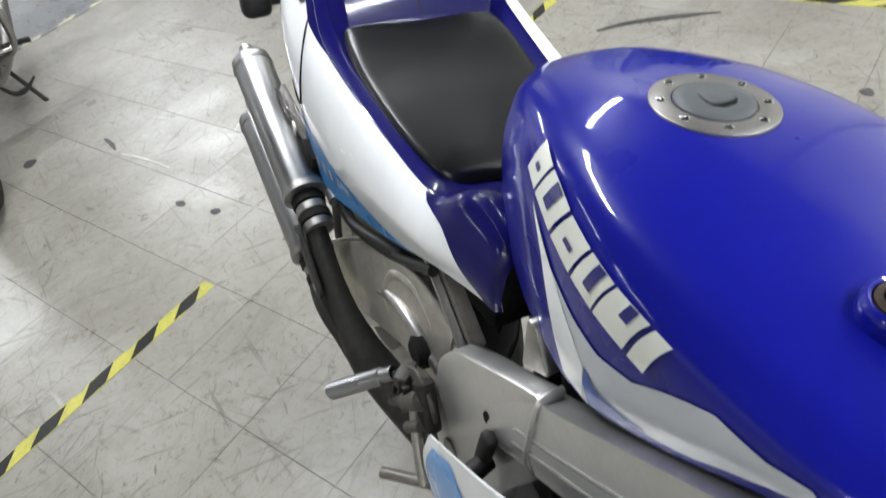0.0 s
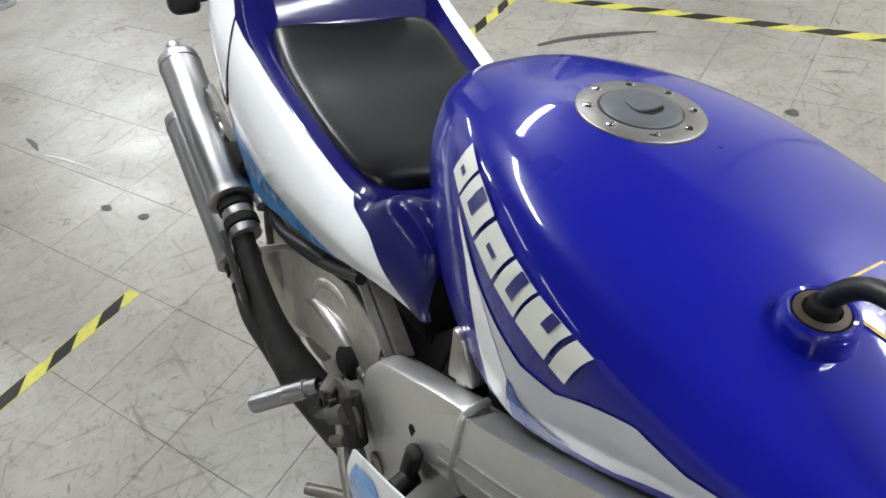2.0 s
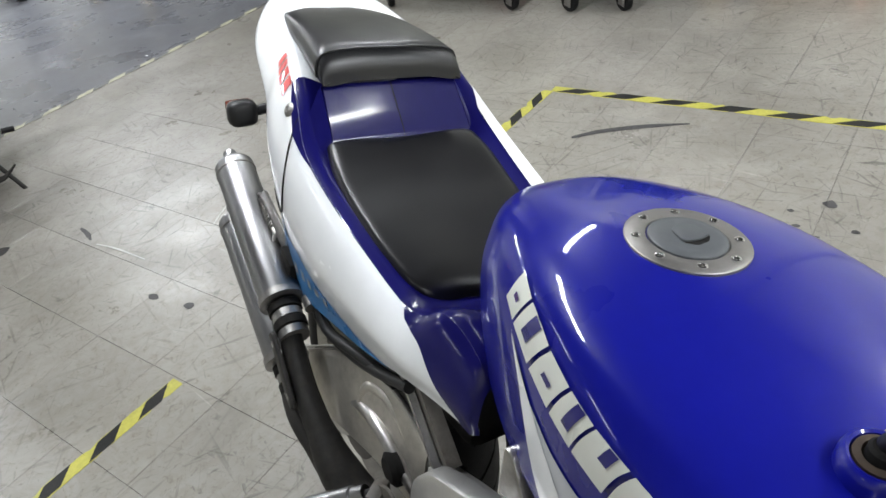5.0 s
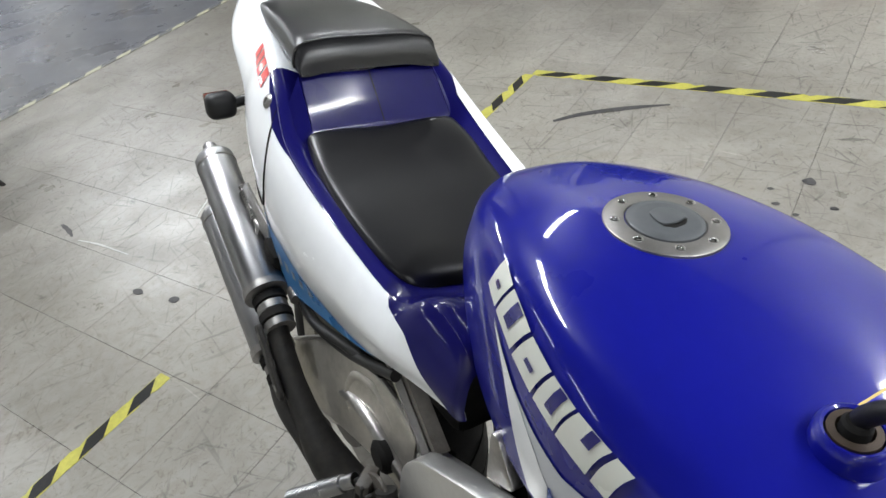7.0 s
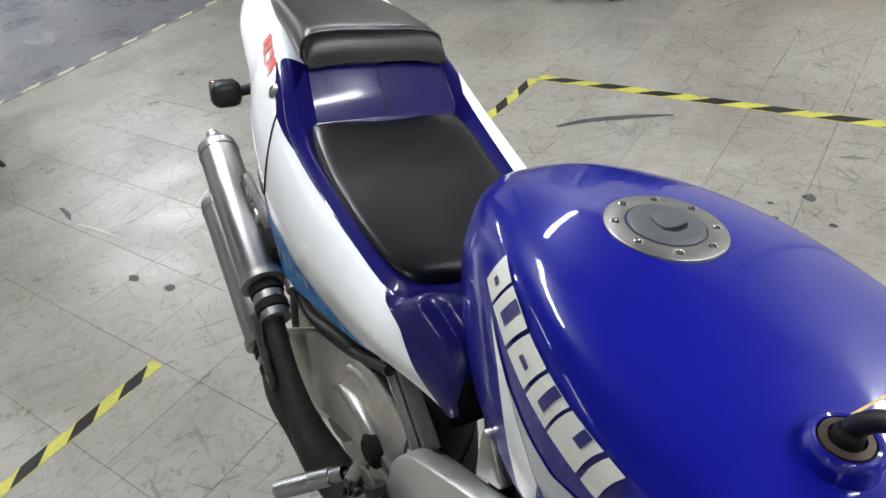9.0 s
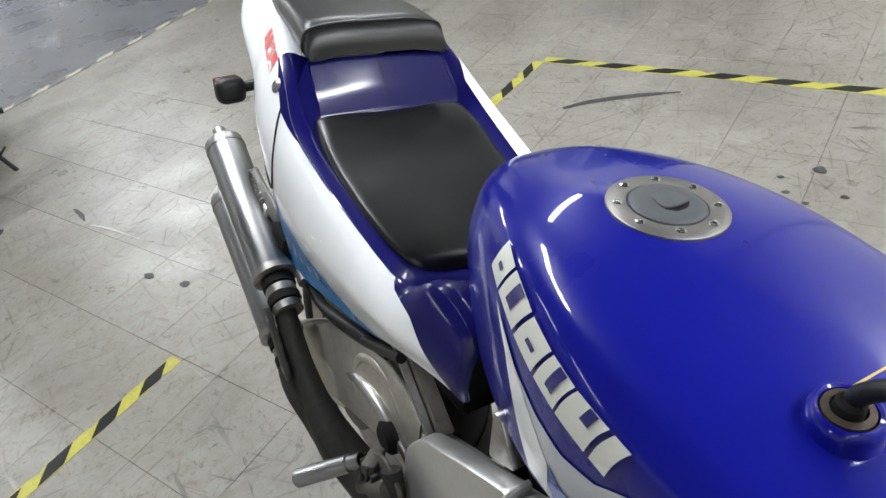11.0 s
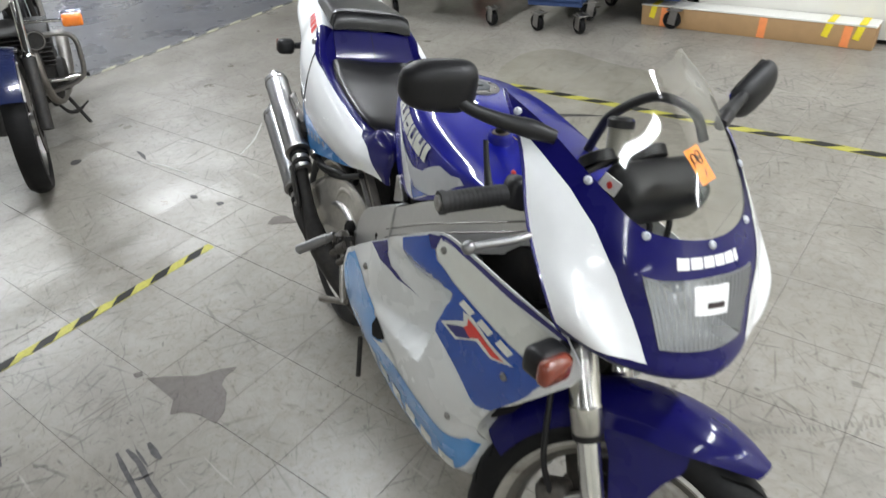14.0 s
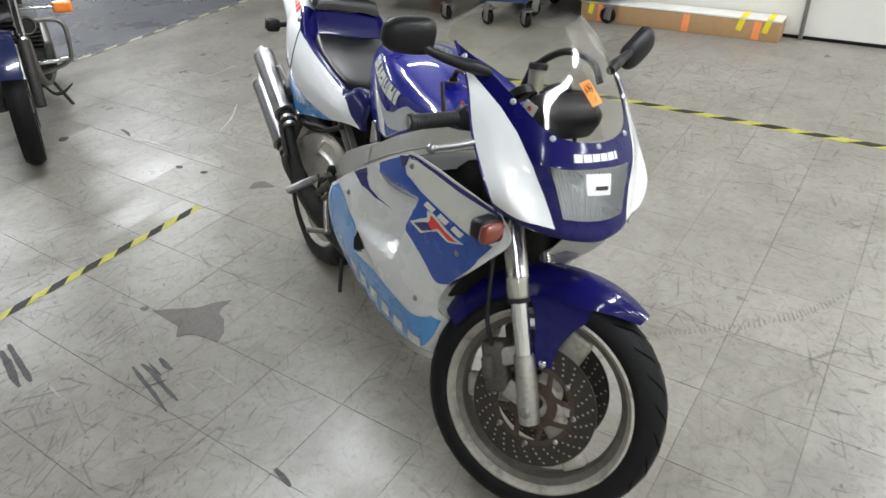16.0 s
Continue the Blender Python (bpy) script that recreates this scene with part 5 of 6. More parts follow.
part("rear_guard", Sheet([[(0.40, -0.095, 0.560), (0.28, -0.10, 0.615), (0.12, -0.105, 0.615), (0.0, -0.105, 0.575)], [(0.40, 0, 0.585), (0.28, 0, 0.645), (0.12, 0, 0.645), (0.0, 0, 0.605)], [(0.40, 0.095, 0.560), (0.28, 0.10, 0.615), (0.12, 0.105, 0.615), (0.0, 0.105, 0.575)]]).mesh(20, 16, 0.003), DARK, bike, "grimy black inner mudguard")
part("side_bracket", plate(rounded([(0.02, 0.56), (0.07, 0.555), (0.085, 0.66), (0.05, 0.70), (0.02, 0.68)], 0.012), 0.006, Matrix.Translation((0, -0.140, 0)) @ SIDE, 0.002), DIRTY, bike, "grimy cream-coloured bracket")
part("hose", tube([(0.08, -0.150, 0.592), (0.16, -0.160, 0.590), (0.26, -0.152, 0.612), (0.34, -0.135, 0.615)], 0.0085), PLASTIC, bike, "black rubber hose")
part("hose_joint", tube([(0.075, -0.158, 0.600), (0.095, -0.160, 0.592)], 0.014, smoothed=False), STEEL, bike)
part("swing_arm_left", tube([(0.49, 0.12, 0.43), (0.30, 0.12, 0.40), (0.03, 0.12, 0.302)], 0.03, 20, 10), ALLOY, bike)
bolt((0.03, -0.135, 0.302), (0, -1, 0), 0.02, bike, STEEL, "axle_nut")

# -- two exhausts on the right
for (ra, fa, chain, rad, low) in (
    ((-0.228, -0.186, 0.719), (0.055, -0.1975, 0.588), [(0.055, -0.1975, 0.588), (0.095, -0.203, 0.566), (0.125, -0.206, 0.540), (0.160, -0.205, 0.492), (0.195, -0.200, 0.442), (0.245, -0.188, 0.385), (0.315, -0.160, 0.335), (0.41, -0.125, 0.285), (0.56, -0.09, 0.25), (0.70, -0.07, 0.23)], [0.017, 0.0175, 0.018, 0.0185, 0.022, 0.033, 0.036, 0.036, 0.036, 0.036], False),
    ((-0.190, -0.202, 0.630), (0.082, -0.208, 0.492), [(0.082, -0.208, 0.492), (0.15, -0.220, 0.45), (0.20, -0.208, 0.41), (0.27, -0.180, 0.345), (0.37, -0.125, 0.275), (0.52, -0.06, 0.23), (0.70, -0.02, 0.21)], [0.017, 0.018, 0.019, 0.024, 0.032, 0.036, 0.036], True)):
    ra, fa = Vector(ra), Vector(fa)
    d = (fa - ra).normalized()
    L = (fa - ra).length
    R = 0.0345 if not low else 0.034
    m = part("muffler", lathe([(0.002, 0.010), (0.002, R * 0.72), (0.0035, R * 0.90), (0.008, R * 0.985), (0.013, R), (L - 0.012, R), (L - 0.004, R * 0.96), (L, R * 0.7), (L, 0.012)], ra, d, 48), BRUSHED, bike, "brushed steel exhaust silencer")
    part("tail_pipe", lathe([(-0.026, 0.0085), (-0.026, 0.0115), (-0.003, 0.0120), (-0.001, 0.0150), (0.003, 0.0150), (0.003, 0.0085)], ra, d, 24, closed=True), BRUSHED, m, "short stub outlet")
    part("end_seam", lathe([(0.022, R), (0.0225, R + 0.0012), (0.026, R + 0.0012), (0.0265, R)], ra, d, 48), STEEL, m)
    part("end_band", lathe([(L - 0.014, R), (L - 0.014, R + 0.0025), (L - 0.002, R + 0.0025), (L, R * 0.8)], ra, d, 48), STEEL, m)
    for k, (mt, rr) in enumerate(((DARK, 0.027), (STEEL, 0.0245), (DARK, 0.0265), (STEEL, 0.024))):
        part("pipe_ring", lathe([(L + 0.004 + 0.016 * k, 0.012), (L + 0.004 + 0.016 * k, rr), (L + 0.017 + 0.016 * k, rr), (L + 0.017 + 0.016 * k, 0.012)], ra, d, 32), mt, m)
    part("expansion_chamber", tube(chain, rad, 60, 20), IRON, bike, "black expansion chamber pipe")
hang = plate(rounded([(0, -0.010), (0.10, -0.013), (0.125, 0), (0.10, 0.012), (0, 0.008)], 0.006), 0.006, Matrix.Translation((-0.10, -0.166, 0.712)) @ Matrix.Rotation(radians(25), 4, "Y") @ Matrix.Rotation(radians(70), 4, "X"), 0.002)
part("hanger", hang, STEEL, bike, "perforated steel silencer hanger")
part("pipe_plate", plate(rounded([(0, -0.014), (0.115, -0.016), (0.125, 0.0), (0.115, 0.016), (0, 0.014)], 0.008), 0.008, Matrix.Translation((0.098, -0.227, 0.572)) @ Matrix.Rotation(radians(52), 4, "Y") @ Matrix.Rotation(radians(90), 4, "X"), 0.003), IRON, bike, "black clamp plate on the exhaust")
for dx, dz in ((0.108, 0.556), (0.160, 0.490)):
    bolt((dx, -0.232, dz), (0, -1, 0), 0.008, bike, STEEL, "clamp_bolt")
top0, top1 = Vector((-0.228, -0.186, 0.719)), Vector((0.055, -0.1975, 0.588))
run = (top1 - top0).normalized()
over = Vector((0.012, 0.020, 0.033))
c0, c1 = top0.lerp(top1, 0.40) + over, top0.lerp(top1, 0.62) + over
e1 = run.orthogonal().normalized()
e2 = run.cross(e1)
coil = [c0.lerp(c1, k / 132) + 0.0072 * (math.cos(k * math.pi / 6) * e1 + math.sin(k * math.pi / 6) * e2) for k in range(133)]
part("spring", tube(coil, 0.0019, sides=6, smoothed=False), STEEL, bike, "small coil spring on the silencer hanger")
hook = tube([c0 - run * 0.014 - over * 0.25, c0 - run * 0.010, c0 + run * 0.004], 0.0042, 12, 8)
lug = tube([c1 - run * 0.004, c1 + run * 0.012, c1 + run * 0.020 - over * 0.3], 0.0065, 12, 8)
block((0.040, 0.020, 0.012), c1 + run * 0.020 + Vector((0, 0.012, -0.006)), (0, 25, 0), 0.004, lug)
part("spring_hook", hook, STEEL, bike, "steel hook that holds the spring")
part("spring_lug", lug, STEEL, bike, "steel lug on the silencer hanger")
part("rear_strut_plate", tube([(0.490, -0.133, 0.602), (0.366, -0.128, 0.694)], 0.0125, smoothed=False, sides=4), DIRTY, bike, "grimy tan plate behind the subframe strut")
part("pivot_cap", lathe([(0, 0.026), (-0.010, 0.025), (-0.016, 0.018), (-0.016, 0)], (0.372, -0.150, 0.500), (0, 1, 0), 28), DARK, bike, "dark rubber cap in the guard")
for x, y, z, r, L in ((0.455, -0.196, 0.505, 0.017, 0.05), (0.425, -0.200, 0.480, 0.012, 0.06), (0.47, -0.205, 0.475, 0.010, 0.04)):
    part("linkage", tube([(x, y, z), (x - L * 0.6, y - 0.008, z - L * 0.55)], r * 0.8, smoothed=False), CALIPER, bike)
# slots drawn as solid black bars, the shade in them put into the colour
for k in range(3):
    part("guard_slot", block((0.006, 0.010, 0.06), (0.392 + 0.016 * k, -0.204, 0.480), (0, 10, 0), 0.002), IRON, bike)
part("hanger_bracket", block((0.05, 0.03, 0.05), (0.02, -0.165, 0.635), (0, 20, 0), 0.008), DARK, bike)

# -- foot controls
ps, pe = Vector((0.318, -0.278, 0.430)), Vector((0.390, -0.205, 0.500))
pl = (pe - ps).length
prof = [(0, 0.001), (0, 0.009), (0.003, 0.0115)]
for k in range(16):
    prof += [(0.006 + 0.0042 * k, 0.0134), (0.0082 + 0.0042 * k, 0.0126)]
peg = part("foot_peg", lathe(prof + [(pl - 0.022, 0.0125), (pl - 0.02, 0.010), (pl, 0.010)], ps, pe - ps, 24), BRUSHED, bike, "knurled alloy foot peg")
part("peg_bracket", block((0.022, 0.040, 0.022), (0.400, -0.192, 0.500), (0, 0, 40), 0.006), CALIPER, bike)
part("heel_plate", plate(rounded([(0.40, 0.40), (0.47, 0.42), (0.48, 0.50), (0.43, 0.535), (0.38, 0.50)], 0.02), 0.006, Matrix.Translation((0, -0.190, 0)) @ SIDE, 0.002), CALIPER, bike, "grimy alloy heel guard")
pedal = part("brake_pedal", tube([(0.42, -0.190, 0.46), (0.445, -0.200, 0.405), (0.47, -0.205, 0.350)], [0.009, 0.008, 0.008], 16, 10), ALLOY, bike, "alloy brake pedal")
part("toe_piece", tube([(0.475, -0.198, 0.352), (0.415, -0.246, 0.336)], 0.0085, smoothed=False), DIRTY, pedal)
part("master_cylinder", tube([(0.47, -0.19, 0.46), (0.44, -0.185, 0.52)], 0.014, smoothed=False), IRON, bike)
# thin black discs on the plate paint the dark of its two holes
for x, z in ((0.578, 0.588), (0.602, 0.600)):
    part("slot_hole", lathe([(0, 0.010), (-0.0012, 0.0095), (-0.0012, 0)], (x, -0.1722, z), (0, 1, 0), 20), DARK, bike)
lever_bm = block((0.022, 0.016, 0.062), (0.592, -0.183, 0.560), (0, 14, 0), 0.007, seg=3)
tube([(0.590, -0.178, 0.535), (0.596, -0.205, 0.532)], 0.0125, bm=lever_bm, smoothed=False, sides=16)
part("frame_lever", lever_bm, IRON, bike, "black lever on the pivot plate")
part("side_stand", tube([(0.62, 0.12, 0.26), (0.64, 0.24, 0.065)], 0.011, smoothed=False), IRON, bike, "black side stand")
part("stand_foot", block((0.05, 0.03, 0.012), (0.642, 0.252, 0.048), (0, -12, 0), 0.003), IRON, bike)
part("pedal_stop", tube([(0.56, -0.19, 0.30), (0.585, -0.20, 0.20)], 0.006, smoothed=False), IRON, bike)

# -- side fairings
FA = [[(0.535, -0.225, 0.545), (0.70, -0.235, 0.652), (0.874, -0.222, 0.757), (0.946, -0.214, 0.793), (1.02, -0.207, 0.797), (1.13, -0.194, 0.790), (1.25, -0.170, 0.776)],
      [(0.525, -0.229, 0.500), (0.69, -0.240, 0.580), (0.85, -0.235, 0.660), (0.95, -0.222, 0.700), (1.03, -0.208, 0.710), (1.15, -0.190, 0.715), (1.285, -0.162, 0.730)],
      [(0.530, -0.226, 0.450), (0.68, -0.237, 0.490), (0.83, -0.235, 0.545), (0.94, -0.225, 0.580), (1.03, -0.212, 0.590), (1.13, -0.196, 0.605), (1.235, -0.172, 0.660)],
      [(0.545, -0.216, 0.400), (0.68, -0.228, 0.415), (0.82, -0.227, 0.440), (0.93, -0.220, 0.455), (1.00, -0.211, 0.470), (1.06, -0.200, 0.490), (1.13, -0.186, 0.545)],
      [(0.570, -0.198, 0.345), (0.70, -0.206, 0.340), (0.82, -0.206, 0.345), (0.92, -0.200, 0.355), (0.99, -0.192, 0.370), (1.03, -0.182, 0.400), (1.075, -0.170, 0.450)],
      [(0.590, -0.160, 0.275), (0.70, -0.165, 0.255), (0.82, -0.165, 0.248), (0.92, -0.160, 0.252), (1.00, -0.150, 0.270), (1.04, -0.140, 0.320), (1.065, -0.130, 0.395)],
      [(0.600, -0.060, 0.215), (0.70, -0.070, 0.190), (0.82, -0.070, 0.180), (0.92, -0.070, 0.185), (1.01, -0.060, 0.210), (1.06, -0.050, 0.270), (1.08, -0.040, 0.360)]]


class Scooped(Sheet):
    """The side fairing, with an air scoop pressed into it that ends at a sharp front lip."""

    def at(self, u, v):
        p = super().at(u, v)
        x, z = p[0], p[2]
        t = (z - 0.505) / 0.20
        lip, start = 0.925 + 0.078 * t, 0.69 + 0.02 * t
        if 0 < t < 1 and start < x < lip:
            k = (x - start) / (lip - start)
            depth = 0.066 * k**1.4 * min(1, 8 * t * 0.9, 5 * (1 - t)) * min(1, (lip - x) / 0.012)
            p = p + np.array((0, depth if p[1] < 0 else -depth, 0))
        return p


for s in (-1, 1):
    sh = Scooped([[(x, -s * y, z) for x, y, z in r] for r in FA])
    fa = part("side_fairing", sh.mesh(84, 72, 0.003), FAIRW, bike, "white and blue side fairing with an air scoop")
    up = 0.0014
    g = lambda name, o, mat, k=1, label="": graphic(sh, name, o, mat, fa, up * k, grid=0.012, label=label)
    g("light_blue_field", [(0.536, 0.500), (0.552, 0.543), (0.600, 0.574), (0.640, 0.566), (0.682, 0.541), (0.737, 0.507), (0.752, 0.470), (0.790, 0.430), (0.845, 0.420), (0.931, 0.401), (0.994, 0.384), (1.050, 0.404), (1.060, 0.390), (1.03, 0.310), (0.98, 0.262), (0.85, 0.252), (0.70, 0.258), (0.592, 0.278), (0.550, 0.395)], SKY, label="light blue painted band")
    g("navy_hook", [(0.700, 0.649), (0.760, 0.685), (0.764, 0.655), (0.780, 0.636), (0.816, 0.622), (0.864, 0.609), (0.802, 0.618), (0.744, 0.630)], NAVY)
    g("mid_blue_panel", [(0.822, 0.722), (0.876, 0.753), (0.925, 0.779), (0.934, 0.757), (0.946, 0.740), (1.000, 0.724), (1.070, 0.710), (1.135, 0.700), (1.203, 0.694), (1.245, 0.700), (1.212, 0.652), (1.155, 0.584), (1.125, 0.548), (1.107, 0.534), (1.092, 0.535), (1.066, 0.555), (1.009, 0.591), (0.966, 0.612), (0.985, 0.655), (0.992, 0.681), (0.965, 0.674), (0.925, 0.668), (0.884, 0.672), (0.855, 0.682), (0.832, 0.700)], MIDBLUE, label="mid blue painted panel")
    g("cream_strip", [(0.945, 0.784), (1.02, 0.783), (1.13, 0.775), (1.236, 0.760), (1.240, 0.704), (1.203, 0.697), (1.135, 0.704), (1.070, 0.714), (1.000, 0.728), (0.948, 0.744), (0.938, 0.760)], CREAM)
    g("navy_corner", [(0.905, 0.772), (0.925, 0.779), (0.945, 0.786), (0.936, 0.757), (0.925, 0.752)], NAVY, 1.5)
    g("mark_outline", [(0.985, 0.640), (1.041, 0.674), (1.036, 0.690), (1.062, 0.692), (1.082, 0.686), (1.108, 0.677), (1.170, 0.668), (1.119, 0.650), (1.080, 0.658), (1.029, 0.629)], CREAM, 2)
    g("mark_red", [(1.045, 0.664), (1.053, 0.673), (1.052, 0.686), (1.079, 0.680), (1.111, 0.670), (1.150, 0.664), (1.123, 0.656), (1.085, 0.667), (1.065, 0.655)], RED, 3)
    g("mark_navy", [(1.000, 0.643), (1.045, 0.665), (1.066, 0.654), (1.033, 0.637)], NAVY, 3)
    for k in range(3):
        x, z = 1.022 + 0.050 * k, 0.704 - 0.0075 * k
        g("mark_block", [(x, z - 0.007), (x + 0.032, z - 0.013), (x + 0.042, z + 0.001), (x + 0.010, z + 0.007)], CREAM, 2)
    for k in range(6):
        x = 0.672 + 0.058 * k
        z = 0.386 - 0.013 * k
        g("mark_block", [(x, z - 0.046), (x + 0.036, z - 0.053), (x + 0.048, z - 0.012), (x + 0.012, z - 0.004)], CREAM, 2)
    # the vent is not cut; a flat black field paints the shade inside
    g("vent_hole", [(0.752, 0.500), (0.790, 0.466), (0.756, 0.440), (0.722, 0.428), (0.728, 0.465)], DARK, 1.5)
    g("vent_lip", [(0.722, 0.424), (0.757, 0.437), (0.800, 0.462), (0.846, 0.428), (0.790, 0.426)], CREAM, 2)
    g("dark_trim", [(0.936, 0.786), (1.02, 0.792), (1.13, 0.786), (1.248, 0.773), (1.250, 0.758), (1.13, 0.774), (1.02, 0.783), (0.950, 0.780)], NAVY)
    inner = Sheet([[(1.232, s * 0.171, 0.656), (1.180, s * 0.182, 0.596), (1.128, s * 0.184, 0.543), (1.074, s * 0.168, 0.448), (1.064, s * 0.129, 0.394)],
                   [(1.205, s * 0.135, 0.652), (1.155, s * 0.140, 0.592), (1.105, s * 0.138, 0.535), (1.062, s * 0.125, 0.445), (1.055, s * 0.095, 0.385)],
                   [(1.170, s * 0.095, 0.640), (1.125, s * 0.098, 0.580), (1.080, s * 0.098, 0.520), (1.045, s * 0.085, 0.440), (1.045, s * 0.060, 0.370)]])
    part("inner_lip", inner.mesh(20, 10, 0.003), CREAM, fa, "white return of the fairing behind the wheel")
    part("navy_patch", inner.decal([(0.42, 0.02), (0.55, 0.10), (0.52, 0.5), (0.36, 0.75), (0.25, 0.6), (0.30, 0.2)], 0.0014), NAVY, fa)
    for x, z in ((0.959, 0.767), (0.683, 0.583), (1.153, 0.637), (1.022, 0.445)):
        q = find(sh, x, z)
        bolt(sh.at(*q) + np.array((0, s * 0.002, 0)), (0, s, 0), 0.0075, fa, STEEL)

# -- nose
NO = [[(1.015, -0.192, 1.062), (1.105, -0.170, 1.035), (1.19, -0.140, 0.992), (1.266, -0.093, 0.945), (1.297, 0, 0.934)],
      [(1.100, -0.207, 1.000), (1.165, -0.185, 0.965), (1.235, -0.150, 0.928), (1.298, -0.103, 0.892), (1.322, 0, 0.890)],
      [(1.160, -0.219, 0.913), (1.220, -0.192, 0.890), (1.270, -0.150, 0.866), (1.320, -0.090, 0.842), (1.342, 0, 0.838)],
      [(1.232, -0.214, 0.826), (1.280, -0.185, 0.818), (1.306, -0.135, 0.804), (1.340, -0.077, 0.790), (1.357, 0, 0.786)],
      [(1.238, -0.184, 0.779), (1.295, -0.150, 0.768), (1.323, -0.110, 0.758), (1.350, -0.060, 0.750), (1.364, 0, 0.747)],
      [(1.195, -0.150, 0.764), (1.235, -0.120, 0.756), (1.262, -0.085, 0.748), (1.285, -0.045, 0.742), (1.292, 0, 0.740)]]
NOSE = Sheet([[(x, y + 0.014 * max(0, abs(y) - 0.10) / 0.12, z) for x, y, z in r + [(x, -y, z) for x, y, z in r[-2::-1]]] for r in NO])
LU0, LU1, LV0, LV1 = 0.366, 0.604, 0.205, 0.580
nose = part("front_fairing", NOSE.mesh(96, 60, 0.003, keep=lambda u, v: not (LU0 < u + 0.005 < LU1 and LV0 < v + 0.008 < LV1)), DEEP, bike, "deep blue front fairing with white side panels")
part("fairing_edge", tube([NOSE.at(0.0, v / 20) for v in range(21)], 0.003, 20, 8, smoothed=False), NAVY, nose)
part("fairing_edge", tube([NOSE.at(1.0, v / 20) for v in range(21)], 0.003, 20, 8, smoothed=False), NAVY, nose)
for m in (0, 1):
    edge = [(0.006, 0.14), (0.006, 0.40), (0.006, 0.68), (0.06, 0.71), (0.113, 0.715), (0.20, 0.705), (0.312, 0.69), (0.317, 0.58), (0.312, 0.467), (0.292, 0.30), (0.240, 0.18), (0.18, 0.13), (0.10, 0.115), (0.04, 0.11)]
    if m:
        edge = [(0.994, 0.13), (0.994, 0.40), (0.994, 0.62), (0.94, 0.68), (0.887, 0.71), (0.80, 0.715), (0.665, 0.69), (0.640, 0.58), (0.632, 0.467), (0.630, 0.30), (0.640, 0.19), (0.67, 0.10), (0.72, 0.05), (0.80, 0.05), (0.90, 0.08)]
    part("white_panel", NOSE.decal(edge, 0.0014, 0.015), WHITE, nose, "white painted side field")
up = 0.0014
for k in range(6):
    u = 0.430 + 0.0238 * k
    w = 0.021 if k < 5 else 0.009
    part("mark_block", NOSE.decal([(u, 0.152 - 0.001 * k), (u + w, 0.151 - 0.001 * k), (u + w, 0.090 - 0.001 * k), (u, 0.091 - 0.001 * k)], up, 0.01), PAPER, nose, "white word mark block")
for u, v in ((0.03, 0.045), (0.235, 0.03), (0.375, 0.025), (0.5, 0.03), (0.625, 0.025), (0.765, 0.03), (0.97, 0.045)):
    n = NOSE.normal(u, v)
    bolt(NOSE.at(u, v) + 0.001 * n, n, 0.0062, nose, PEARL)

# headlamp: a dish behind a fluted glass
lens_bm = NOSE.mesh(24, 18, 0, LU0, LU1, LV0, LV1, lift=up * 1.2)
lamp = part("headlamp", lens_bm, LENS, nose, "clear rectangular headlamp glass")
for k in range(22):
    u = LU0 + (LU1 - LU0) * (k + 0.5) / 22
    part("flute", NOSE.mesh(1, 14, 0, u - 0.0022, u + 0.0022, LV0 + 0.01, LV1 - 0.01, lift=up * 1.2 + 0.0008), FLUTE, nose)
dish = bmesh.new()
rim_uv = [(LU0, LV0), (0.5, LV0), (LU1, LV0), (LU1, 0.4), (LU1, LV1), (0.5, LV1), (LU0, LV1), (LU0, 0.4)]
loop = [NOSE.at(*q) for q in [(a[0] + (b[0] - a[0]) * t / 4, a[1] + (b[1] - a[1]) * t / 4) for a, b in zip(rim_uv, rim_uv[1:] + rim_uv[:1]) for t in range(4)]]
cen = np.array((1.235, 0, 0.842))
prev = None
for t in (0.0, 0.25, 0.5, 0.75, 0.92):
    k = math.sqrt(1 - (1 - t) ** 2) if t else 0
    ring = [dish.verts.new(p * (1 - t) + np.array((p[0] - 0.10 * k, p[1] * 0 + cen[1], cen[2])) * t + np.array((-(0.085 * k) * (1 - t), 0, 0))) for p in loop]
    if prev:
        for i in range(len(ring)):
            dish.faces.new([prev[i], prev[(i + 1) % len(ring)], ring[(i + 1) % len(ring)], ring[i]])
    prev = ring
dish.faces.new(prev)
part("reflector", dish, REFLECTOR, nose, "bright lamp reflector")
part("bulb", lathe([(0, 0), (0.0, 0.012), (0.03, 0.012), (0.036, 0.006), (0.036, 0)], (1.24, 0, 0.842), (1, 0, 0), 20), PEARL, nose)
part("paper_label", NOSE.decal([(0.455, 0.235), (0.528, 0.245), (0.528, 0.395), (0.452, 0.385)], up * 2.2, 0.02), PAPER, nose, "white paper label stuck on the lamp glass")
part("label_bar", NOSE.decal([(0.478, 0.325), (0.518, 0.330), (0.517, 0.358), (0.477, 0.353)], up * 2.8, 0.02), INK, nose)

# screen
SC = [[(1.002, -0.193, 1.066), (1.10, -0.170, 1.037), (1.188, -0.140, 0.995), (1.266, -0.092, 0.947), (1.295, 0, 0.937)],
      [(0.998, -0.188, 1.078), (1.065, -0.164, 1.082), (1.124, -0.130, 1.066), (1.188, -0.078, 1.032), (1.212, 0, 1.026)],
      [(0.996, -0.180, 1.090), (1.016, -0.152, 1.116), (1.044, -0.112, 1.126), (1.086, -0.058, 1.118), (1.106, 0, 1.112)]]
SCR = Sheet([r + [(x, -y, z) for x, y, z in r[-2::-1]] for r in SC])
ws = part("windscreen", SCR.mesh(56, 28, 0.0), SCREEN, bike, "clear slightly yellowed plastic windscreen")
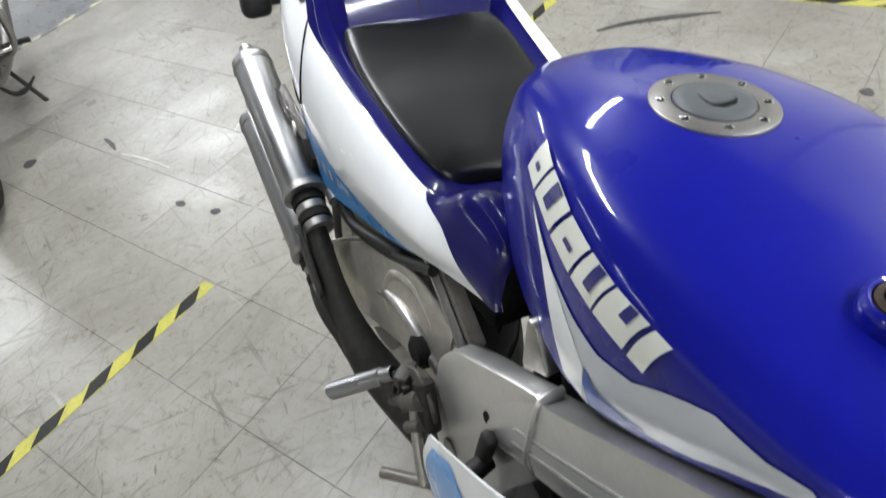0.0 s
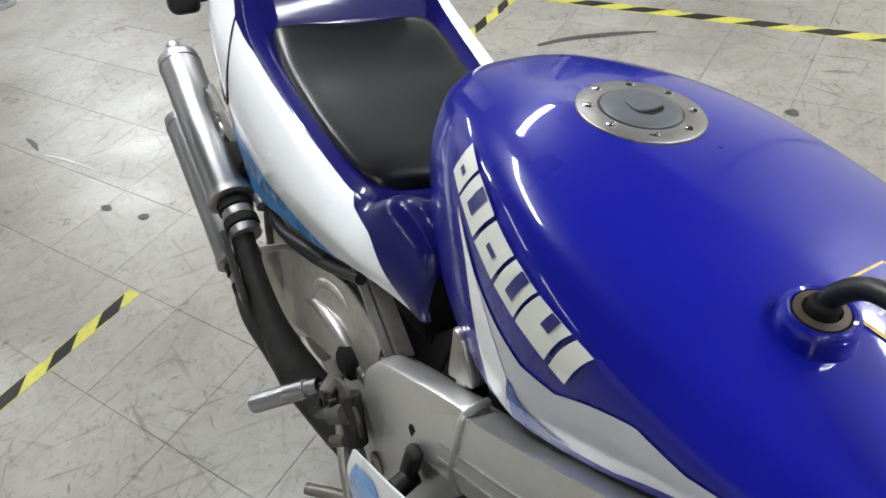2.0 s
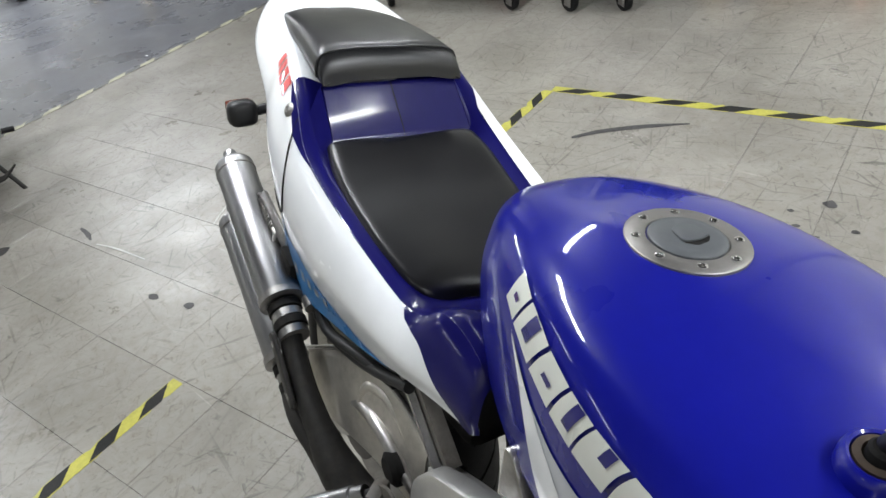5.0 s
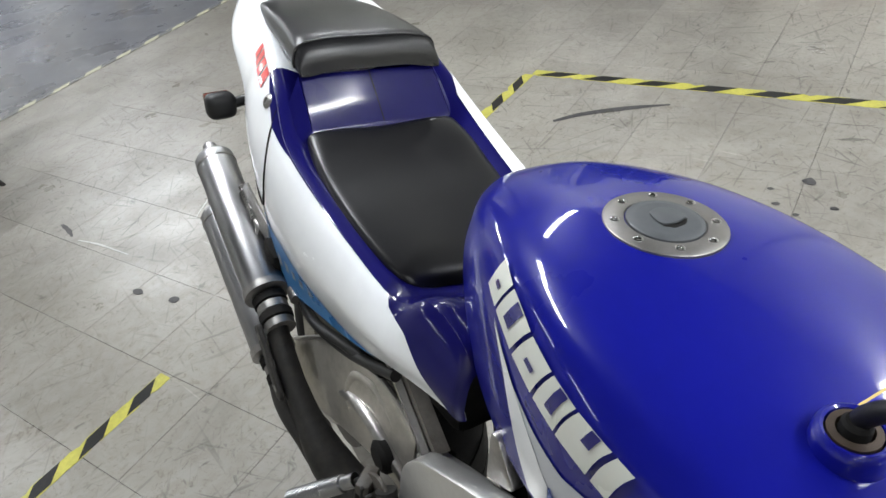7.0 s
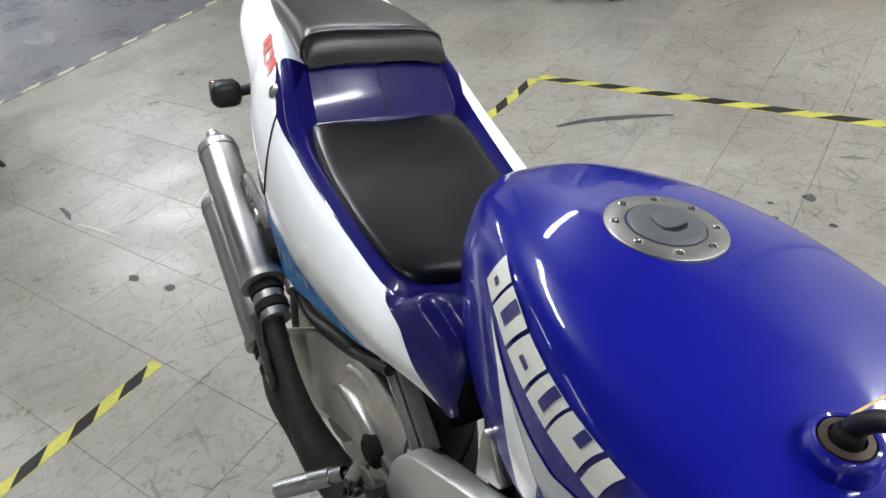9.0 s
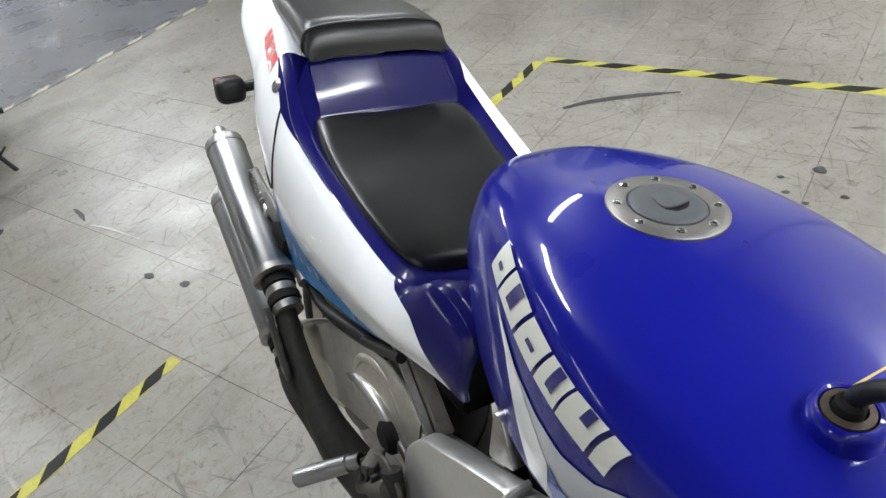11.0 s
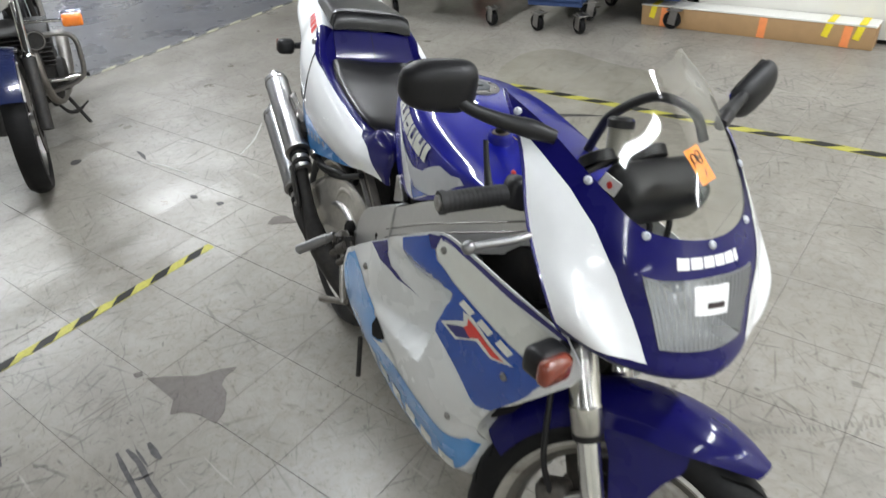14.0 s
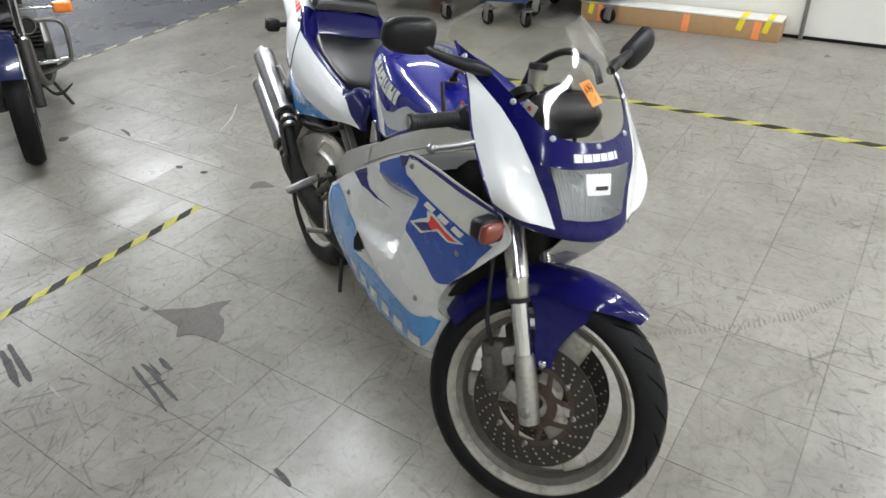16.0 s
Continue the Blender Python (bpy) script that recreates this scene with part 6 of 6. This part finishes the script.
ws.visible_shadow = False
st = SCR.at(0.535, 0.42)
q = SCR.normal(0.535, 0.42)
for nm, size, mat, off in (("paper_tag", (0.036, 0.055, 0.0006), ORANGE, 0.002),):
    b = block(size, (0, 0, 0), bevel=0)
    n = Vector(q) if q[0] > 0 else -Vector(q)
    b.transform(Matrix.Translation(Vector(st) - n * off) @ n.to_track_quat("Z", "Y").to_matrix().to_4x4() @ pose(0, 0, 0, 0, 0, 12))
    tag = part(nm, b, mat, bike, "orange paper tag with a number written on it", False)

M = Matrix.Translation(Vector(st) + n * 0.0006 - n * 0.0015) @ n.to_track_quat("Z", "Y").to_matrix().to_4x4() @ pose(0, 0, 0, 0, 0, 12)
for cx, cy, r in ((-0.007, 0.012, 0.0055), (0.006, 0.014, 0.0050), (0.005, 0.006, 0.0045)):
    ring = tube([(cx + r * math.cos(k * math.pi / 8), cy + 1.3 * r * math.sin(k * math.pi / 8), 0) for k in range(17)], 0.0008, bm=None, sides=5, smoothed=False, caps=False)
    ring.transform(M)
    part("pen_stroke", ring, INK, bike, smooth=False)
for bx, by, L, a in ((-0.012, 0.006, 0.014, 75), (0.002, -0.014, 0.013, 60)):
    b = block((L, 0.0018, 0.0004), (bx, by, 0), (0, 0, a), 0)
    b.transform(M)
    part("pen_stroke", b, INK, bike, smooth=False)
tagm = part("card_tag", block((0.030, 0.002, 0.024), (1.165, -0.078, 0.965), (0, 20, 25), 0.0005), PAPER, bike, "small white card tag", False)
part("tag_dot", lathe([(0, 0.006), (0.0015, 0.006), (0.0015, 0)], (1.166, -0.0795, 0.965), (0.42, -0.9, 0), 16), RED, tagm)

# cockpit
clu = part("instrument_pod", block((0.090, 0.175, 0.085), (1.146, 0.030, 0.936), (0, 30, 0), 0.030, seg=4), PLASTIC, bike, "black instrument pod")
for y, r in ((-0.050, 0.030), (0.040, 0.036)):
    part("dial", lathe([(0, r), (0.016, r), (0.018, r * 0.92), (0.012, r * 0.9), (0.012, 0)], (1.105, y, 0.968), (-0.65, 0, 0.76), 32), PLASTIC, clu)
part("screen_stay", tube([(0.90, 0.10, 0.90), (0.94, 0.082, 0.955), (0.975, 0.075, 1.0), (1.03, 0.105, 1.045), (1.075, 0.15, 1.032), (1.10, 0.165, 0.99)], 0.0085), PLASTIC, bike, "black rubber hose behind the screen")
for k, y in enumerate((-0.05, 0.02, 0.06)):
    part("cable", tube([(1.06, y, 0.90), (1.12, y * 1.4, 0.93), (1.17, y, 0.88), (1.16, y, 0.80)], 0.005), PLASTIC, bike)

# mirrors and front indicators
for s in (-1, 1):
    head = bmesh.new()
    bmesh.ops.create_uvsphere(head, u_segments=32, v_segments=20, radius=1)
    for v in head.verts:
        x, y, z = v.co
        f = lambda t, e: math.copysign(abs(t) ** e, t)
        v.co = Vector((0.034 * f(x, 0.9) if x > 0 else 0.006 * x, 0.064 * f(y, 0.62), 0.043 * f(z, 0.66) * (1 - 0.15 * s * y)))
    head.transform(pose(1.036 if s < 0 else 1.046, s * 0.304, 1.079 if s < 0 else 1.060, 0 if s < 0 else 40, 8, s * 14) @ Matrix.Scale(0.86, 4))
    mir = part("mirror", head, PLASTIC, bike, "black rear-view mirror")
    part("mirror_glass", plate(rounded([(-0.055, -0.034), (0.055, -0.034), (0.055, 0.034), (-0.055, 0.034)], 0.018), 0.002, pose(1.036 if s < 0 else 1.046, s * 0.304, 1.079 if s < 0 else 1.060, 0 if s < 0 else 40, 8, s * 14) @ Matrix.Scale(0.86, 4) @ Matrix(((0, 0, -1, -0.007), (1, 0, 0, 0), (0, 1, 0, 0), (0, 0, 0, 1))), 0), MIRROR, mir, "silvered mirror glass")
    part("mirror_arm", tube([(1.056, s * 0.285, 1.064), (1.070, s * 0.262, 1.052), (1.086, s * 0.226, 1.041), (1.106, s * 0.190, 1.034), (1.126, s * 0.160, 1.027)], [0.008, 0.009, 0.011, 0.014, 0.010], 24, 14), PLASTIC, mir, "black moulded mirror arm")
    wy, wz = (0.212, 0.758) if s < 0 else (0.150, 0.722)
    ind = part("front_indicator", block((0.045, 0.060, 0.046), (1.262 if s < 0 else 1.236, s * wy, wz), (0, 0, s * -10), 0.014, seg=3), PLASTIC, bike, "front indicator on a short black stalk")
    # left lens takes the brighter orange, its lit glow put into the colour
    part("lens", block((0.026, 0.056, 0.042), (1.286 if s < 0 else 1.260, s * (wy + 0.002), wz), (0, 0, s * -10), 0.012, seg=3), AMBER if s < 0 else AMBERLIT, ind, "amber lens")
    part("stalk", tube([(1.24, s * 0.15, wz), (1.258, s * 0.19, wz)], 0.012, smoothed=False), PLASTIC, ind)

mc0 = Vector((1.112, -0.030, 0.985))
res = part("fluid_reservoir", lathe([(0, 0.001), (0, 0.016), (0.040, 0.018), (0.042, 0.020), (0.053, 0.020), (0.056, 0.016), (0.056, 0)], mc0, (-0.2, 0.1, 1), 24), SMOKY, bike, "cloudy white brake fluid pot with a black lid")
part("lid", lathe([(0.0415, 0.0205), (0.0530, 0.0205), (0.0570, 0.0165), (0.0570, 0)], mc0, (-0.2, 0.1, 1), 24), PLASTIC, res)
part("reservoir_stay", tube([(1.112, -0.030, 0.987), (1.09, -0.05, 0.955), (1.06, -0.075, 0.93)], 0.005), STEEL, bike)
part("fairing_stay", tube([(0.946, -0.157, 0.956), (0.965, -0.160, 0.92), (0.990, -0.163, 0.880)], [0.0045, 0.005, 0.008], 12, 12), PLASTIC, bike, "black fairing stay")

bpy.context.view_layer.update()


# ---- the other motorcycles ----
def roadster(name, label, m, tank_mat, rim_mat, rim_label, full=True):
    """An older upright motorcycle: wheels, fork, engine with fins, pipes, bars."""
    t = thing(name, label, "motorcycle", m)

    def wheel2(nm, x, R, tw):
        w = part(nm, lathe([(-tw * 0.3, R - 0.075), (-tw * 0.48, R - 0.05), (-tw * 0.46, R - 0.02), (-tw * 0.22, R - 0.003), (0, R), (tw * 0.22, R - 0.003), (tw * 0.46, R - 0.02), (tw * 0.48, R - 0.05), (tw * 0.3, R - 0.075)], (0, 0, 0), (0, 1, 0), 56), RUBBER, t, "worn black tyre")
        w.matrix_basis = Matrix.Translation((x, 0, R))
        r = R - 0.07
        part("rim", lathe([(-tw * 0.34, r + 0.004), (-tw * 0.36, r - 0.006), (-tw * 0.12, r - 0.022), (tw * 0.12, r - 0.022), (tw * 0.36, r - 0.006), (tw * 0.34, r + 0.004)], (0, 0, 0), (0, 1, 0), 56, closed=True), rim_mat, w, rim_label)
        part("hub", lathe([(-0.05, 0.01), (-0.05, 0.06), (-0.02, 0.045), (0.02, 0.045), (0.05, 0.06), (0.05, 0.01)], (0, 0, 0), (0, 1, 0), 28), ALLOY, w)
        for k in range(18):
            a = 2 * math.pi * k / 18
            s = 1 if k % 2 else -1
            part("spoke", tube([(0.05 * math.cos(a), s * 0.03, 0.05 * math.sin(a)), ((r - 0.012) * math.cos(a + 0.12 * s), s * 0.008, (r - 0.012) * math.sin(a + 0.12 * s))], 0.0022, smoothed=False, sides=6), IRON, w)
        part("brake_disc", lathe([(0.055, 0.07), (0.055, 0.135), (0.060, 0.135), (0.060, 0.07)], (0, 0, 0), (0, 1, 0), 40, closed=True), DISC, w)
        return w

    wheel2("front_wheel", 1.40, 0.315, 0.10)
    wheel2("rear_wheel", 0.0, 0.310, 0.12)
    up = Vector((-0.46, 0, 0.89))
    for s in (-1, 1):
        a = Vector((1.40, s * 0.085, 0.315))
        leg = part("fork_leg", lathe([(-0.03, 0.012), (-0.03, 0.026), (0.30, 0.026), (0.31, 0.021), (0.31, 0.018), (0.62, 0.018)], a, up, 20), CHROME, t, "chrome fork leg with a dark lower")
        part("lower_leg", lathe([(-0.035, 0.012), (-0.035, 0.028), (0.29, 0.028), (0.30, 0.022)], a, up, 20), IRON, leg)
        part("header_pipe", tube([(0.98, s * 0.09, 0.56), (1.08, s * 0.10, 0.52), (1.08, s * 0.11, 0.40), (0.98, s * 0.13, 0.28), (0.80, s * 0.17, 0.24), (0.40, s * 0.2, 0.26), (-0.2, s * 0.2, 0.32)], [0.019, 0.019, 0.019, 0.019, 0.02, 0.035, 0.038], 60, 14), DIRTY, t, "dull dark exhaust pipe")
        part("foot_peg", tube([(0.66, s * 0.16, 0.30), (0.66, s * 0.31, 0.30)], 0.012, smoothed=False), RUBBER, t)
        ind = part("front_indicator", block((0.07, 0.09, 0.055), (1.15, s * 0.300, 0.70), bevel=0.012, seg=3), AMBERLIT, t, "orange indicator lens in a chrome bezel")
        part("stalk", tube([(1.13, s * 0.09, 0.70), (1.145, s * 0.27, 0.70)], 0.008, smoothed=False), CHROME, ind)
        part("bezel", block((0.04, 0.094, 0.060), (1.112, s * 0.300, 0.703), bevel=0.01), CHROME, ind)
        part("handlebar", tube([(1.02, s * 0.03, 1.00), (1.03, s * 0.12, 1.04), (0.98, s * 0.26, 1.08), (0.90, s * 0.38, 1.06)], 0.011), CHROME, t)
    part("crash_bar", tube([(1.03, 0.06, 0.60), (1.05, 0.22, 0.62), (1.05, 0.285, 0.59), (1.05, 0.295, 0.50), (1.04, 0.285, 0.41), (1.02, 0.22, 0.36), (1.0, 0.08, 0.32)], 0.0125, 60, 12), STEEL, t, "dull steel crash bar loop")
    part("crash_bar", tube([(1.03, -0.06, 0.60), (1.05, -0.22, 0.62), (1.05, -0.285, 0.59), (1.05, -0.295, 0.50), (1.04, -0.285, 0.41), (1.02, -0.22, 0.36), (1.0, -0.08, 0.32)], 0.0125, 60, 12), STEEL, t, "dull steel crash bar loop")
    eng = part("engine", block((0.42, 0.36, 0.22), (0.76, 0, 0.36), bevel=0.05, seg=3), IRON, t, "grimy black engine")
    for s in (-1, 1):
        part("engine_cover", lathe([(0, 0.085), (s * 0.03, 0.085), (s * 0.045, 0.07), (s * 0.045, 0.0)], (0.88, s * 0.17, 0.38), (0, 1, 0), 32), IRON, eng, "round black engine cover")
    for k in range(8):
        part("fin", block((0.24, 0.36, 0.007), (0.86, 0, 0.47 + 0.022 * k), (0, 8, 0), 0.003, seg=1), IRON, eng)
    part("mudguard", lathe([(-0.055, 0.325), (-0.045, 0.338), (0, 0.345), (0.045, 0.338), (0.055, 0.325)], (1.40, 0, 0.315), (0, 1, 0), 32, arc=(-2.3, -0.6)), NIGHT, t, "dark blue front mudguard")
    tk = Sheet(across([(0.48, 0.10, 0.80, 0.83, 0.86, 0.87), (0.58, 0.14, 0.78, 0.85, 0.91, 0.93), (0.78, 0.155, 0.77, 0.86, 0.94, 0.965), (0.95, 0.14, 0.78, 0.86, 0.94, 0.96), (1.04, 0.08, 0.82, 0.86, 0.90, 0.92)],
                      lambda x, w, zb, zm, zs, zt: [(x, -w * 0.8, zb), (x, -w, zm), (x, -w * 0.8, zs), (x, -w * 0.4, zt), (x, 0, zt)]))
    part("fuel_tank", tk.mesh(28, 24, 0.004), tank_mat, t, "dark glossy fuel tank")
    part("saddle", block((0.62, 0.25, 0.09), (0.18, 0, 0.80), bevel=0.035, seg=3), VINYL, t, "black dual saddle")
    for s in (-1, 1):
        part("frame_tube", tube([(1.05, s * 0.03, 0.80), (1.0, s * 0.10, 0.55), (0.96, s * 0.12, 0.26), (0.55, s * 0.13, 0.22), (0.40, s * 0.12, 0.45), (0.42, s * 0.10, 0.74)], 0.015, 40, 10), IRON, t)
        part("shock", tube([(0.02, s * 0.13, 0.34), (0.12, s * 0.13, 0.70)], 0.026, smoothed=False), CHROME, t)
        part("swing_arm", tube([(0.50, s * 0.11, 0.34), (0.0, s * 0.11, 0.31)], 0.02, smoothed=False), IRON, t)
    part("headlamp", lathe([(0, 0.001), (0, 0.085), (-0.02, 0.092), (-0.10, 0.08), (-0.13, 0.03), (-0.13, 0)], (1.25, 0, 0.86), (1, 0, 0), 36), CHROME, t, "round chrome headlamp")
    part("side_stand", tube([(0.62, 0.14, 0.24), (0.66, 0.26, 0.012)], 0.010, smoothed=False), IRON, t)
    part("kick_lever", tube([(0.80, 0.12, 0.205), (0.80, 0.165, 0.150), (0.80, 0.205, 0.148), (0.80, 0.235, 0.165), (0.80, 0.27, 0.195)], [0.007, 0.010, 0.012, 0.007, 0.004], 24, 10), IRON, t, "dull steel foot lever")
    part("horn", lathe([(0, 0.045), (0.012, 0.048), (0.018, 0.044), (0.016, 0.036), (0.010, 0.034), (0.010, 0)], (1.06, 0.115, 0.60), (0.9, 0.25, 0.1), 32), IRON, t, "round black horn with a steel rim")
    part("horn_rim", lathe([(0.016, 0.044), (0.020, 0.043), (0.020, 0.040), (0.016, 0.039)], (1.06, 0.115, 0.60), (0.9, 0.25, 0.1), 32, closed=True), STEEL, t)
    part("cross_bar", tube([(1.04, 0.05, 0.40), (1.05, 0.20, 0.40), (1.045, 0.275, 0.41)], 0.011, smoothed=False), CHROME, t)
    part("guard_edge", lathe([(-0.057, 0.322), (-0.057, 0.330), (-0.050, 0.336), (-0.048, 0.326)], (1.40, 0, 0.315), (0, 1, 0), 32, arc=(-2.3, -0.6), closed=True), CHROME, t, "bright mudguard edge trim")
    part("guard_edge", lathe([(0.057, 0.322), (0.057, 0.330), (0.050, 0.336), (0.048, 0.326)], (1.40, 0, 0.315), (0, 1, 0), 32, arc=(-2.3, -0.6), closed=True), CHROME, t, "bright mudguard edge trim")
    return t


# parked beside, facing the same way as the sports motorcycle
M2 = Matrix.Translation((-2.635, 3.24, 0)) @ Matrix.Rotation(math.atan2(ax.y, ax.x), 4, "Z") @ pose(0, 0, 0, -6, 0, 0)
roadster("motorcycle", "dark blue older roadster motorcycle with a steel crash bar", M2, NIGHT, STEEL, "dull spoked rim")
roadster("motorcycle", "distant motorcycle with gold wheels on the grey floor", ROOM @ pose(-7.16, 4.01, 0, 0, 0, -12), NIGHT, GOLD, "gold rim")
roadster("motorcycle", "distant dark motorcycle on the grey floor", ROOM @ pose(-8.56, 3.78, 0, 0, 0, -20), IRON, CHROME, "chrome rim")


# ---- floor tiles, the last ----
TS, GA, GB, GAP = 0.2925, 0.659, 1.065, 0.0005


def tile_mesh():
    bm = block((TS - 2 * GAP, TS - 2 * GAP, 0.004), (0, 0, -0.002), bevel=0.0006, seg=1)
    me = bpy.data.meshes.new("tile")
    bm.to_mesh(me)
    bm.free()
    me.materials.append(TILE)
    return me


shared = tile_mesh()
rest = bmesh.new()
spots = []
i0, i1 = math.floor((-4.05 - GA) / TS) + 1, math.ceil((A1 - GA) / TS)
j0, j1 = math.floor((B0 - GB) / TS), math.ceil((4.6 - GB) / TS)
for i in range(i0, i1):
    for j in range(j0, j1):
        spots.append((math.hypot(GA + TS * (i + 0.5) + 0.7, GB + TS * (j + 0.5) - 0.9), GA + TS * (i + 0.5), GB + TS * (j + 0.5)))
spots.sort()
for n, (_, a, b) in enumerate(spots):
    if n < 300:
        t = new("tile", shared)
        t.parent = floor
        t.location = (a, b, random.uniform(-0.0003, 0.0002))
    else:
        w = TS / 2 - GAP
        v = [rest.verts.new((a + x, b + y, random.uniform(-0.0003, 0.0))) for x, y in ((-w, -w), (w, -w), (w, w), (-w, w))]
        rest.faces.new(v)
ob = part("tile_field", rest, TILE, floor, "", False)
ob["kind"] = "stuff"
